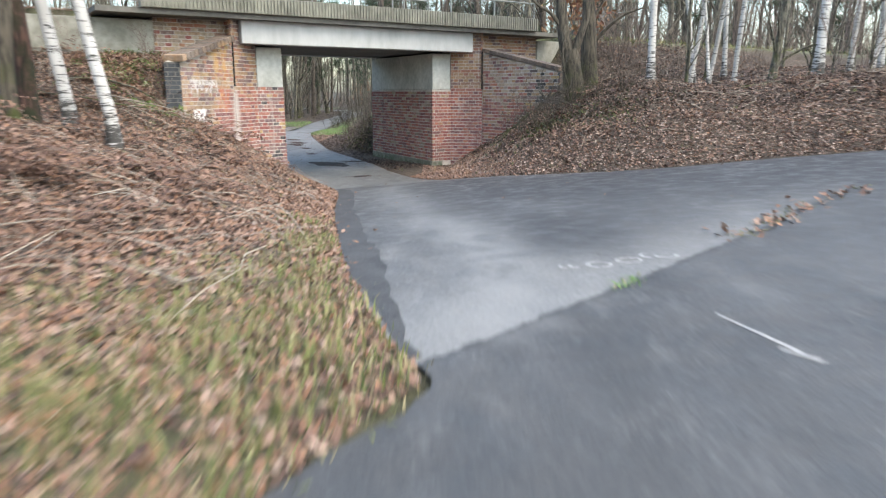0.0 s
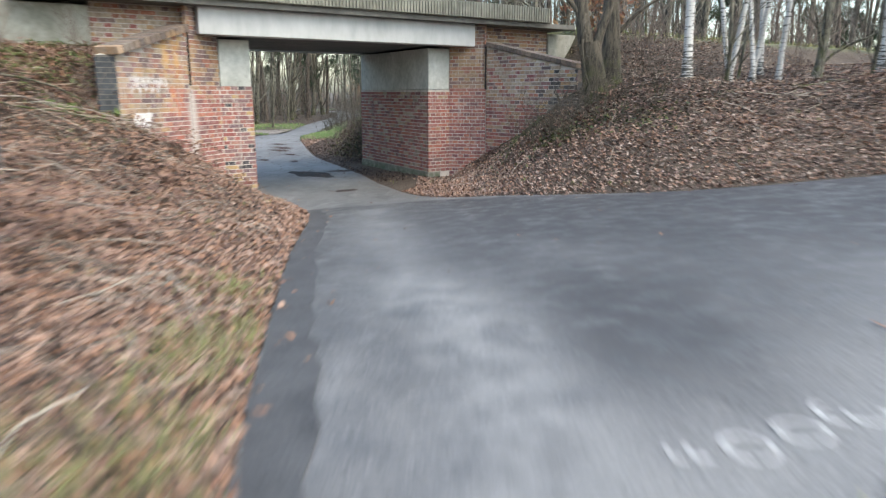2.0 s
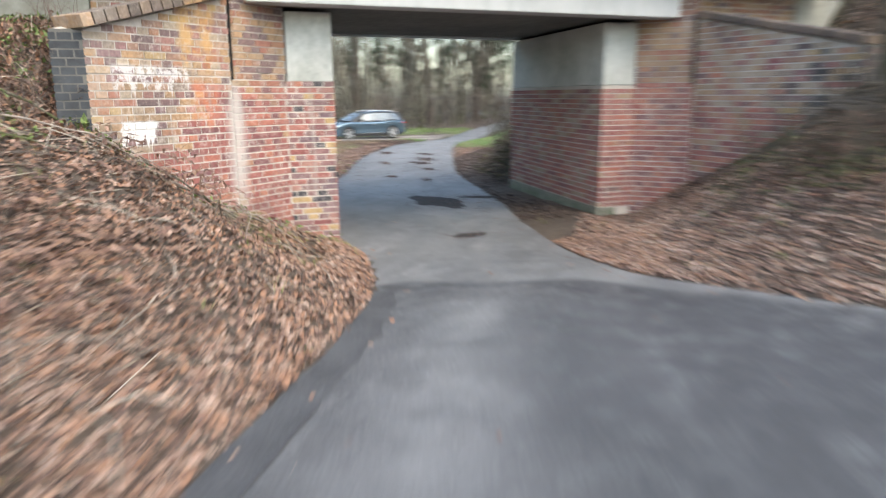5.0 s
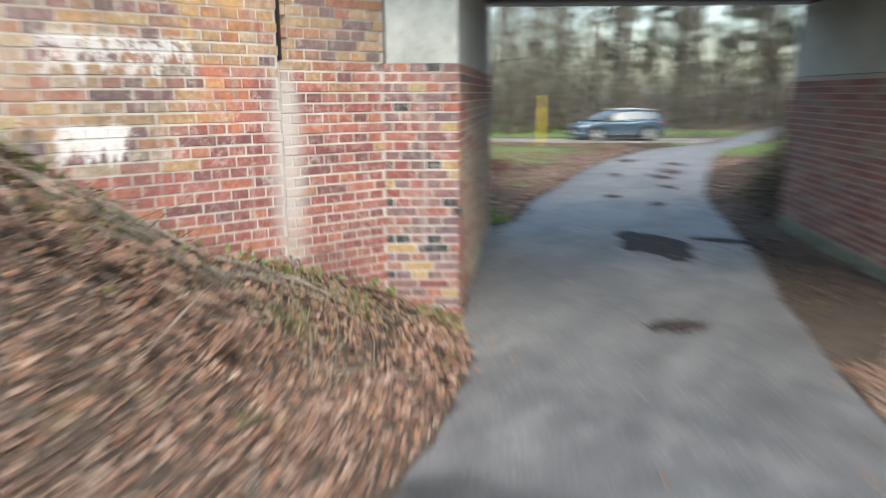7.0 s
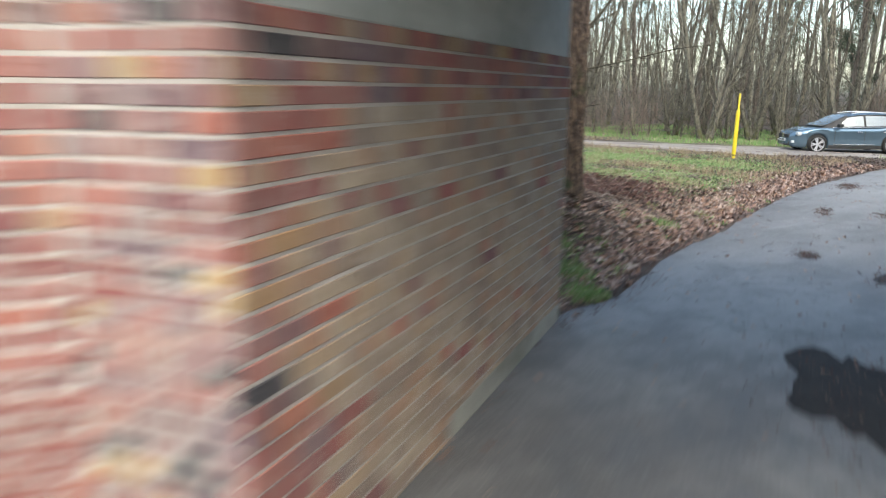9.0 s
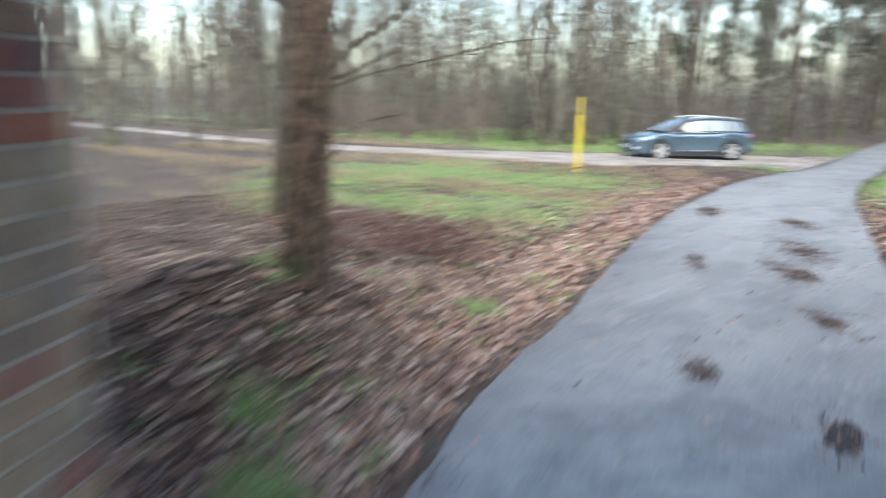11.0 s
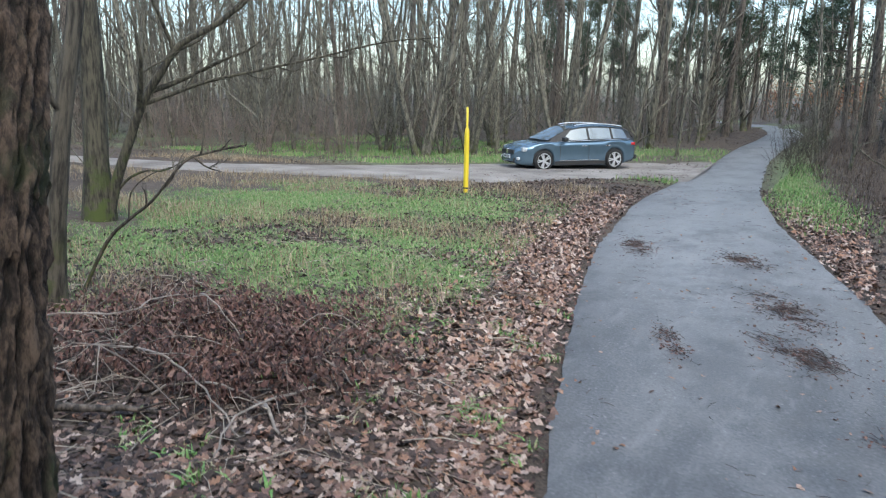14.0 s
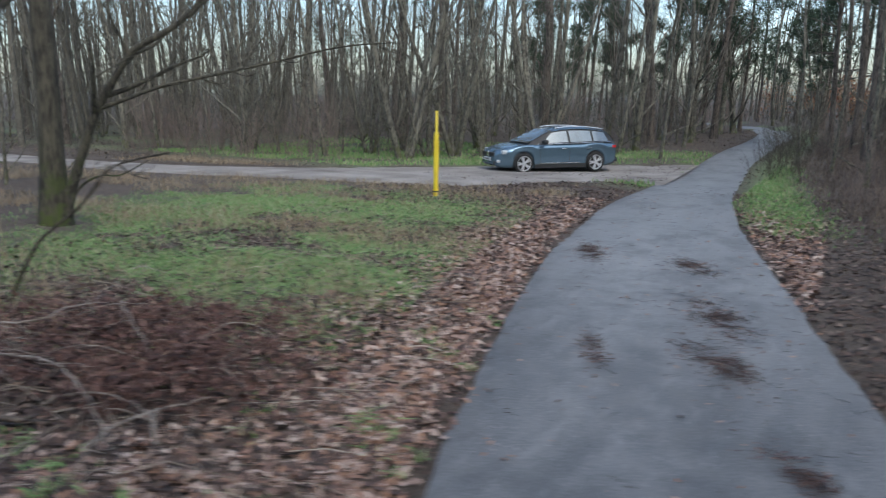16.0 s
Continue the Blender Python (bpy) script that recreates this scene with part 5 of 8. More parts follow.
plant_tree(forked_tree(7, ([(0.05, 0, -0.35), (0.03, 0, 0), (0.0, 0, 0.6), (-0.03, 0, 1.3)], 0.22, 0.17),
                       [([(-0.03, 0, 1.2), (-0.08, 0, 2.4), (-0.05, 0.1, 4.5), (0.1, 0.2, 8.5)], 0.17, 0.03)],
                       [([(0.05, 0, 1.0), (0.42, -0.05, 1.4), (0.76, -0.1, 1.65), (1.2, -0.1, 1.8)], 0.05, 0.014), ([(0.0, 0, 1.5), (0.3, 0.1, 2.0), (0.5, 0.2, 2.8)], 0.04, 0.015)]),
           3.4, 16.85, 0, 1, "dark forked tree standing behind its neighbour on the bank", "trees by the bridge")

BIRCHES = [birch_tree(20 + i, 11 + i, 0.085 + 0.01 * i, (0.1 * (i - 1.5), 0.05)) for i in range(4)]
spots = ((-4.16, 9.0, 0, 0.95), (-4.85, 9.3, 1, 0.9), (4.45, 15.4, 2, 0.8), (5.75, 16.8, 1, 0.62), (6.25, 17.0, 3, 0.5), (7.1, 17.6, 2, 0.62), (8.1, 15.6, 3, 0.95), (8.9, 15.8, 1, 0.7),
         (9.6, 16.3, 0, 0.85), (10.3, 17.0, 2, 0.8), (6.7, 19.2, 0, 0.7), (11.5, 15.0, 3, 0.9), (12.7, 17.4, 1, 0.9), (8.0, 20.5, 2, 0.7), (13.8, 13.6, 0, 0.9), (5.9, 16.0, 0, 0.5))
for i, (x, y, k, s) in enumerate(spots):
    plant_tree(BIRCHES[k], x, y, 67 * i, s, "white-barked birch on the leaf-covered bank", "birches on the bank", "birch")
plant_tree(bare_tree(8, 10, 0.13, 0.35, 8, 2, 3, 0.04, BARK_RED), -5.4, 9.3, 0, 1, "brown-barked tree among the birches", "trees on the bank")
plant_tree(bare_tree(9, 10, 0.1, 0.35, 8, 2, 3, 0.04, BARK), -5.3, 8.7, 50, 1, "slim grey tree among the birches", "trees on the bank")

# the woods
rw = np.random.RandomState(11)
KINDS = [bare_tree(30, 15, 0.13, 0.18, 15, 3.2, 3, 0.08, BARK_WOOD), bare_tree(31, 17, 0.17, 0.2, 15, 3.6, 3, 0.12, BARK_WOOD), bare_tree(32, 13, 0.1, 0.12, 15, 2.8, 3, 0.16, BARK_WOOD), bare_tree(33, 14, 0.09, 0.15, 8, 2.6, 3, 0.12, BARK_WOOD, 3),
         bare_tree(34, 18, 0.22, 0.4, 14, 3.6, 3, 0.03, BARK_PINE), bare_tree(35, 10, 0.07, 0.12, 14, 2.0, 3, 0.08, BARK_WOOD)]
THIN = [bare_tree(60, 15, 0.16, 0.25, 13, 3.4, 2, 0.05, BARK_WOOD, 1, 0, 6), bare_tree(61, 17, 0.2, 0.3, 14, 3.8, 2, 0.07, BARK_WOOD, 1, 0, 6), bare_tree(62, 13, 0.12, 0.2, 12, 3.0, 2, 0.1, BARK_WOOD, 1, 0, 6), bare_tree(63, 17, 0.2, 0.4, 12, 3.6, 2, 0.03, BARK_PINE, 1, 0, 6)]
PINES = [pine_tree(40, 16, 0.17), pine_tree(41, 18, 0.2, 0.5), pine_tree(42, 11, 0.12, 0.25), pine_tree(43, 12, 0.14, 0.22, 3.6)]
placed = []


def far_from_lane(x, y, gap):
    p = np.array([x]), np.array([y])
    if inside(*p, ROAD_OUTLINE)[0] or inside(*p, TRACK_OUTLINE)[0]:
        return False
    d = min(line_distance(*p, LEFT_EDGE)[0], line_distance(*p, RIGHT_EDGE)[0], line_distance(*p, TRACK_OUTLINE)[0])
    return d > gap and all((x - a) ** 2 + (y - b) ** 2 > 1.1 for a, b in placed)


def wood(count, x0, x1, y0, y1, kinds, label, gap=1.6, group="bare trees in the wood", size=(0.8, 1.15), name="tree", ok=None):
    made = 0
    for _ in range(count * 8):
        if made == count:
            break
        x, y = rw.uniform(x0, x1), rw.uniform(y0, y1)
        if far_from_lane(x, y, gap) and (ok is None or ok(x, y)):
            placed.append((x, y))
            plant_tree(kinds[rw.randint(len(kinds))], x, y, rw.uniform(0, 360), rw.uniform(*size), label, group, name)
            made += 1


for x, y, k, s in ((-26.4, 42, 2, 1.0), (-26, 43.8, 5, 1.2), (-24.5, 44.1, 2, 0.9), (-23.2, 43.5, 2, 1.0), (-22, 47.5, 1, 1.0), (-20, 51, 3, 1.2), (-20.6, 60.5, 4, 1.35), (-13.4, 54, 1, 1.1), (-12.2, 60.5, 0, 1.2), (-12.1, 69, 1, 1.1), (-31.5, 40.4, 0, 1.1)):
    placed.append((x, y))
    plant_tree(KINDS[k], x, y, rw.uniform(0, 360), s, "bare grey-brown tree at the edge of the wood", "bare trees in the wood")
GREY, WINTER = "bare grey-brown tree in the winter wood", "trees by the railway"
beyond = lambda gap: (lambda x, y: np.dot(np.array([x, y]) - A, N) > gap)
wood(56, -48, -10, 40, 62, KINDS, GREY, 2.2, ok=lambda x, y: not (-17 < x < -9 and y < 50))
wood(34, -75, -8, 60, 105, THIN, GREY, 2.0)
wood(16, -42, -20, 24, 33.5, KINDS[:3], "bare tree beside the grassy clearing", 2.0)
wood(30, -4, 22, 40, 72, THIN, GREY, 4.2)
wood(24, -5, 30, 64, 105, THIN, GREY, 2.0)
wood(14, -4.5, 14, 50, 84, PINES, "pine with dark green needles", 2.2, "pines in the wood", (0.8, 1.1), "pine")
wood(14, -60, -12, 54, 95, PINES, "pine with dark green needles", 2.2, "pines in the wood", (0.9, 1.1), "pine")
wood(46, 2, 44, 20, 46, THIN + KINDS[:3], "bare tree beyond the railway bank", 2.5, WINTER, ok=beyond(6))
wood(12, 4, 44, 26, 50, PINES, "pine with dark green needles beyond the railway", 2.5, "pines in the wood", (0.7, 1.0), "pine", ok=beyond(9))
wood(16, -26, -12, 15, 24, THIN, "bare tree beyond the railway bank", 2.5, WINTER, ok=beyond(9))
wood(12, 8, 30, 15, 28, [KINDS[5], KINDS[2]], "bare tree on the bank", 4, WINTER, ok=lambda x, y: np.dot(np.array([x, y]) - A, N) < -1)
wood(10, -22, -7, 4, 12, KINDS[:3], "bare tree on the leafy bank", 4, WINTER)


def lane_gap(x, y):
    p = np.array([x]), np.array([y])
    return line_distance(*p, LEFT_EDGE[-30:])[0], line_distance(*p, RIGHT_EDGE[-30:])[0]


def far_wood():
    """The woods all round, too far off to count."""
    r = np.random.RandomState(91)
    out = []
    for _ in range(800):
        a, d = r.uniform(0, 6.283), 78 + 89 * r.uniform(0, 1) ** 1.3
        x, y = -5 + d * math.sin(a), 22 + d * math.cos(a)
        if y > 118 or y < 40 or min(lane_gap(x, y)) > 4:
            h = r.uniform(10, 18)
            p, q = grow(r, (x, y, -1), (r.normal(0, 0.05), r.normal(0, 0.05), 1), h, r.uniform(0.1, 0.22), 5, 0.04, 0.02, 0.2)
            out.append((p, q, 4))
            for _ in range(9):
                j = r.randint(1, 5)
                bp, b2 = grow(r, p[j] + (p[j + 1] - p[j]) * r.uniform(), side_way(r, (0, 0, 1), r.uniform(0.4, 1.0)), r.uniform(1.5, 4), 0.05, 3, 0.15, 0.05, 0.3)
                out.append((bp, b2, 3))
    for k in range(420):
        x, y = (r.uniform(-85, -34), r.uniform(24, 62)) if k < 260 else (r.uniform(0, 34), r.uniform(58, 100))
        if min(lane_gap(x, y)) > 4 and not inside(np.array([x]), np.array([y]), TRACK_OUTLINE)[0]:
            p, q = grow(r, (x, y, -1), (r.normal(0, 0.07), r.normal(0, 0.07), 1), r.uniform(9, 17), r.uniform(0.07, 0.17), 6, 0.05, 0.02, 0.2)
            out.append((p, q, 4))
            for _ in range(13):
                j = r.randint(1, 6)
                out.append((*grow(r, p[j] + (p[j + 1] - p[j]) * r.uniform(), side_way(r, (0, 0, 1), r.uniform(0.4, 1.0)), r.uniform(1.2, 3.5), 0.03, 3, 0.15, 0.05, 0.3), 3))
    for _ in range(1500):
        a, d = r.uniform(0, 6.283), 70 + 90 * r.uniform()
        x, y = -5 + d * math.sin(a), 22 + d * math.cos(a)
        if y > 118 or y < 40 or min(lane_gap(x, y)) > 4:
            bp, b2 = grow(r, (x, y, -1), (r.normal(0, 0.3), r.normal(0, 0.3), 1), r.uniform(2, 5.5), 0.07, 3, 0.1, 0.0, 0.4)
            out.append((bp, b2, 3))
    return tagged(new("far_wood", tubes("far_wood", out, TWIG)), "far bare winter woodland all round", "woodland", kind="stuff")


far_wood()


def fine_twigs():
    """Sprays of fine twigs between the stems of the wood."""
    r = np.random.RandomState(97)
    at = np.array([p for p in placed if p[1] > 38 and p[0] < 8])
    at = at[r.randint(0, len(at), 120000)]
    c = np.column_stack([at + r.normal(0, 1.5, at.shape), r.uniform(0.3, 12.5, len(at))])
    c[:, 2] += ground_height(c[:, 0], c[:, 1])
    ok = lanes(c[:, 0], c[:, 1]) > 2.2
    c = c[ok]
    way = np.column_stack([r.normal(0, 0.55, (len(c), 2)), r.uniform(0.1, 1.0, len(c))])
    way *= (r.uniform(0.5, 1.5, len(c)) / np.linalg.norm(way, axis=1))[:, None]
    side = np.cross(way, r.normal(0, 1, way.shape))
    side *= (r.uniform(0.004, 0.007, len(c)) / np.linalg.norm(side, axis=1))[:, None]
    v = np.stack([c - side, c + side, c + way], 1).reshape(-1, 3)
    return tagged(new("fine_twigs", big_mesh("fine_twigs", v, np.arange(len(v)).reshape(-1, 3), TWIG)), "fine bare grey twigs between the winter trees", "twigs", kind="stuff")


fine_twigs()


def undergrowth():
    """Low dark brush and evergreen sprays on the floor of the wood, too many to count."""
    r = np.random.RandomState(98)
    for nm, count, mat, label, high, wide in (("brush", 90000, TWIG, "low dark brush on the floor of the winter wood", 1.5, 0.012), ("evergreen_brush", 90000, NEEDLES, "dark evergreen undergrowth deep in the wood", 4.2, 0.03)):
        x, y = r.uniform(-75, 26, count), r.uniform(50, 118, count) + (10 if nm == "evergreen_brush" else 0)
        third = count // 3
        x[:third], y[:third] = r.uniform(2, 48, third), r.uniform(18, 56, third)          # beyond the railway, too
        behind = (x - A[0]) * N[0] + (y - A[1]) * N[1] > 6.5
        clump = waves(x, y, 9.0, 55) + 0.6 * waves(x, y, 3.5, 56)
        ok = (lanes(x, y) > 2.0) & (behind | (y > 50)) & ~inside(x, y, TRACK_OUTLINE) & (clump > r.uniform(-0.2, 0.7, count))
        x, y, clump = x[ok], y[ok], clump[ok]
        c = np.column_stack([x, y, ground_height(x, y) + high * r.uniform(0, 1, len(x)) ** 1.5 * np.clip(0.5 + clump, 0.3, 1.3)])
        way = r.normal(0, 1, c.shape) + (0, 0, 0.6)
        way *= (r.uniform(0.2, 0.5, len(c)) / np.linalg.norm(way, axis=1))[:, None]
        side = np.cross(way, r.normal(0, 1, way.shape))
        side *= (wide * r.uniform(0.6, 1.4, len(c)) / np.linalg.norm(side, axis=1))[:, None]
        v = np.stack([c - side, c + side, c + way], 1).reshape(-1, 3)
        tagged(new(nm, big_mesh(nm, v, np.arange(len(v)).reshape(-1, 3), mat)), label, "undergrowth", kind="stuff")


undergrowth()
for x, y, k, sz in ((-13.2, 70, 3, 0.95), (-6.6, 79, 3, 1.1), (-9.2, 93, 3, 1.5), (-13.8, 79, 3, 1.2), (-4.6, 57.5, 1, 0.9), (-5.7, 63, 2, 1.2), (-4.5, 69, 1, 1.0), (-3.6, 59, 2, 1.1), (-5.2, 76, 0, 1.1), (-11.6, 64, 1, 1.0), (-11.4, 73, 2, 1.2), (-16.5, 80, 0, 1.0), (-4.5, 82, 1, 1.0), (-12.6, 95, 2, 1.2)):
    placed.append((x, y))
    plant_tree(PINES[k], x, y, rw.uniform(0, 360), sz, "pine with dark green needles by the lane", "pines in the wood", "pine")
for i, (x, y, k, sz) in enumerate(((-6.4, 51, 5, 0.8), (-6.8, 57, 5, 0.95), (-5.3, 48.5, 5, 0.9), (-6.5, 64, 2, 0.8), (-4.3, 44.5, 2, 0.8), (-6.5, 69, 5, 1.1), (-11.9, 57, 2, 1.0), (-11.5, 50.5, 5, 1.1), (-13.6, 77, 1, 1.1), (-15.6, 84, 0, 1.1))):
    placed.append((x, y))
    plant_tree(KINDS[k], x, y, 77 * i, sz, "dark bare tree leaning over the lane's verge", "bare trees in the wood")
ARCHING = bare_tree(64, 13, 0.24, 0.2, 26, 5.2, 4, 0.1, BARK_WOOD, 1, 0, 8)
for i, (x, y, sz) in enumerate(((-11.4, 70.5, 0.9), (-12.6, 63, 0.85), (-7.0, 78, 0.8))):
    placed.append((x, y))
    plant_tree(ARCHING, x, y, 110 * i + 20, sz, "broad bare oak arching over the lane", "bare trees in the wood")
CLUMP = bare_tree(65, 14, 0.13, 0.22, 8, 2.8, 3, 0.16, BARK_WOOD, 5, 0, 7)
for i, (x, y, sz) in enumerate(((-19.9, 44.2, 1.0), (-18.9, 46.6, 0.95), (-16.2, 49.5, 0.9), (-27.5, 43.5, 0.9))):
    placed.append((x, y))
    plant_tree(CLUMP, x, y, 70 * i, sz, "clump of leaning grey stems from one stool", "bare trees in the wood")
YOUNG = [bare_tree(70 + i, 6.5 + i, 0.045, 0.08, 18, 1.7, 2, 0.08, BARK_WOOD, 1, 0, 5) for i in range(3)]
wood(44, -40, -9.5, 40.5, 62, YOUNG, "slender bare young tree in the wood", 1.8, "young trees in the wood", (0.8, 1.25), "young_tree", ok=lambda x, y: not (-17 < x < -9 and y < 49))
wood(16, -6.8, 2, 42, 70, YOUNG, "slender bare young tree by the lane", 3.4, "young trees in the wood", (0.7, 1.1), "young_tree")
wood(10, -32, -20, 24, 33, YOUNG, "slender bare young tree by the clearing", 2.0, "young trees in the wood", (0.7, 1.1), "young_tree")
wood(14, 4, 20, 15, 30, YOUNG, "slender bare young tree on the bank", 2.5, "young trees in the wood", (0.6, 1.0), "young_tree")
SHRUBS = [shrub_mesh(50 + i, 2.3 + 0.5 * i, 10) for i in range(3)]
DARK_SHRUBS = [shrub_mesh(55 + i, 2.3 + 0.5 * i, 12, BARK) for i in range(3)]


def shrubs(count, x0, x1, y0, y1, gap, label, size=(0.7, 1.2), ok=None):
    made = 0
    for _ in range(count * 8):
        x, y = rw.uniform(x0, x1), rw.uniform(y0, y1)
        if made < count and far_from_lane(x, y, gap) and (ok is None or ok(x, y)):
            z = float(ground_height(np.array([x]), np.array([y]))[0])
            ob = thing("shrub", pose(x, y, z, 0, 0, rw.uniform(0, 360)), label, "shrub", "bare shrubs")
            s = rw.uniform(*size)
            ob.scale = (s, s, s)
            part("crown", SHRUBS[rw.randint(3)], None, ob)
            made += 1


shrubs(26, -33, -20, 39, 47, 0.8, "leafless reddish shrub at the wood's edge", (0.5, 0.95))
shrubs(24, -60, -9, 48, 80, 2.0, "leafless shrub in the winter wood", (0.7, 1.2))
shrubs(44, -6.4, 7, 30, 66, 2.2, "leafless shrub beside the lane", (0.3, 0.8))
shrubs(9, -7.2, -3.5, 52, 76, 0.9, "dense leafless shrub on the lane's verge", (0.35, 0.6))
shrubs(22, -20, -11, 68, 96, 0.9, "dense leafless shrub in the winter wood", (0.8, 1.4))
shrubs(14, -44, -24, 50, 66, 1.5, "leafless shrub between the trees", (0.6, 1.0))
shrubs(24, 4, 24, 14, 30, 2.5, "leafless shrub on the bank", (0.5, 1.3))
shrubs(34, 7, 32, 23, 38, 2.5, "leafless shrub beyond the railway bank", (0.9, 1.7), beyond(5))
for x, y, k, s in ((-5.5, 13.7, 0, 0.38), (-5.9, 14.7, 1, 0.42), (-5.0, 12.6, 2, 0.25), (-6.6, 13.0, 1, 0.4)):
    ob = thing("shrub", pose(x, y, float(ground_height(np.array([x]), np.array([y]))[0]), 0, 0, 50 * k + 90 * x), "low bare bramble above the brick wing wall", "shrub", "bare shrubs")
    ob.scale = (s, s, s)
    part("crown", SHRUBS[k], None, ob)
for x, y, k, s in ((-1.9, 22.9, 0, 0.75), (-1.3, 22.2, 1, 0.7), (-2.3, 23.9, 2, 0.6), (-0.7, 22.9, 2, 0.8)):
    ob = thing("shrub", pose(x, y, float(ground_height(np.array([x]), np.array([y]))[0]), 0, 0, 50 * k + 90 * x), "tangled bare shrub beside the bridge abutment", "shrub", "bare shrubs")
    ob.scale = (s, s, s)
    part("crown", DARK_SHRUBS[k], None, ob)
for x, y, k, s in ((-6.7, 44.3, 0, 0.42), (-6.9, 46.6, 1, 0.4), (-7.2, 49.0, 2, 0.42), (-7.2, 51.8, 0, 0.55), (-6.4, 48.0, 1, 0.48), (-6.2, 45.2, 2, 0.42), (-7.0, 55.0, 1, 0.65), (-6.9, 60.0, 2, 0.7), (-6.9, 53.3, 2, 0.6), (-6.8, 50.3, 1, 0.5), (-6.6, 57.5, 0, 0.7)):
    ob = thing("shrub", pose(x, y, float(ground_height(np.array([x]), np.array([y]))[0]), 0, 0, 50 * k + 90 * x), "dense dark shrub at the lane's bend", "shrub", "bare shrubs")
    ob.scale = (s * 1.3, s * 1.3, s)
    part("crown", DARK_SHRUBS[k], None, ob)
shrubs(14, -22, -7, 5, 20, 4, "leafless shrub on the bank", (0.5, 1.1))


def leafy_shrub(seed):
    """A beech shrub that holds its orange winter leaves."""
    r = np.random.RandomState(seed)
    me = shrub_mesh(seed, 4.5, 8)
    c = r.normal(0, 1, (900, 3)) * (1.0, 1.0, 1.1) + (0, 0, 2.3)
    a, b = r.normal(0, 0.09, (900, 3)), r.normal(0, 0.07, (900, 3))
    v = np.stack([c - a, c + b, c + a, c - b], 1).reshape(-1, 3)
    t = (np.array([(0, 1, 2), (0, 2, 3)])[None] + (np.arange(900) * 4)[:, None, None]).reshape(-1, 3)
    return me, big_mesh("foliage", v, t, BEECH)


BEECH = island("orange_beech_leaves", ((0.3, 0.16, 0.08), (0.25, 0.11, 0.06), (0.36, 0.21, 0.11), (0.2, 0.09, 0.055)))
BEECHES = [leafy_shrub(95), leafy_shrub(96)]
# shrubs added at the lane's end: their orange stands in for low-sun glow
for i in range(5):
    x, y = rw.uniform(-14, -2), rw.uniform(104, 118)
    if lanes(np.array([x]), np.array([y]))[0] > 2.0:
        ob = thing("beech_shrub", pose(x, y, -0.7, 0, 0, 40 * i), "beech shrub with orange winter leaves", "shrub", "beech shrubs")
        for nm, me in zip(("crown", "foliage"), BEECHES[i % 2]):
            part(nm, me, None, ob)
for i, (x, y) in enumerate(((3.9, 20.6),)):
    ob = thing("beech_shrub", pose(x, y, float(ground_height(np.array([x]), np.array([y]))[0]), 0, 0, 70 * i), "beech shrub with orange winter leaves", "shrub", "beech shrubs")
    ob.scale = (0.42, 0.42, 0.5)
    for nm, me in zip(("crown", "foliage"), BEECHES[i % 2]):
        part(nm, me, None, ob)


# ---- leaf litter, grass ----
LEAF_2D = np.array([(0, 0), (0.35, 0.28), (0.55, 0.2), (0.75, 0.32), (1.0, 0.0), (0.7, -0.3), (0.5, -0.2), (0.3, -0.27)])
LEAF_T = np.array([(0, 1, 7), (1, 2, 6), (1, 6, 7), (2, 3, 5), (2, 5, 6), (3, 4, 5)])
SIMPLE_2D = np.array([(0, 0), (0.5, 0.3), (1.0, 0.0), (0.5, -0.28)])
SIMPLE_T = np.array([(0, 1, 3), (1, 2, 3)])
LOBED_2D = np.array([(0, 0), (0.4, 0.33), (0.6, 0.2), (1.0, 0.02), (0.62, -0.33), (0.35, -0.2)])
LOBED_T = np.array([(0, 1, 5), (1, 2, 5), (2, 4, 5), (2, 3, 4)])

OAK_2D = np.array([(0.5, 0.0), (0.0, 0.02), (0.2, 0.14), (0.3, 0.3), (0.44, 0.17), (0.58, 0.36), (0.7, 0.18), (0.86, 0.24), (1.0, 0.0), (0.86, -0.22), (0.7, -0.17), (0.6, -0.36), (0.44, -0.16), (0.28, -0.29), (0.2, -0.12)])
OAK_T = np.array([(0, i + 1, i + 2 if i < 13 else 1) for i in range(14)])


def scatter(count, x0, x1, y0, y1, weight, seed):
    """Random places, kept by weight(x, y) from 0 to 1."""
    r = np.random.RandomState(seed)
    x, y = r.uniform(x0, x1, count), r.uniform(y0, y1, count)
    ok = r.uniform(0, 1, count) < weight(x, y)
    return x[ok], y[ok]


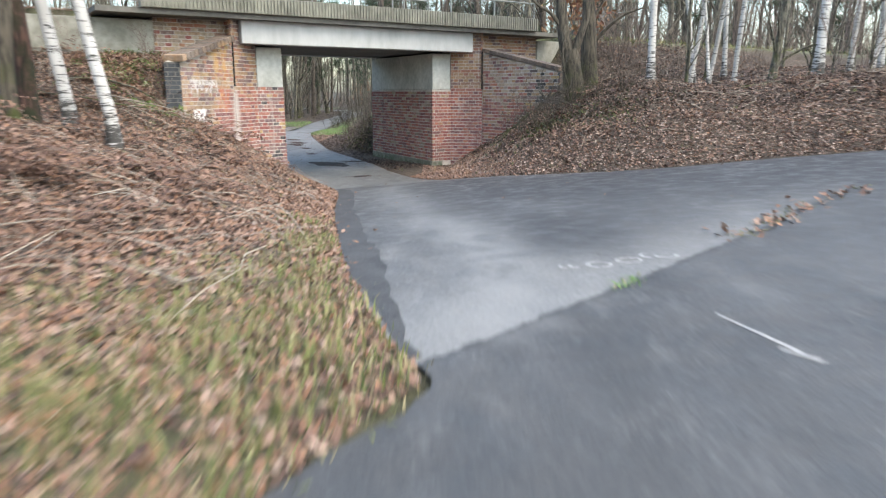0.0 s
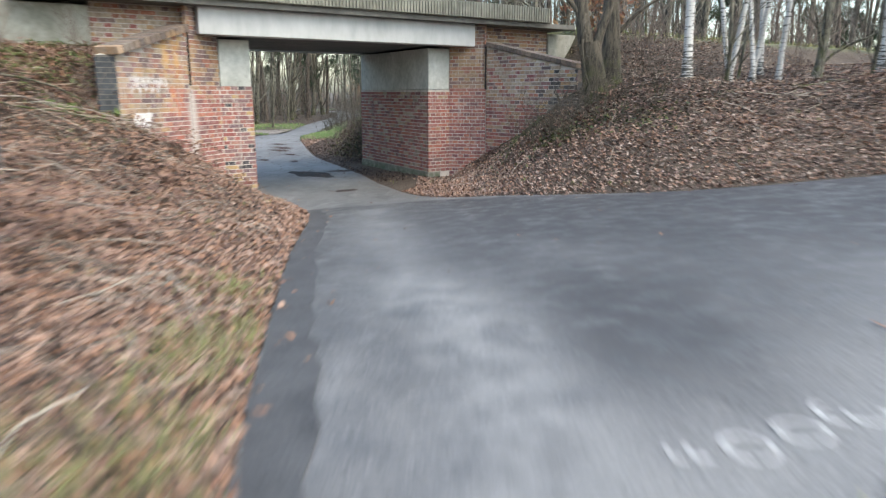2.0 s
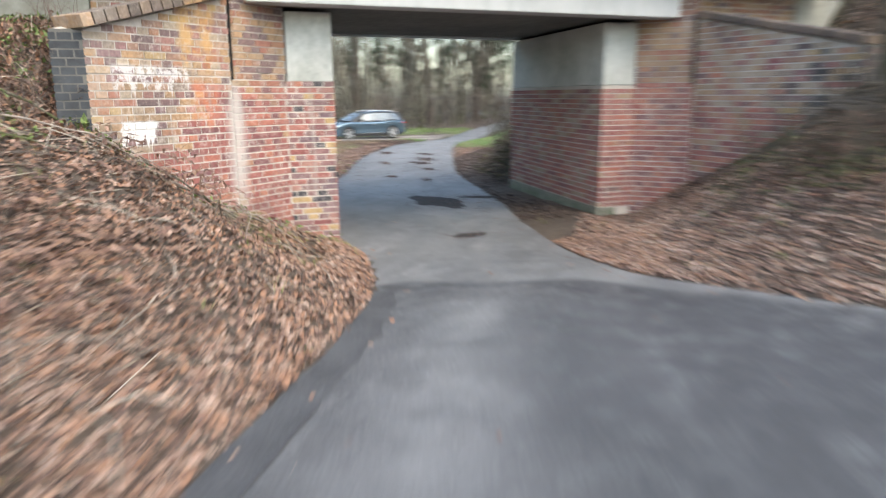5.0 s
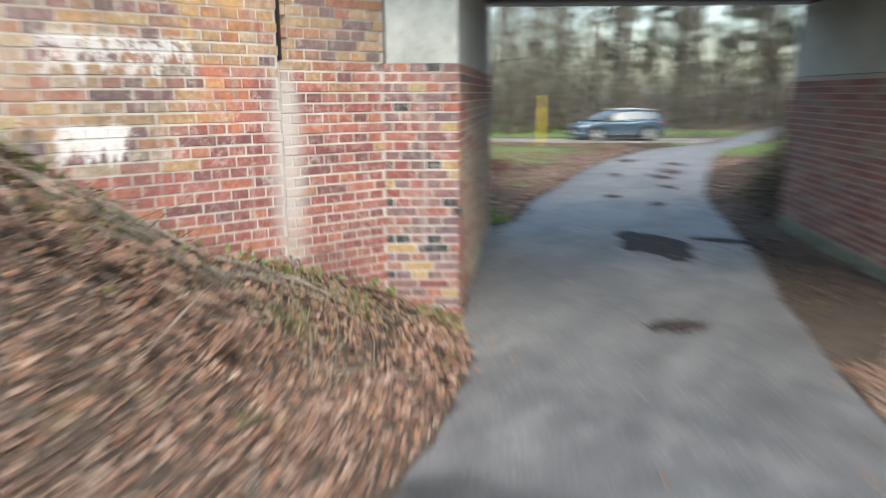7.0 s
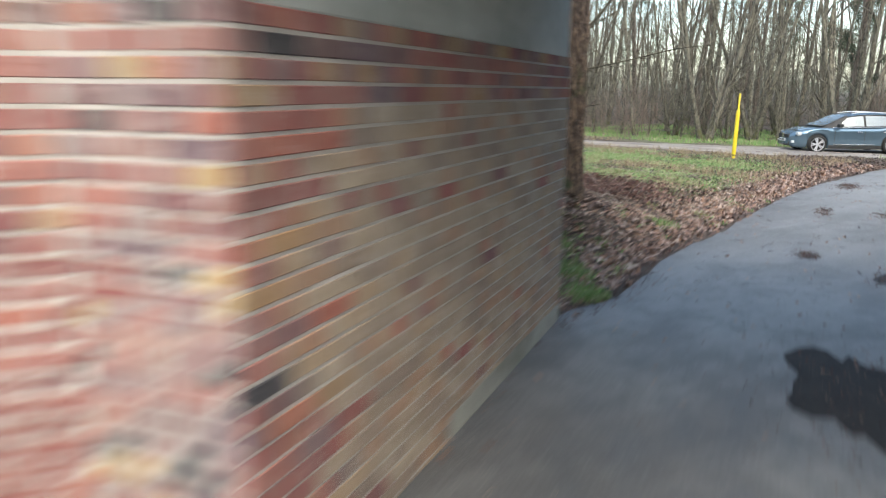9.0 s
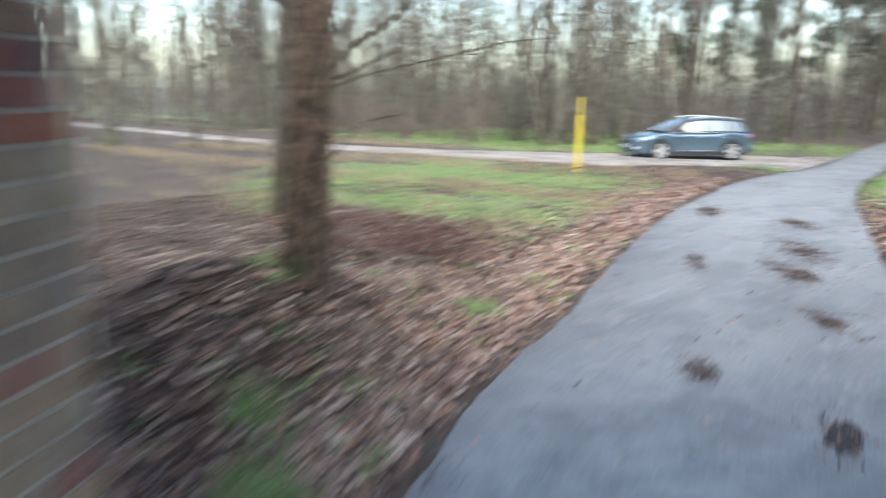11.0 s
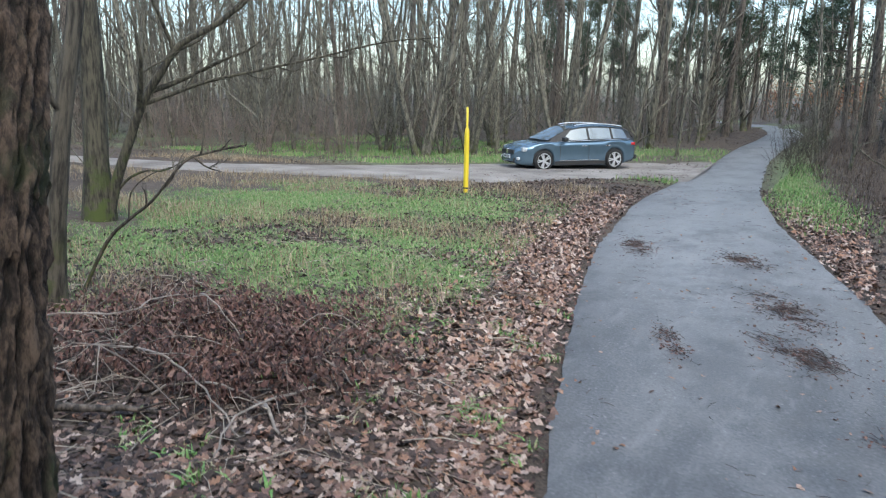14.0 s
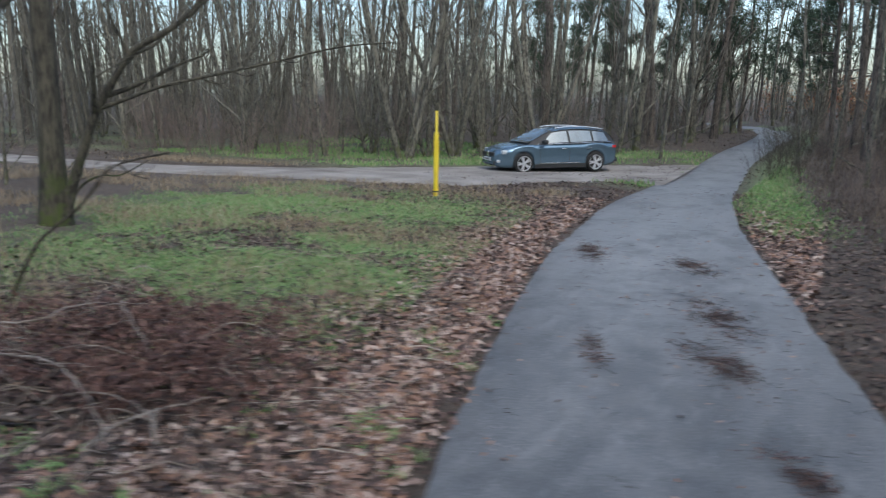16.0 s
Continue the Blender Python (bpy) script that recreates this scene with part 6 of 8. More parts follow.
def leaves(name, x, y, mat, label, size=(0.04, 0.09), lift=0.01, shape=(LEAF_2D, LEAF_T), seed=1, tilt=0.38, height=None):
    r = np.random.RandomState(seed)
    k = len(x)
    z = (ground_height(x, y) if height is None else height(x, y)) + lift * r.uniform(0.2, 2.2, k)
    turn, s = r.uniform(0, 6.28, k), r.uniform(*size, k)
    tx, ty, curl = r.normal(0, tilt, k), r.normal(0, tilt, k), r.normal(0.2, 0.38, k)
    flat, tri = shape
    u, v = flat[:, 0][None, :] - 0.5, flat[:, 1][None, :]
    lx, ly = u * s[:, None], v * s[:, None] * 0.95
    lz = curl[:, None] * (u ** 2 * 2 - 0.15) * s[:, None] + 0.5 * curl[::-1][:, None] * np.abs(v) * s[:, None] + lx * tx[:, None] + ly * ty[:, None]
    c, sn = np.cos(turn)[:, None], np.sin(turn)[:, None]
    vs = np.stack([x[:, None] + lx * c - ly * sn, y[:, None] + lx * sn + ly * c, z[:, None] + np.maximum(lz, -0.01)], -1)
    t = tri[None] + (np.arange(k) * len(flat))[:, None, None]
    return tagged(new(name, big_mesh(name, vs.reshape(-1, 3), t.reshape(-1, 3), mat)), label, "leaves", kind="stuff")


def blades(name, x, y, mat, label, height=(0.06, 0.16), width=0.006, seed=2, lean=0.5, tufts=1):
    r = np.random.RandomState(seed)
    x, y = np.repeat(x, tufts), np.repeat(y, tufts)
    k = len(x)
    x, y = x + r.normal(0, 0.025, k) * (tufts > 1), y + r.normal(0, 0.025, k) * (tufts > 1)
    z = ground_height(x, y) - 0.005
    h, a, l = r.uniform(*height, k), r.uniform(0, 6.28, k), np.abs(r.normal(0, lean, k))
    dx, dy = np.cos(a), np.sin(a)
    w = width * r.uniform(0.7, 1.5, k)
    base = np.stack([x, y, z], -1)
    side = np.stack([-dy * w, dx * w, 0 * w], -1)
    mid = base + np.stack([dx * l * h * 0.3, dy * l * h * 0.3, h * 0.6], -1)
    tip = base + np.stack([dx * l * h, dy * l * h, h * (1 - 0.3 * np.minimum(l, 1))], -1)
    vs = np.stack([base - side, base + side, mid - side * 0.7, mid + side * 0.7, tip], 1).reshape(-1, 3)
    t = (np.array([(0, 1, 3), (0, 3, 2), (2, 3, 4)])[None] + (np.arange(k) * 5)[:, None, None]).reshape(-1, 3)
    return tagged(new(name, big_mesh(name, vs, t, mat)), label, "grass", kind="stuff")


def off_road(x, y):
    return ~inside(x, y, ROAD_OUTLINE)


def off_walls(x, y):
    w = (x - A[0]) * N[0] + (y - A[1]) * N[1]
    s = (x - A[0]) * E[0] + (y - A[1]) * E[1]
    return ~((w > -0.08) & (w < DEPTH + 0.2) & (((s < 0.0) & (s > -2.7)) | ((s > SPAN) & (s < SPAN + 2.9))))


x, y = scatter(190000, -8.5, 0.5, 0, 16.5, lambda x, y: off_road(x, y) * off_walls(x, y) * (1 - 0.25 * np.clip(verge_grass(x, y) * 1.6, 0, 1)) * np.clip(1.15 - lanes(x, y) / 9, 0.2, 1), 1)
leaves("leaf_litter", x, y, OAK_LEAVES, "thick brown oak-leaf litter on the bank", (0.03, 0.075), shape=(SIMPLE_2D, SIMPLE_T))
x, y = scatter(250000, -0.5, 15, 10.5, 25, lambda x, y: off_road(x, y) * off_walls(x, y) * ((x - A[0]) * N[0] + (y - A[1]) * N[1] < 0.4) * np.clip(1.15 - lanes(x, y) / 14, 0.3, 1) * (1 - 0.8 * crest_grass(x, y)), 2)
low = np.arange(len(x)) % 2 < np.where(line_distance(x, y, RIGHT_EDGE) < 1.9, 2, 1)
leaves("leaf_litter", x[low], y[low], PALE_LEAVES, "dry brown oak-leaf litter on the wooded bank", (0.03, 0.075), shape=(SIMPLE_2D, SIMPLE_T), seed=4)
leaves("leaf_litter", x[~low], y[~low], DULL_LEAVES, "thick brown oak-leaf litter on the wooded bank", (0.03, 0.075), shape=(SIMPLE_2D, SIMPLE_T), seed=3)
spread = lambda x, y: off_road(x, y) * off_walls(x, y) * (1 - 0.85 * clearing(x, y)) * (1 - 0.6 * step(y, 28, 34))
x, y = scatter(150000, -14, -5, 19, 36, lambda x, y: spread(x, y) * np.clip(1.25 - lanes(x, y) / 1.5, 0, 1) * (0.12 + 0.88 * step(lanes(x, y), 0.05, 0.22)), 4)
close = y < 24.6
leaves("leaf_litter", x[close], y[close], PALE_LEAVES, "pale brown lobed oak leaves along the lane's edge", (0.05, 0.1), shape=(OAK_2D, OAK_T), seed=5, tilt=0.22)
leaves("leaf_litter", x[~close], y[~close], PALE_LEAVES, "pale brown oak-leaf litter along the lane's edge", (0.05, 0.11), shape=(LOBED_2D, LOBED_T), seed=6)
x, y = scatter(90000, -14, -5, 19, 36, lambda x, y: spread(x, y) * step(lanes(x, y), 0.4, 1.3) * np.clip(1.2 - lanes(x, y) / 8, 0.2, 1), 14)
close = y < 23.9
leaves("leaf_litter", x[close], y[close], DULL_LEAVES, "damp dark lobed oak leaves under the trees", (0.045, 0.1), shape=(OAK_2D, OAK_T), seed=15, tilt=0.25)
leaves("leaf_litter", x[~close], y[~close], DULL_LEAVES, "damp dark oak-leaf litter under the trees", shape=(LOBED_2D, LOBED_T), seed=16)
x, y = scatter(70000, -8, 4, 18, 40, lambda x, y: off_road(x, y) * off_walls(x, y) * (line_distance(x, y, RIGHT_EDGE) < line_distance(x, y, LEFT_EDGE)) * np.clip(1.2 - lanes(x, y) / 4, 0.15, 1), 6)
leaves("leaf_litter", x, y, DULL_LEAVES, "brown oak-leaf litter along the lane's edge", shape=(SIMPLE_2D, SIMPLE_T), seed=7)
x, y = scatter(46000, -50, 16, 36, 75, lambda x, y: off_road(x, y) * ~inside(x, y, TRACK_OUTLINE) * (1 - 0.85 * np.clip(wood_edge(x, y) + lane_strip(x, y), 0, 1)), 8)
leaves("leaf_litter", x, y, BRUSH, "dull leaf litter on the wood's floor", (0.07, 0.14), 0.012, (SIMPLE_2D, SIMPLE_T), 9)
x, y = scatter(14000, -15, -8.8, 33, 42, lambda x, y: off_road(x, y) * ~inside(x, y, TRACK_OUTLINE) * np.clip(0.5 + waves(x, y, 1.6, 35), 0.1, 1), 36)
leaves("leaf_litter", x, y, DULL_LEAVES, "damp leaf litter where track and lane meet", (0.05, 0.1), shape=(SIMPLE_2D, SIMPLE_T), seed=37)
x, y = scatter(16000, -17, -8.8, 35, 49, lambda x, y: off_road(x, y) * inside(x, y, TRACK_OUTLINE) * np.clip(0.25 + 0.9 * waves(x, y, 2.6, 65), 0.02, 1) * np.exp(-lanes(x, y) / 2.2), 66)
leaves("leaf_crumbs", x, y, DULL_LEAVES, "dark leaf crumbs trodden into the gravel track's mouth", (0.03, 0.09), 0.012, (SIMPLE_2D, SIMPLE_T), 67, 0.2, lambda a, b: road_height(a, b) + 0.012)
x, y = scatter(26000, -9.5, -5.2, 19.6, 36, lambda x, y: off_road(x, y) * np.exp(-(line_distance(x, y, LEFT_EDGE) / 0.11) ** 2), 38)
leaves("leaf_crumbs", x, y, DARK_LEAVES, "dark crumbled leaf mould along the asphalt's edge", (0.02, 0.05), 0.012, (SIMPLE_2D, SIMPLE_T), 39)
x, y = scatter(20000, -6.8, -4.7, 12.4, 15.6, lambda x, y: off_road(x, y) * np.ones_like(x), 40)
leaves("leaf_litter", x, y, OAK_LEAVES, "brown leaf litter on the steep bank above the wing", (0.04, 0.085), shape=(SIMPLE_2D, SIMPLE_T), seed=41, tilt=0.9)
x, y = scatter(180, -5.0, -2.4, 11.0, 15.2, lambda x, y: off_road(x, y) * off_walls(x, y) * (waves(x, y, 0.8, 42) > 0.25), 42)
blades("grass_tufts", x, y, VERGE_GRASS, "green tufts among the leaves on the bank", (0.03, 0.09), 0.006, 43, 0.7, 4)
# leaves that crept on to the tarmac
x, y = scatter(8500, -9, 6, 3.2, 36, lambda x, y: inside(x, y, ROAD_OUTLINE) * np.exp(-lanes(x, y) / 0.13) * (1 - 0.6 * step(y, 19, 22)), 10)
leaves("strewn_leaves", x, y, OAK_LEAVES, "loose oak leaves strewn on the asphalt edge", seed=11, height=lambda a, b: road_height(a, b), lift=0.006, tilt=0.15)
x, y = scatter(3200, -10, 4, 7, 40, lambda x, y: inside(x, y, ROAD_OUTLINE) * (0.15 + 0.85 * step(y, 15, 20)), 12)
leaves("strewn_leaves", x, y, OAK_LEAVES, "single dry leaves strewn on the asphalt", (0.012, 0.06), 0.005, seed=13, height=lambda a, b: road_height(a, b), tilt=0.12)

x, y = scatter(30000, -4.5, 0.2, 0, 7, lambda x, y: off_road(x, y) * np.clip(verge_grass(x, y) * 1.3, 0, 1), 20)
blades("verge_grass", x, y, VERGE_GRASS, "short green grass on the road verge", (0.05, 0.13))
x, y = scatter(330000, -22, -7.5, 23, 36.5, lambda x, y: off_road(x, y) * ~inside(x, y, TRACK_OUTLINE) * clearing(x, y), 21)
blades("grass", x, y, GRASS, "damp green grass of the clearing", (0.025, 0.07), 0.005, 2, 1.3)
x, y = scatter(80000, -26, -8.5, 24, 38.5, lambda x, y: off_road(x, y) * ~inside(x, y, TRACK_OUTLINE) * (lanes(x, y) > 0.8) * np.clip(0.2 + waves(x, y, 3.0, 31), 0, 1), 22)
blades("dry_grass", x, y, DRY_GRASS, "dry straw-coloured grass beside the gravel track", (0.05, 0.24), 0.004, 2, 1.3)
x, y = scatter(70000, -7, 0, 29, 50, lambda x, y: off_road(x, y) * lane_strip(x, y), 23)
blades("grass", x, y, GRASS, "green grass strip along the lane", (0.05, 0.14), 0.008, 24)
x, y = scatter(60000, -30, -9.5, 40, 55, lambda x, y: off_road(x, y) * ~inside(x, y, TRACK_OUTLINE) * wood_edge(x, y), 25)
blades("grass", x, y, GRASS, "pale green grass at the wood's edge", (0.06, 0.18), 0.012, 26)
x, y = scatter(42000, -8, 8, 26, 66, lambda x, y: off_road(x, y) * (line_distance(x, y, RIGHT_EDGE) < line_distance(x, y, LEFT_EDGE)) * step(lanes(x, y), 1.2, 2.4), 33)
blades("dry_brush", x, y, BRUSH, "dry dark brown brush and grass beside the lane", (0.1, 0.42), 0.006, 34, 1.1)
x, y = scatter(1500, -9.5, -5.5, 20, 27, lambda x, y: off_road(x, y) * (waves(x, y, 0.9, 41) > 0.3), 27)
blades("grass_tufts", x, y, GRASS, "low green plants among the leaves", (0.025, 0.08), 0.008, 28, 1.2, 7)
x, y = scatter(1500, -7, 9, 4, 18, lambda x, y: off_road(x, y) * off_walls(x, y) * (waves(x, y, 1.0, 43) > 0.3), 29)
blades("grass_tufts", x, y, VERGE_GRASS, "yellow-green grass tufts among the leaves", (0.03, 0.1), 0.006, 30, 0.9, 4)

x, y = scatter(30000, 3, 17, 17, 33, lambda x, y: off_walls(x, y) * crest_grass(x, y), 44)
blades("grass", x, y, VERGE_GRASS, "yellow-green grass along the railway bank's crest", (0.06, 0.2), 0.012, 45)
rk_ = np.random.RandomState(110)
mossy = np.array([(-4.2, 14.69), (-3.9, 14.98), (-3.71, 14.24), (-4.68, 14.11), (-3.4, 15.6), (-4.5, 13.6), (-4.3, 13.1)])
q = mossy[rk_.randint(0, len(mossy), 1500)] + rk_.normal(0, 0.13, (1500, 2))
q = q[off_road(q[:, 0], q[:, 1]) & off_walls(q[:, 0], q[:, 1])]
blades("grass_tufts", q[:, 0], q[:, 1], VERGE_GRASS, "mossy yellow-green tufts below the brick wall", (0.02, 0.09), 0.007, 111, 0.9)
x, y = scatter(4200, -6.4, -4.6, 11.8, 15.2, lambda x, y: off_road(x, y) * (waves(x, y, 0.7, 49) > 0.0), 49)
leaves("ivy", x, y, MOSS, "small green ivy and moss above the wing wall", (0.03, 0.07), 0.05, seed=50, tilt=0.7, shape=(SIMPLE_2D, SIMPLE_T))
# the bank's foot along the left wall: seedlings and moss among twigs
foot = lambda x, y: np.minimum(line_distance(x, y, np.array([W1 + (W1 - S1), S1])), line_distance(x, y, np.array([S1, P1, A])))
x, y = scatter(2600, -6.0, -3.0, 11.5, 16.2, lambda x, y: off_road(x, y) * off_walls(x, y) * np.exp(-(foot(x, y) / 0.3) ** 2) * (waves(x, y, 0.6, 47) > 0.05), 46)
blades("grass_tufts", x, y, VERGE_GRASS, "green tufts and seedlings along the wall's foot", (0.03, 0.09), 0.007, 48, 0.7)


def strands(name, x, y, mat, label, length, width, height, lift, seed, lie=0.15, category="litter", turn=None):
    """Thin bent straws lying about: needles or twigs."""
    r = np.random.RandomState(seed)
    k = len(x)
    a = r.uniform(0, 6.28, k) if turn is None else r.normal(turn, 0.6, k)
    ln = r.uniform(*length, k)
    z = height(x, y) + lift * r.uniform(0.3, 1.5, k)
    rise = r.normal(0, lie, k) * ln
    dx, dy = np.cos(a), np.sin(a)
    bend = r.normal(0, 0.12, k) * ln
    w = width * r.uniform(0.6, 1.4, k)
    p0 = np.stack([x - dx * ln / 2, y - dy * ln / 2, height(x - dx * ln / 2, y - dy * ln / 2) + lift * 0.6], -1)
    p1 = np.stack([x - dy * bend, y + dx * bend, z + np.abs(rise) * 0.6], -1)
    p2 = np.stack([x + dx * ln / 2, y + dy * ln / 2, height(x + dx * ln / 2, y + dy * ln / 2) + lift * 0.6 + np.maximum(rise, 0)], -1)
    side = np.stack([-dy * w, dx * w, 0 * w], -1)
    up = np.stack([0 * w, 0 * w, w * 1.6], -1)
    vs = np.stack([p0 - side, p0 + side, p0 + up, p1 - side, p1 + side, p1 + up, p2 - side * 0.6, p2 + side * 0.6, p2 + up * 0.6], 1).reshape(-1, 3)
    f = []
    for o in (0, 3):
        for i, j in ((0, 2), (2, 1)):
            f += [(o + i, o + j, o + 3 + j), (o + i, o + 3 + j, o + 3 + i)]
    t = (np.array(f)[None] + (np.arange(k) * 9)[:, None, None]).reshape(-1, 3)
    return tagged(new(name, big_mesh(name, vs, t, mat)), label, category, kind="stuff")


STICK = island("fallen_twigs", ((0.14, 0.11, 0.085), (0.3, 0.26, 0.21), (0.08, 0.062, 0.05), (0.2, 0.16, 0.125), (0.4, 0.36, 0.3)))
NEEDLE_LITTER = island("brown_pine_needles", ((0.075, 0.05, 0.042), (0.05, 0.036, 0.032), (0.11, 0.07, 0.055), (0.038, 0.03, 0.028)))
x, y = scatter(1700, -8.5, -0.6, 3, 16, lambda x, y: off_road(x, y) * off_walls(x, y) * step(lanes(x, y), 0.1, 0.8), 50)
strands("fallen_twigs", x, y, STICK, "thin fallen twigs on the leafy bank", (0.15, 0.8), 0.004, ground_height, 0.025, 51, 0.2)
x, y = scatter(900, 0, 14, 10, 21, lambda x, y: off_road(x, y) * off_walls(x, y) * step(lanes(x, y), 0.1, 0.8), 52)
strands("fallen_twigs", x, y, STICK, "thin fallen twigs on the wooded bank", (0.15, 0.7), 0.004, ground_height, 0.03, 53, 0.15)
x, y = scatter(1200, -12, -5.5, 20, 28, lambda x, y: off_road(x, y) * (lanes(x, y) > 0.4) * off_walls(x, y) * (1 - 0.8 * clearing(x, y)), 54)
strands("fallen_twigs", x, y, STICK, "thin fallen twigs among damp leaves", (0.1, 0.6), 0.003, ground_height, 0.03, 55, 0.15)
x, y = scatter(9000, -10, -1, 20, 42, lambda x, y: inside(x, y, ROAD_OUTLINE) * np.clip(0.12 + 0.35 * waves(x, y, 1.4, 57) + 0.3 * np.exp(-line_distance(x, y, RIGHT_EDGE) / 0.4), 0, 1), 56)
strands("needle_litter", x, y, NEEDLE_LITTER, "brown pine needles and bits strewn on the asphalt", (0.03, 0.13), 0.0014, road_height, 0.004, 58, 0.02)


def bracken(count, x0, x1, y0, y1, weight, seed, label, fine=1.0, mat=None):
    """Dead bracken: arched red-brown fronds with drooping leaflets."""
    r = np.random.RandomState(seed)
    cx, cy = scatter(count, x0, x1, y0, y1, weight, seed)
    vs, ts, base = [], [], 0
    for x, y in zip(cx, cy):
        z = float(ground_height(np.array([x]), np.array([y]))[0])
        for _ in range(r.randint(3, 6)):
            a, ln, up = r.uniform(0, 6.28), r.uniform(0.3, 0.65), r.uniform(0.05, 0.5)
            n = int(9 / fine)
            for i in range(n):
                f = (i + 0.5) / n
                px, py = x + math.cos(a) * ln * f, y + math.sin(a) * ln * f
                pz = z + 0.02 + up * ln * math.sin(f * 2.6) + 0.03 * r.normal()
                for sgn in (-1, 1):
                    wide = 0.15 * fine * (1 - f * 0.75) * r.uniform(0.6, 1.2)
                    b = a + sgn * r.uniform(0.9, 1.4)
                    tip = (px + math.cos(b) * wide, py + math.sin(b) * wide, pz - r.uniform(0, 0.06))
                    vs += [(px - math.cos(a) * 0.018 * fine, py - math.sin(a) * 0.018 * fine, pz), (px + math.cos(a) * 0.022 * fine, py + math.sin(a) * 0.022 * fine, pz + 0.004), tip]
                    ts.append((base, base + 1, base + 2))
                    base += 3
    return tagged(new("dead_bracken", big_mesh("dead_bracken", vs, ts, mat or BRACKEN)), label, "bracken", kind="stuff")


BRACKEN = island("dead_bracken", ((0.23, 0.135, 0.095), (0.17, 0.095, 0.068), (0.3, 0.19, 0.14), (0.12, 0.07, 0.052), (0.26, 0.15, 0.095)))
bracken(300, -8, -1.0, 4.5, 13.5, lambda x, y: off_road(x, y) * off_walls(x, y) * step(lanes(x, y), 0.5, 1.5) * (waves(x, y, 2.2, 61) > -0.15), 62, "red-brown dead bracken on the leafy bank")
bracken(160, 2, 12, 12, 18, lambda x, y: off_road(x, y) * off_walls(x, y) * step(lanes(x, y), 0.4, 1.2) * (waves(x, y, 2.2, 63) > 0.3), 64, "brown dead bracken on the wooded bank")
bracken(300, -11, -7.4, 23.2, 26.2, lambda x, y: np.clip(1.2 - np.hypot((x + 9.4) / 1.4, (y - 24.3) / 0.9), 0, 1), 66, "dark dead bracken heaped with leaves", 0.5, DARK_LEAVES)

# low green plants on the mound's flank beside the lane
rt = np.random.RandomState(68)
spots = np.array([(-6.15, 20.3), (-5.6, 20.05), (-6.1, 20.35), (-5.7, 20.0), (-7.1, 23.2), (-6.6, 20.6)])
q = spots[rt.randint(0, len(spots), 1900)] + rt.normal(0, 0.1, (1900, 2))
q = q[off_road(q[:, 0], q[:, 1])]
blades("grass_tufts", q[:, 0], q[:, 1], GRASS, "bright green tufts on the mound beside the lane", (0.03, 0.1), 0.007, 69, 0.7)
x, y = scatter(900, -6.4, -5.0, 19.2, 21.4, lambda x, y: np.exp(-(line_distance(x, y, LEFT_EDGE) / 0.15) ** 2), 75)
leaves("debris_crumbs", x, y, DARK_LEAVES, "dark earth and leaf crumbs washed on to the asphalt", (0.015, 0.06), 0.012, (SIMPLE_2D, SIMPLE_T), 76, 0.2, lambda a, b: np.maximum(road_height(a, b), ground_height(a, b)))

x, y = scatter(1300, -1.2, 0.3, 0.8, 4.2, lambda x, y: np.exp(-(line_distance(x, y, LEFT_EDGE) / 0.07) ** 2), 91)
blades("verge_grass", x, y, VERGE_GRASS, "grass creeping over the asphalt's edge", (0.03, 0.08), 0.006, 92, 0.9)


vt = np.array([(-1.07, 5.61), (-1.36, 6.92), (-1.12, 5.45), (-0.95, 4.55), (-1.06, 6.02)])
q = vt[rk_.randint(0, len(vt), 950)] + rk_.normal(0, 0.14, (950, 2)) * (1.0, 1.8)
q = q[off_road(q[:, 0], q[:, 1])]
blades("verge_grass", q[:, 0], q[:, 1], VERGE_GRASS, "green tufts beside the dark tar strip", (0.03, 0.1), 0.006, 113, 0.8)


# ---- car, marker post ----
CAR_PAINT = plain("blue_grey_metallic_paint", (0.13, 0.2, 0.26), (0.17, 0.245, 0.31), 40, 0.16, 0.65, bump_d=0)
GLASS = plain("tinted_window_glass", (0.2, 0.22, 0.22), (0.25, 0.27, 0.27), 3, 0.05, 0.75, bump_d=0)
BLACK = plain("black_trim", (0.012, 0.012, 0.012), (0.025, 0.025, 0.025), 30, 0.6, bump_d=0)
RUBBER = plain("tyre_rubber", (0.015, 0.015, 0.015), (0.035, 0.034, 0.032), 40, 0.9, bump_d=0.001)
ALLOY = plain("silver_alloy", (0.68, 0.69, 0.7), (0.8, 0.81, 0.82), 12, 0.35, 0.6, bump_d=0)
CHROME = plain("chrome", (0.7, 0.7, 0.7), (0.8, 0.8, 0.8), 10, 0.12, 1.0, bump_d=0)
LAMP = plain("clear_lamp_glass", (0.3, 0.33, 0.34), (0.6, 0.63, 0.64), 14, 0.1, 0.3, bump_d=0)
RED_LAMP = plain("red_lamp_glass", (0.35, 0.015, 0.015), (0.5, 0.03, 0.03), 14, 0.15, bump_d=0)
PLATE = plain("white_plate", (0.62, 0.62, 0.6), (0.7, 0.7, 0.68), 20, 0.5, bump_d=0)


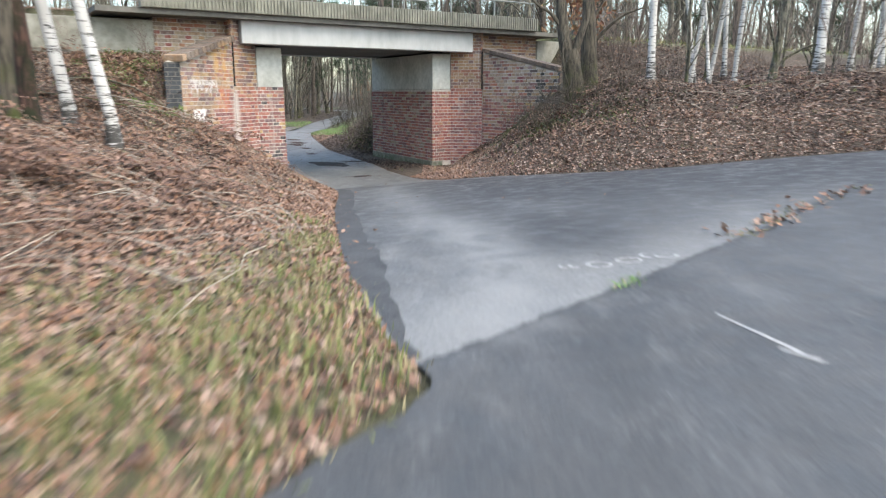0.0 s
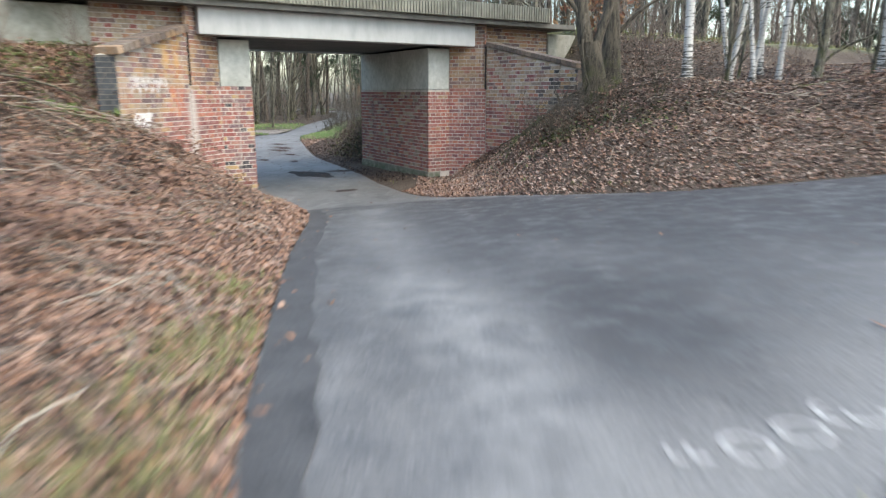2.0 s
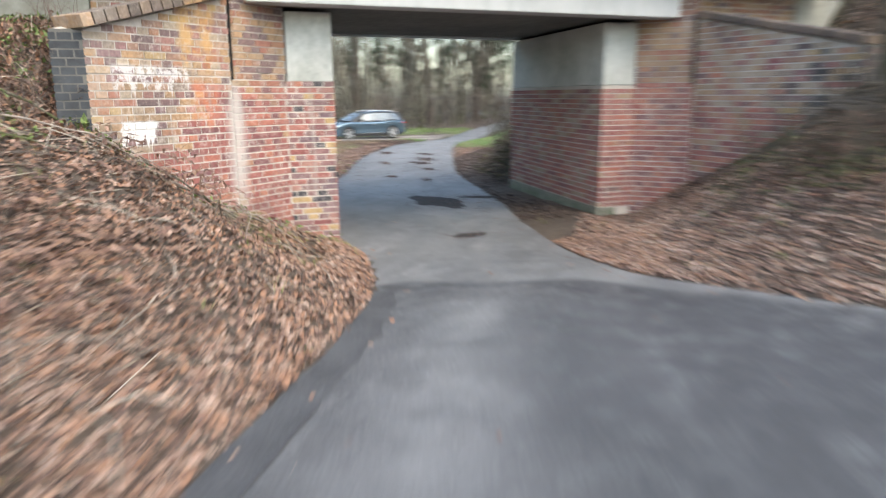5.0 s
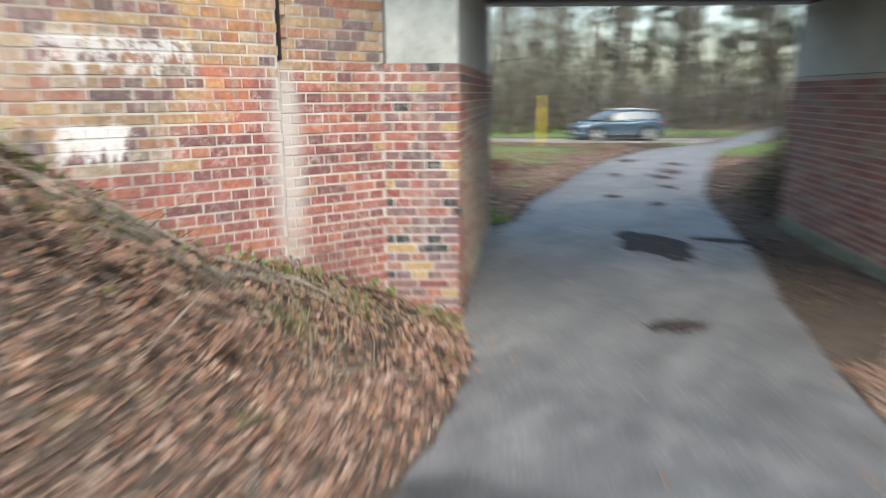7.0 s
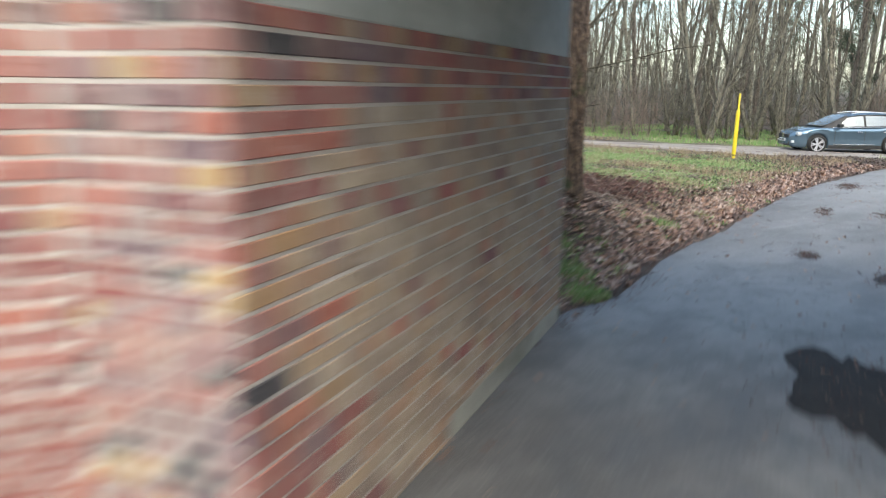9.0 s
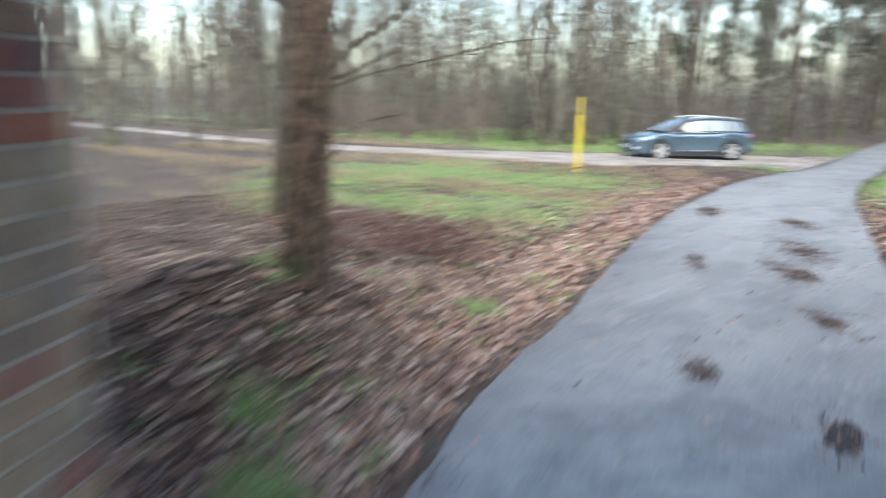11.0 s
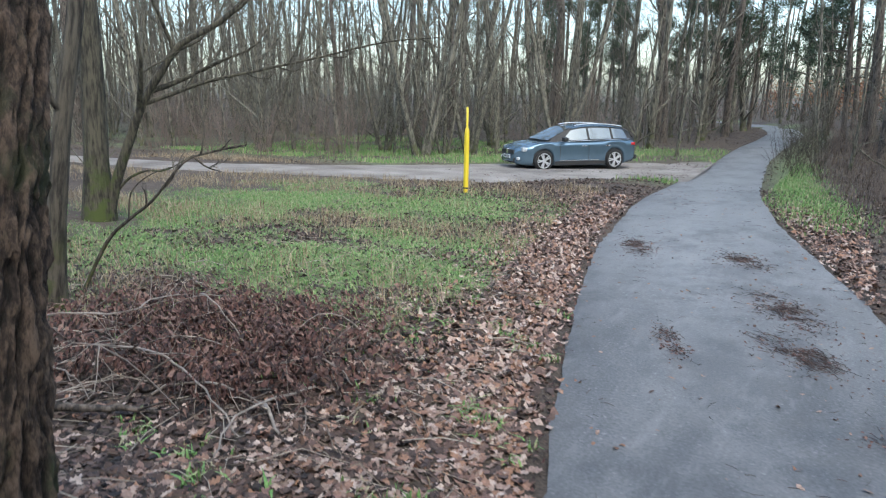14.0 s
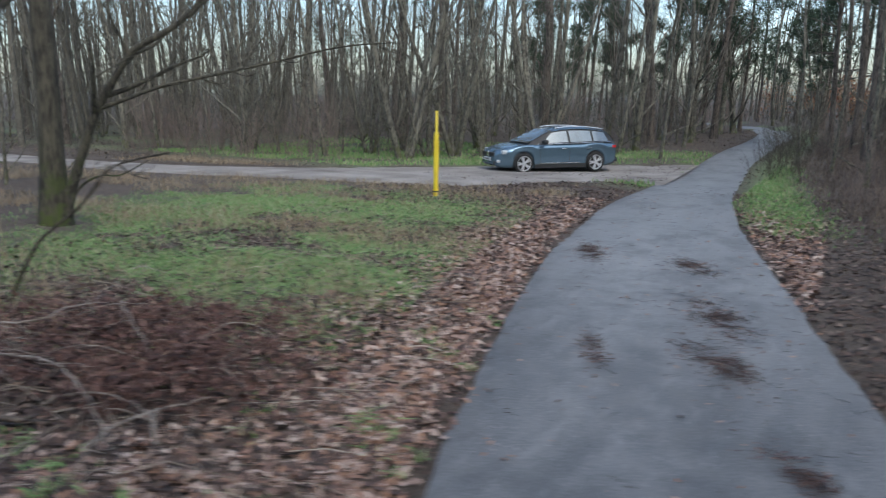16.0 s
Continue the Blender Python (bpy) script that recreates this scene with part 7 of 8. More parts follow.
def car():
    base = float(road_height(np.array([-13.75]), np.array([44.2]))[0]) + 0.012
    c = thing("car", pose(-13.87, 44.13, base, 0, 0, CAR_TURN), "blue-grey estate car parked on the gravel track", "car")
    fx, rx = 1.36, -1.35
    xs = np.unique(np.round(np.concatenate([np.linspace(-2.31, 2.3, 60), np.linspace(fx - 0.4, fx + 0.4, 17), np.linspace(rx - 0.4, rx + 0.4, 17)]), 3))
    # height of the body's top, half width, bottom, along the car
    top = np.interp(xs, [-2.31, -2.28, -2.1, -1.0, 0.6, 1.0, 1.5, 1.95, 2.2, 2.3], [0.7, 0.9, 0.99, 0.98, 0.965, 0.955, 0.905, 0.82, 0.73, 0.52])
    half = np.interp(xs, [-2.31, -2.2, -1.8, -1.2, 0, 1.4, 1.85, 2.1, 2.25, 2.3], [0.62, 0.78, 0.88, 0.905, 0.9, 0.9, 0.83, 0.7, 0.52, 0.38])
    low = np.interp(xs, [-2.31, -2.15, -1.7, 1.7, 2.1, 2.3], [0.36, 0.26, 0.18, 0.18, 0.2, 0.3])
    for wx in (fx, rx):
        d = np.abs(xs - wx)
        low = np.where(d < 0.385, np.maximum(low, 0.315 + np.sqrt(np.maximum(0.385 ** 2 - d ** 2, 0))), low)
    prof = [(0.3, 0.0), (0.93, 0.0), (0.985, 0.16), (1.0, 0.5), (0.975, 0.72), (0.985, 0.8), (0.93, 0.95), (0.6, 1.0), (0.0, 1.02)]
    rings = []
    for x, t, h, b in zip(xs, top, half, low):
        side = [(x, h * a, b + (t - b) * f) for a, f in prof]
        rings.append(side + [(x, -y, z) for x, y, z in side[-2::-1]])
    k = len(rings[0])
    vs = [p for r in rings for p in r]
    fs = [(i * k + j, (i + 1) * k + j, (i + 1) * k + j + 1, i * k + j + 1) for i in range(len(rings) - 1) for j in range(k - 1)]
    fs += [tuple(range(k)), tuple(range((len(rings) - 1) * k, len(rings) * k))[::-1]]
    part("body", mesh_of("body", vs, fs, CAR_PAINT, True), CAR_PAINT, c)
    part("underbody", box((3.9, 1.5, 0.2), (-0.05, 0, 0.3), 0.04), BLACK, c)
    for wx in (fx, rx):
        part("wheel_well", box((0.72, 1.66, 0.5), (wx, 0, 0.48), 0.05), BLACK, c)
    # cabin: a black frame, panes set on it, painted roof
    cx = [1.2, 0.9, 0.58, 0.28, -0.05, -0.45, -0.95, -1.4, -1.75, -2.02, -2.2]
    zb = [0.94, 0.95, 0.955, 0.96, 0.965, 0.975, 0.985, 0.995, 1.0, 1.0, 1.0]
    zr = [0.95, 1.1, 1.255, 1.375, 1.435, 1.46, 1.455, 1.425, 1.37, 1.25, 1.08]
    yb = [0.76, 0.8, 0.825, 0.84, 0.845, 0.845, 0.84, 0.83, 0.81, 0.775, 0.7]
    yr = [0.66, 0.64, 0.625, 0.61, 0.6, 0.595, 0.585, 0.57, 0.555, 0.53, 0.51]
    vs, fs = [], []
    for x, b0, r0, y0, y1 in zip(cx, zb, zr, yb, yr):
        vs += [(x, y0, b0 - 0.03), (x, y1, r0), (x, 0, r0 + 0.03), (x, -y1, r0), (x, -y0, b0 - 0.03)]
    for i in range(len(cx) - 1):
        fs += [(i * 5 + j, i * 5 + j + 1, i * 5 + j + 6, i * 5 + j + 5) for j in range(4)]
    fs += [(0, 1, 2, 3, 4), tuple(range(5 * len(cx) - 5, 5 * len(cx)))[::-1]]
    part("cabin_frame", mesh_of("cabin_frame", vs, fs, BLACK, False), BLACK, c)
    rv, rf = [], []
    for i in range(3, 10):
        x = cx[i]
        rv += [(x, yr[i] + 0.035, zr[i] - 0.025), (x, yr[i] - 0.03, zr[i] + 0.018), (x, 0, zr[i] + 0.04), (x, -yr[i] + 0.03, zr[i] + 0.018), (x, -yr[i] - 0.035, zr[i] - 0.025)]
    for i in range(6):
        rf += [(i * 5 + j, i * 5 + j + 1, i * 5 + j + 6, i * 5 + j + 5) for j in range(4)]
    part("roof", mesh_of("roof", rv, rf, CAR_PAINT, True), CAR_PAINT, c)

    def at(x, f, side, out=0.008):
        b0, r0, y0, y1 = (float(np.interp(-x, [-v for v in cx], w)) for w in (zb, zr, yb, yr))
        return (x, side * (y0 + (y1 - y0) * f + out), b0 + (r0 - b0) * f)

    for side in (1, -1):
        for nm, lo_x, hi_x in (("front_window", 0.68, -0.28), ("rear_window", -0.36, -1.2), ("quarter_window", -1.28, -1.86)):
            n = 6
            pv = []
            for i in range(n + 1):
                x = lo_x + (hi_x - lo_x) * i / n
                xt = min(max(x, -1.78), 0.3) if nm != "rear_window" else x
                pv += [at(x, 0.08, side), at(xt, 0.84, side)]
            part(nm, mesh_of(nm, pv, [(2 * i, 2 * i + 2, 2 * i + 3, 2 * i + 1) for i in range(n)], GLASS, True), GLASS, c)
        part("window_trim", tubes("window_trim", [([at(x, 0.0, side, 0.012) for x in np.linspace(0.85, -1.95, 9)], [0.012] * 9, 5)], CHROME), CHROME, c)
        part("roof_rail", tubes("roof_rail", [([(x, side * 0.55, float(np.interp(-x, [-v for v in cx], zr)) + 0.055) for x in np.linspace(0.1, -1.75, 9)], [0.016] * 9, 6)], ALLOY), ALLOY, c)
        mir = part("mirror", box((0.17, 0.2, 0.14), (0.66, side * 0.97, 1.03), 0.05), BLACK, c)
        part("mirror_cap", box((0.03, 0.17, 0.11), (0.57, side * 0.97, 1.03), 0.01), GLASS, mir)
        for hx in (-0.12, -1.05):
            part("door_handle", box((0.19, 0.035, 0.03), (hx, side * 0.9, 0.8), 0.01), CHROME, c)
        for sx in (0.78, -0.31, -1.2):
            part("door_seam", box((0.012, 0.012, 0.56), (sx, side * 0.896, 0.56)), BLACK, c)
        part("sill_trim", box((1.94, 0.03, 0.13), (0.0, side * 0.89, 0.235), 0.01), BLACK, c)
        part("sill_strip", box((1.5, 0.02, 0.025), (0.05, side * 0.906, 0.33), 0.006), CHROME, c)
        part("headlight", box((0.5, 0.2, 0.15), (1.86, side * 0.67, 0.7), 0.06), LAMP, c, "clear glass headlight")
        part("fog_lamp", box((0.1, 0.2, 0.1), (2.17, side * 0.56, 0.4), 0.03), ALLOY, c)
        part("tail_light", box((0.2, 0.22, 0.09), (-2.09, side * 0.7, 0.84), 0.03), RED_LAMP, c, "red tail light")
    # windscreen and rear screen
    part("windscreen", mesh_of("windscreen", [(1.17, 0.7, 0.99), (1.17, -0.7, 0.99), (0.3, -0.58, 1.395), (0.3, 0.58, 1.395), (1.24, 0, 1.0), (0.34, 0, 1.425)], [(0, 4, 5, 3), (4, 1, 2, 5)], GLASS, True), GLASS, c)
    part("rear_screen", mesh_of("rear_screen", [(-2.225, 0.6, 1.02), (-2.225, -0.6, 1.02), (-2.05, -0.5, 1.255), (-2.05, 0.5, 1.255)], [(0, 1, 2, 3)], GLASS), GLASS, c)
    part("grille", box((0.12, 0.9, 0.14), (2.235, 0, 0.6), 0.03), BLACK, c)
    part("grille_badge", box((0.05, 0.12, 0.16), (2.29, 0, 0.62), 0.02), CHROME, c)
    part("lower_intake", box((0.12, 1.0, 0.15), (2.22, 0, 0.34), 0.03), BLACK, c)
    pl = part("number_plate", box((0.02, 0.52, 0.11), (2.3, 0, 0.45), 0.004), PLATE, c)
    for i in range(6):
        part("plate_bar", box((0.006, 0.035, 0.065), (2.312, -0.17 + 0.065 * i, 0.45)), BLACK, pl)
    part("rear_bumper", box((0.14, 1.4, 0.16), (-2.27, 0, 0.38), 0.04), BLACK, c)
    # wheels
    for wx in (fx, rx):
        for side in (1, -1):
            b = bmesh.new()
            sec = [(0.255, -0.1), (0.3, -0.108), (0.322, -0.08), (0.325, 0.0), (0.322, 0.08), (0.3, 0.108), (0.255, 0.1)]
            n = 32
            rows = [[b.verts.new((r * math.cos(a), w, r * math.sin(a))) for r, w in sec] for a in np.arange(n) * 2 * math.pi / n]
            for i in range(n):
                for j in range(len(sec) - 1):
                    b.faces.new((rows[i][j], rows[(i + 1) % n][j], rows[(i + 1) % n][j + 1], rows[i][j + 1])).smooth = True
            wheel = part("wheel", b, RUBBER, c, "black tyre on an alloy rim")
            wheel.location = (wx, side * 0.8, 0.325)
            rb = bmesh.new()
            for a in range(5):
                for da in (-0.16, 0.16):
                    box((0.23, 0.03, 0.04), (0, 0, 0), 0.0, rb)
                    new_v = rb.verts[-8:] if False else list(rb.verts)[-8:]
                    bmesh.ops.transform(rb, matrix=Matrix.Rotation(a * 2 * math.pi / 5 + da, 4, "Y") @ Matrix.Translation((0.135, side * 0.09, 0)), verts=new_v)
            ring = [(0.258, 0.07), (0.24, 0.104), (0.222, 0.07)]
            rr = [[rb.verts.new((r * math.cos(a), side * w, r * math.sin(a))) for r, w in ring] for a in np.arange(24) * 2 * math.pi / 24]
            for i in range(24):
                for j in range(2):
                    rb.faces.new((rr[i][j], rr[(i + 1) % 24][j], rr[(i + 1) % 24][j + 1], rr[i][j + 1]))
            box((0.1, 0.03, 0.1), (0, side * 0.092, 0), 0.02, rb)
            part("rim", rb, ALLOY, wheel, "silver twin-spoke rim")
            disc = bmesh.new()
            bmesh.ops.create_circle(disc, cap_ends=True, radius=0.25, segments=24, matrix=Matrix.Translation((0, side * 0.03, 0)) @ Matrix.Rotation(math.pi / 2, 4, "X"))
            part("brake_disc", disc, BLACK, wheel)


CAR_TURN = 229.5
car()


def marker_post():
    x, y = -12.65, 34.3
    z = float(ground_height(np.array([x]), np.array([y]))[0])
    p = thing("marker_post", pose(x, y, z, 0.6, 0.8, 0), "yellow plastic marker post standing in the grass", "post")
    part("post", tubes("post", [([(0, 0, -0.1), (0, 0, 1.3), (0, 0, 1.36), (0, 0, 1.42)], [0.055, 0.055, 0.048, 0.024], 16)], YELLOW), YELLOW, p)
    part("tip", tubes("tip", [([(0, 0, 1.4), (0, 0, 1.84), (0, 0, 1.85)], [0.024, 0.024, 0.001], 12)], YELLOW), YELLOW, p)
    part("band", tubes("band", [([(0, 0, 0.09), (0, 0, 0.12)], [0.058, 0.058], 16)], BLACK), BLACK, p, "dark clamp band")


marker_post()


# ---- things on the road ----
def blot(name, x, y, length, width, turn, mat, lift, seed, label, category="patch"):
    """An irregular flat patch on the tarmac."""
    r = np.random.RandomState(seed)
    n = 40
    a = np.arange(n) * 2 * np.pi / n
    wob = sum(r.normal(0, 0.05) * np.cos(k * a + r.uniform(0, 6.28)) for k in range(2, 9))
    rad = np.clip(0.95 + wob + 0.06 * r.normal(0, 1, n), 0.6, 1.3)
    u, v = np.cos(a) * rad * length / 2, np.sin(a) * rad * width / 2
    c, s = math.cos(radians(turn)), math.sin(radians(turn))
    out = np.column_stack([x + u * c - v * s, y + u * s + v * c])
    return tagged(new(name, laid(name, out, lift, mat, 0.12)), label, category, "dark patches on the lane", "")


WET = plain("wet_dark_mud", (0.01, 0.01, 0.011), (0.035, 0.034, 0.034), 30, 0.92, bump_d=0.012, coarse=4, coord="World")
DEBRIS = plain("rotted_leaf_debris", (0.03, 0.022, 0.018), (0.13, 0.1, 0.085), 60, 0.95, bump_d=0.02, coarse=6, coord="World")
for i, (x, y, ln, wd, turn, mat) in enumerate(((-3.2, 19.75, 1.7, 0.85, -52, WET), (-2.55, 20.5, 0.9, 0.3, 15, WET), (-1.95, 16.75, 0.55, 0.3, 50, WET), (-5.84, 28.25, 1.2, 0.42, 112, DEBRIS), (-5.6, 26.9, 0.9, 0.42, 128, DEBRIS),
                                              (-6.5, 30.5, 0.9, 0.42, 120, DEBRIS), (-7.95, 30.7, 1.1, 0.36, 110, DEBRIS), (-6.62, 26.7, 0.7, 0.16, 115, DEBRIS), (-5.3, 23.4, 0.4, 0.2, 110, DEBRIS), (-4.9, 25.3, 0.6, 0.2, 130, DEBRIS), (-4.3, 23.0, 0.5, 0.2, 100, WET))):
    if mat is WET:
        blot("mud_patch", x, y, ln, wd, turn, mat, 0.005, 60 + i, "dark crumbled mud patch on the asphalt")
    rc = np.random.RandomState(160 + i)
    c, s_ = math.cos(radians(turn)), math.sin(radians(turn))
    k = int(260 * ln)
    u, v = rc.normal(0, ln * 0.36, k), rc.normal(0, wd * 0.42, k)
    leaves("debris_crumbs", x + u * c - v * s_, y + u * s_ + v * c, DARK_LEAVES, "dark leaf crumbs strewn round the mud patch", (0.012, 0.045), 0.008, (SIMPLE_2D, SIMPLE_T), 170 + i, 0.2, lambda a, b: road_height(a, b))
    k = 0 if mat is WET else int(330 * ln * wd / 0.15)
    u, v = rc.normal(0, ln * 0.26, k), rc.normal(0, wd * 0.26, k) + 0.06 * np.sin(rc.uniform(0, 6) + 5 * rc.normal(0, 0.4, k))
    keep_ = waves(x + u, y + v, 0.35, 7) > rc.uniform(-0.5, 0.3, k)
    u, v = u[keep_], v[keep_]
    if not k:
        continue
    strands("needle_clump", x + u * c - v * s_, y + u * s_ + v * c, NEEDLE_LITTER, "clump of wet brown pine needles on the asphalt", (0.03, 0.11), 0.0016, road_height, 0.01, 190 + i, 0.06, "litter", radians(turn))


def stripe(points, width, label, seed):
    line = arc(points, 4)
    d = np.gradient(line, axis=0)
    d /= np.linalg.norm(d, axis=1, keepdims=True)
    nrm = np.column_stack([-d[:, 1], d[:, 0]])
    w = np.linspace(width * 0.7, width, len(line))[:, None] / 2
    out = np.vstack([line + nrm * w, (line - nrm * w)[::-1]])
    return tagged(new("paint_mark", laid("paint_mark", out, 0.004, WHITE_PAINT, 0.08)), label, "road marking", "paint marks on the road")


stripe([(1.31, 3.2), (1.35, 2.98), (1.42, 2.6)], 0.022, "worn white painted stroke on the asphalt", 1)
stripe([(1.36, 2.66), (1.42, 2.56), (1.45, 2.5)], 0.04, "worn white painted stroke on the asphalt", 2)
for x0, y0, rx, ry, a0, sweep, wd in ((0.8, 4.46, 0.03, 0.05, 2.5, 2.4, 0.03), (0.87, 4.46, 0.035, 0.05, 2.2, 3.0, 0.035), (1.03, 4.47, 0.075, 0.09, -1.6, 6.1, 0.034), (1.25, 4.57, 0.08, 0.08, -1.4, 6.1, 0.03), (1.42, 4.7, 0.05, 0.08, 1.2, 3.4, 0.03), (1.53, 4.66, 0.07, 0.06, 2.6, 4.2, 0.03)):
    ring = [(x0 + rx * math.cos(a0 + q), y0 + ry * math.sin(a0 + q)) for q in np.linspace(0, sweep, 12)]
    stripe(ring, wd, "faded white sprayed loop on the asphalt", 5)
x, y = scatter(700, 2.1, 4.6, 5.0, 7.6, lambda x, y: np.exp(-(line_distance(x, y, JOINT_LINE) / 0.16) ** 2), 71)
leaves("strewn_leaves", x, y, OAK_LEAVES, "brown leaves caught in the road joint", (0.04, 0.09), 0.012, seed=72, height=lambda a, b: road_height(a, b))
x, y = scatter(5000, 2.2, 4.8, 5.0, 7.9, lambda x, y: np.exp(-(line_distance(x, y, JOINT_LINE) / 0.1) ** 2) * (waves(x, y, 0.8, 77) > -0.1), 78)
blades("grass_tuft", x, y, VERGE_GRASS, "yellow-green moss and grass in the road joint", (0.03, 0.08), 0.006, 79, 0.9)
x, y = scatter(260, 0.95, 1.2, 3.8, 4.1, lambda x, y: np.exp(-(line_distance(x, y, JOINT_LINE) / 0.05) ** 2), 73)
blades("grass_tuft", x, y, GRASS, "small yellow-green tuft in the road joint", (0.03, 0.08), 0.006, 74, 0.7)


# ---- dead branches, heaps ----
def branch_pile(name, x, y, spread, count, seed, label, length=(0.6, 1.8), rad=(0.006, 0.018), mat=None, up=0.12, turn=None):
    r = np.random.RandomState(seed)
    heap = thing(name, pose(x, y, float(ground_height(np.array([x]), np.array([y]))[0])), label, "branches")
    z0 = heap.matrix_world.translation.z
    for _ in range(count):
        px, py = r.normal(0, spread[0]), r.normal(0, spread[1])
        a = r.uniform(0, 6.28) if turn is None else radians(turn) + r.normal(0, 0.3)
        ln = r.uniform(*length)
        p, q = grow(r, (px, py, 0), (math.cos(a), math.sin(a), 0), ln, r.uniform(*rad), 7, 0.14, 0.0, 0.35)
        gz = ground_height(p[:, 0] + x, p[:, 1] + y) - z0
        p[:, 2] = gz + 0.02 + np.abs(r.normal(0, up)) * np.sin(np.linspace(0.1, 2.8, len(p)))
        paths = [(p, q, 6)]
        for _ in range(3):
            j = r.randint(2, 7)
            bp, b2 = grow(r, p[j], side_way(r, p[j] - p[j - 1], 0.7, 0.1), ln * 0.35, q[j] * 0.6, 4, 0.2, 0.0, 0.4)
            paths.append((bp, b2, 4))
        part("branch", tubes("branch", paths, mat or DEAD_WOOD), DEAD_WOOD, heap)
    return heap


def laid_branch(points, thick, mat, label, lift=0.1, seed=1, twigs=6):
    """One bent fallen branch with its side twigs, lying on the litter."""
    r = np.random.RandomState(seed)
    line = arc(points, 5)
    z = ground_height(line[:, 0], line[:, 1]) + 0.02 + lift * np.abs(np.sin(np.linspace(0.2, 2.9, len(line)) + 0.3 * r.normal()))
    pts = np.column_stack([line, z]) + r.normal(0, 0.006, (len(line), 3))
    rad = np.linspace(thick, thick * 0.45, len(pts))
    br = thing("fallen_branch", Matrix.Translation(pts[0]), label, "branch", "fallen branches by the lane")
    part("stem", tubes("stem", [(pts - pts[0], rad, 7)], mat), mat, br)
    for _ in range(twigs):
        q = r.randint(2, len(pts))
        bp, b2 = grow(r, pts[q], side_way(r, pts[q] - pts[q - 1], 0.7, 0.15), r.uniform(0.15, 0.5), rad[q] * 0.55, 5, 0.22, 0.0, 0.35)
        part("twig", tubes("twig", [(bp - pts[0], b2, 4)], mat), mat, br)


PALE, DARKB = "pale grey fallen branch on the leaf heap", "dark fallen branch lying in the leaves"
laid_branch([(-9.9, 23.52), (-9.29, 23.54), (-8.78, 23.44), (-8.25, 23.21), (-8.02, 23.13)], 0.009, DEAD_WOOD, PALE, 0.2, 1, 14)
laid_branch([(-8.26, 23.99), (-8.21, 23.49), (-8.09, 23.11), (-7.95, 22.86)], 0.009, DEAD_WOOD, PALE, 0.12, 2)
laid_branch([(-10.53, 23.63), (-9.86, 23.76), (-10.08, 24.26), (-10.07, 24.72), (-9.89, 24.89)], 0.008, DEAD_WOOD, PALE, 0.3, 3, 14)
laid_branch([(-8.81, 24.02), (-8.5, 24.16), (-8.25, 24.17), (-7.97, 24.06)], 0.009, DEAD_WOOD, PALE, 0.12, 4)
laid_branch([(-9.4, 22.8), (-9.03, 22.98), (-8.77, 23.21)], 0.03, BARK_PINE, DARKB, 0.06, 5, 3)
laid_branch([(-10.37, 24.86), (-9.55, 24.32), (-8.91, 24.08)], 0.009, DEAD_WOOD, PALE, 0.3, 6, 8)
laid_branch([(-8.33, 23.59), (-7.98, 23.34)], 0.015, DEAD_WOOD, PALE, 0.04, 7, 2)
laid_branch([(-9.03, 23.36), (-8.69, 23.53), (-8.35, 23.58)], 0.01, DEAD_WOOD, PALE, 0.12, 8)
BANKB = "grey-brown fallen branch along the bank"
laid_branch([(-6.0, 11.5), (-5.35, 12.4), (-4.8, 13.2), (-4.42, 14.1)], 0.018, BARK_WOOD, BANKB, 0.08, 11, 9)
laid_branch([(-5.6, 11.2), (-4.95, 12.2), (-4.5, 13.0), (-4.1, 14.4)], 0.013, DEAD_WOOD, BANKB, 0.06, 12, 9)
laid_branch([(-6.3, 10.6), (-5.2, 11.2), (-4.3, 12.2)], 0.015, BARK_WOOD, BANKB, 0.1, 13, 8)
laid_branch([(-4.9, 9.2), (-4.0, 9.7), (-3.2, 9.4)], 0.014, DEAD_WOOD, BANKB, 0.12, 14, 8)
laid_branch([(-3.4, 7.3), (-2.7, 8.0), (-2.4, 8.9)], 0.012, DEAD_WOOD, BANKB, 0.1, 15, 8)
rk = np.random.RandomState(120)
for i in range(11):
    u0, f0, ln = rk.uniform(0.9, 2.3), rk.uniform(0.08, 0.5), rk.uniform(0.9, 1.9)
    q = [S1 + (W1 - S1) / 1.8 * (u0 - ln * k / 3) + np.array([0.967, -0.2545]) * (f0 + 0.12 * k + 0.05 * rk.normal()) for k in range(4)]
    laid_branch([tuple(p) for p in q], rk.uniform(0.005, 0.011), DEAD_WOOD if i % 3 else BARK_WOOD, "thin bent dead stem sweeping down along the brick wall", 0.14, 130 + i, 5)
for i, (x0, y0) in enumerate(((2.1, 14.7), (1.9, 14.2), (2.6, 14.2), (1.5, 15.8), (3.3, 13.4))):
    tuft = rk.normal(0, 0.3, (210, 2)) + (x0, y0)
    leaves("ivy", tuft[:, 0], tuft[:, 1], IVY, "dark green ivy and bramble leaves about the trees' feet", (0.03, 0.07), 0.06, (SIMPLE_2D, SIMPLE_T), 150 + i, 0.8)
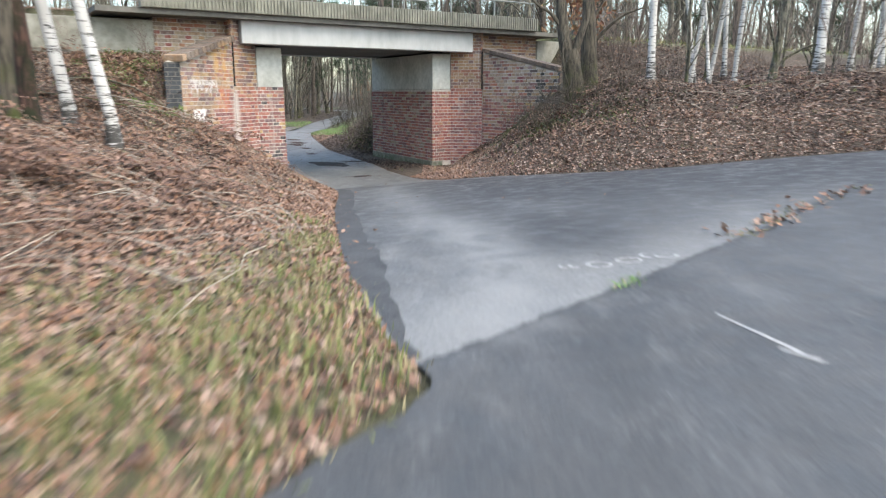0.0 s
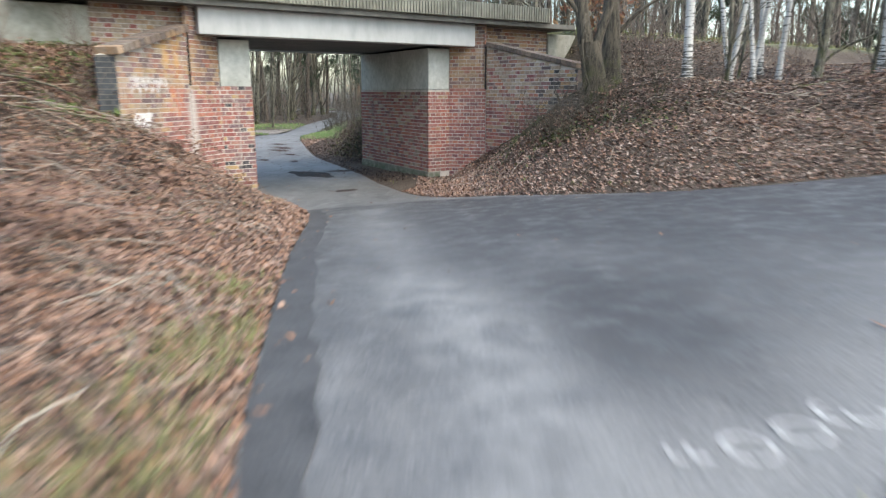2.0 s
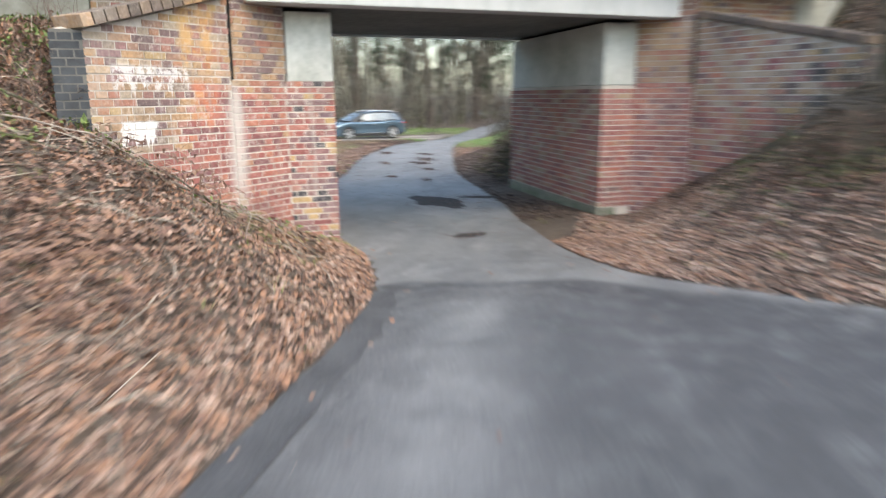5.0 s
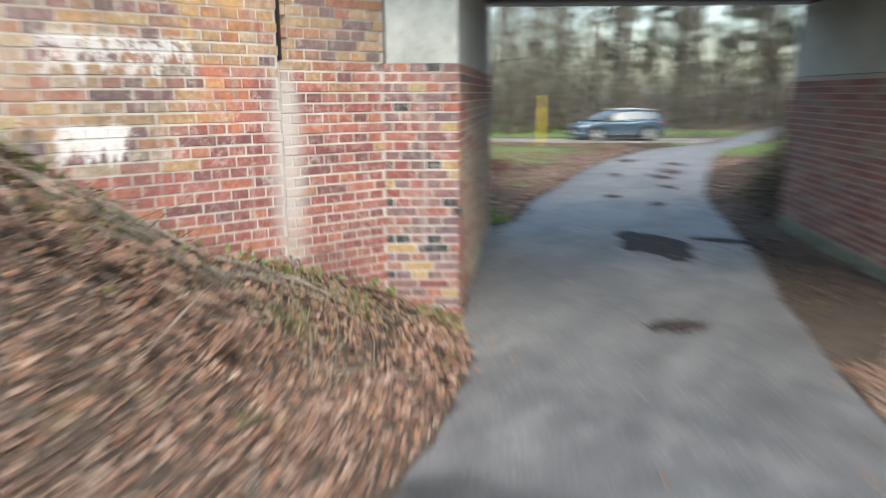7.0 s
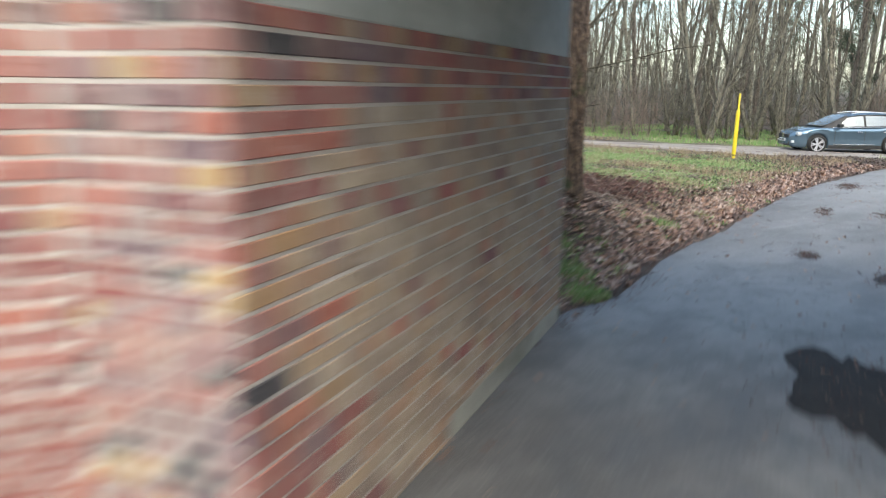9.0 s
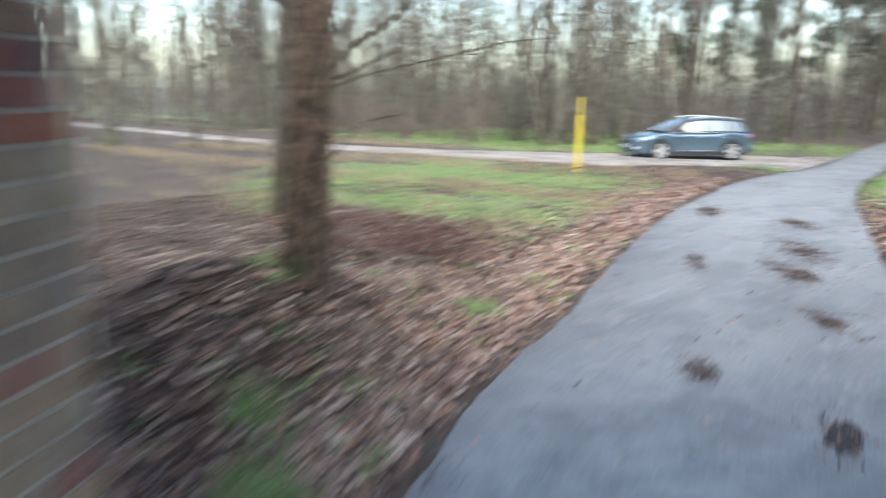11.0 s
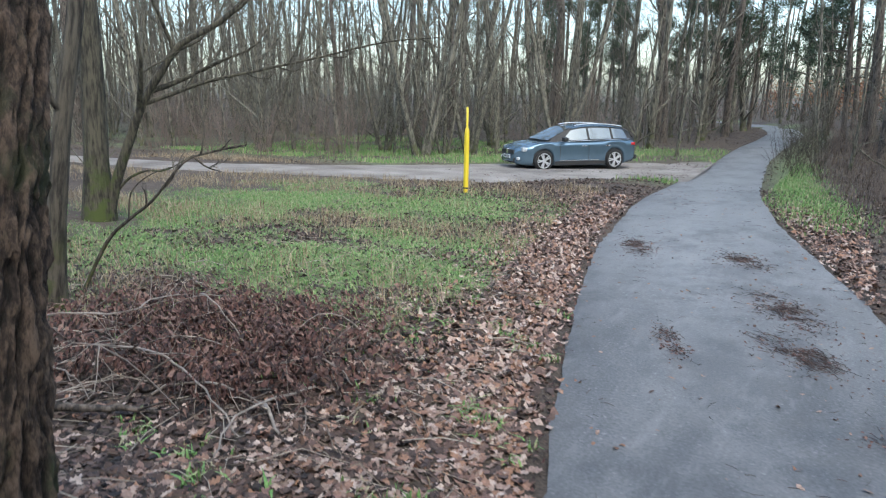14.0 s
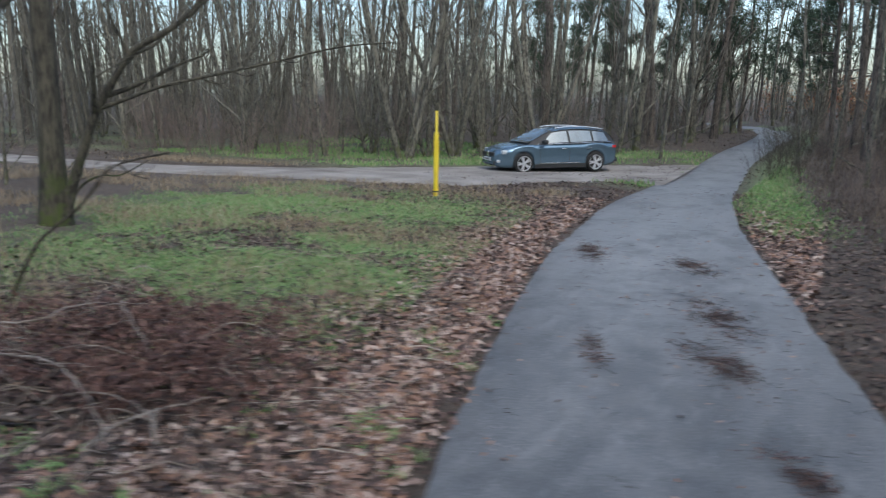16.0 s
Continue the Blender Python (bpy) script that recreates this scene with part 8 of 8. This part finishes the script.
for i, (x0, y0, k, sz) in enumerate(((3.3, 13.6, 0, 0.22), (4.4, 13.7, 1, 0.24), (2.2, 14.5, 2, 0.24), (2.7, 14.0, 1, 0.22), (1.9, 15.2, 0, 0.24), (2.5, 15.2, 2, 0.27), (1.6, 15.9, 1, 0.2), (3.1, 14.7, 0, 0.25), (2.0, 14.0, 1, 0.36), (2.9, 15.3, 2, 0.34), (3.7, 14.4, 0, 0.34), (1.7, 14.8, 2, 0.3))):
    ob = thing("shrub", pose(x0, y0, float(ground_height(np.array([x0]), np.array([y0]))[0]), 0, 0, 80 * i), "low dark tangled bramble on the leafy bank", "shrub", "bare shrubs")
    ob.scale = (sz * 1.5, sz * 1.5, sz)
    part("crown", DARK_SHRUBS[k], None, ob)
x, y = scatter(2300, -10.6, -7.5, 21.7, 25.0, lambda x, y: off_road(x, y) * np.where(y < 23.3, 1.0, 0.3) * np.clip(0.6 + waves(x, y, 0.7, 179), 0.05, 1), 177)
leaves("leaf_litter", x, y, PALE_LEAVES, "fallen oak leaves strewn over the dead fern", (0.04, 0.08), 0.02, (OAK_2D, OAK_T), 178, 0.3)
x, y = scatter(4200, 0.9, 5.0, 12.8, 16.4, lambda x, y: off_road(x, y) * off_walls(x, y) * (lanes(x, y) > 0.7) * np.exp(-((x - 2.4) / 1.0) ** 2 - ((y - 14.6) / 0.9) ** 2), 175)
leaves("bramble_litter", x, y, DARK_LEAVES, "dark dead bramble and leaves about the trees' feet", (0.03, 0.08), 0.09, (SIMPLE_2D, SIMPLE_T), 176, 0.8)
# bramble tangle on the bank beyond the far end of the abutment
rb = np.random.RandomState(171)
bx, by = rb.normal(0, 1, 3600), rb.normal(0, 1, 3600)
bx, by = -2.35 - 0.42 * by + 0.42 * bx, 23.6 + 1.1 * by
keep = off_road(bx, by) & off_walls(bx, by) & (lanes(bx, by) > 0.45)
bx, by = bx[keep], by[keep]
hump = lambda a, b: ground_height(a, b) + np.clip(lanes(a, b) - 0.4, 0, 1.1) * np.sqrt(np.random.RandomState(172).uniform(0, 1, len(a)))
leaves("bramble", bx[::3], by[::3], IVY, "dark green bramble leaves on the bank beyond the abutment", (0.05, 0.1), 0.03, (SIMPLE_2D, SIMPLE_T), 173, 0.8, hump)
leaves("bramble_litter", bx, by, BRUSH, "dead brown bramble leaves caught in the tangle", (0.04, 0.09), 0.03, (SIMPLE_2D, SIMPLE_T), 174, 0.9, hump)
branch_pile("branch_heap", -9.2, 23.9, (0.65, 0.45), 22, 81, "heap of thin dead grey branches on brown litter", (0.4, 1.1), (0.003, 0.008), None, 0.2)
branch_pile("branch_heap", -4.4, 14.0, (0.2, 0.55), 14, 82, "dry twigs and roots lying along the brick wall", (0.3, 0.8), (0.005, 0.014), BARK_PINE, 0.06, 75)
branch_pile("branch_heap", 2.2, 16.35, (0.35, 0.45), 13, 83, "dark dead branches heaped against the wing wall", (0.6, 1.7), (0.02, 0.05), BARK_PINE, 0.05, -50)
foot_r = S2 + (W2 - S2) * 0.62 + np.array([-0.745, -0.665]) * 0.22
branch_pile("branch_heap", foot_r[0], foot_r[1], (0.45, 0.45), 20, 90, "dark roots and dead branches along the sooty wing wall's foot", (0.5, 1.3), (0.012, 0.035), BARK, 0.05, -48)
branch_pile("branch_heap", -3.9, 9.6, (0.9, 0.9), 7, 84, "pale fallen branches on the leafy bank", (0.6, 1.6), (0.006, 0.014))
branch_pile("branch_heap", 5.2, 15.4, (1.6, 0.8), 6, 85, "fallen grey branches on the leafy bank", (0.8, 1.8), (0.006, 0.014), BARK_WOOD)
x, y = scatter(13000, -11, -7, 22.6, 26.2, lambda x, y: np.clip(1.3 - np.hypot((x + 9.3) / 1.4, (y - 24.3) / 0.8), 0, 1), 86)
leaves("fern_litter", x, y, DARK_LEAVES, "heap of dark red-brown dead fern and leaves", (0.025, 0.07), 0.1, (LOBED_2D, LOBED_T), 87, 0.7)
x, y = scatter(2600, -5.2, -3.2, 12.6, 16.2, lambda x, y: off_road(x, y) * off_walls(x, y) * np.exp(-(np.minimum(line_distance(x, y, np.array([W1, S1])), line_distance(x, y, np.array([S1, P1, A]))) / 0.16) ** 2), 88)
leaves("ivy", x, y, MOSS, "small green ivy along the wall's foot", (0.03, 0.07), 0.05, seed=89, tilt=0.8)
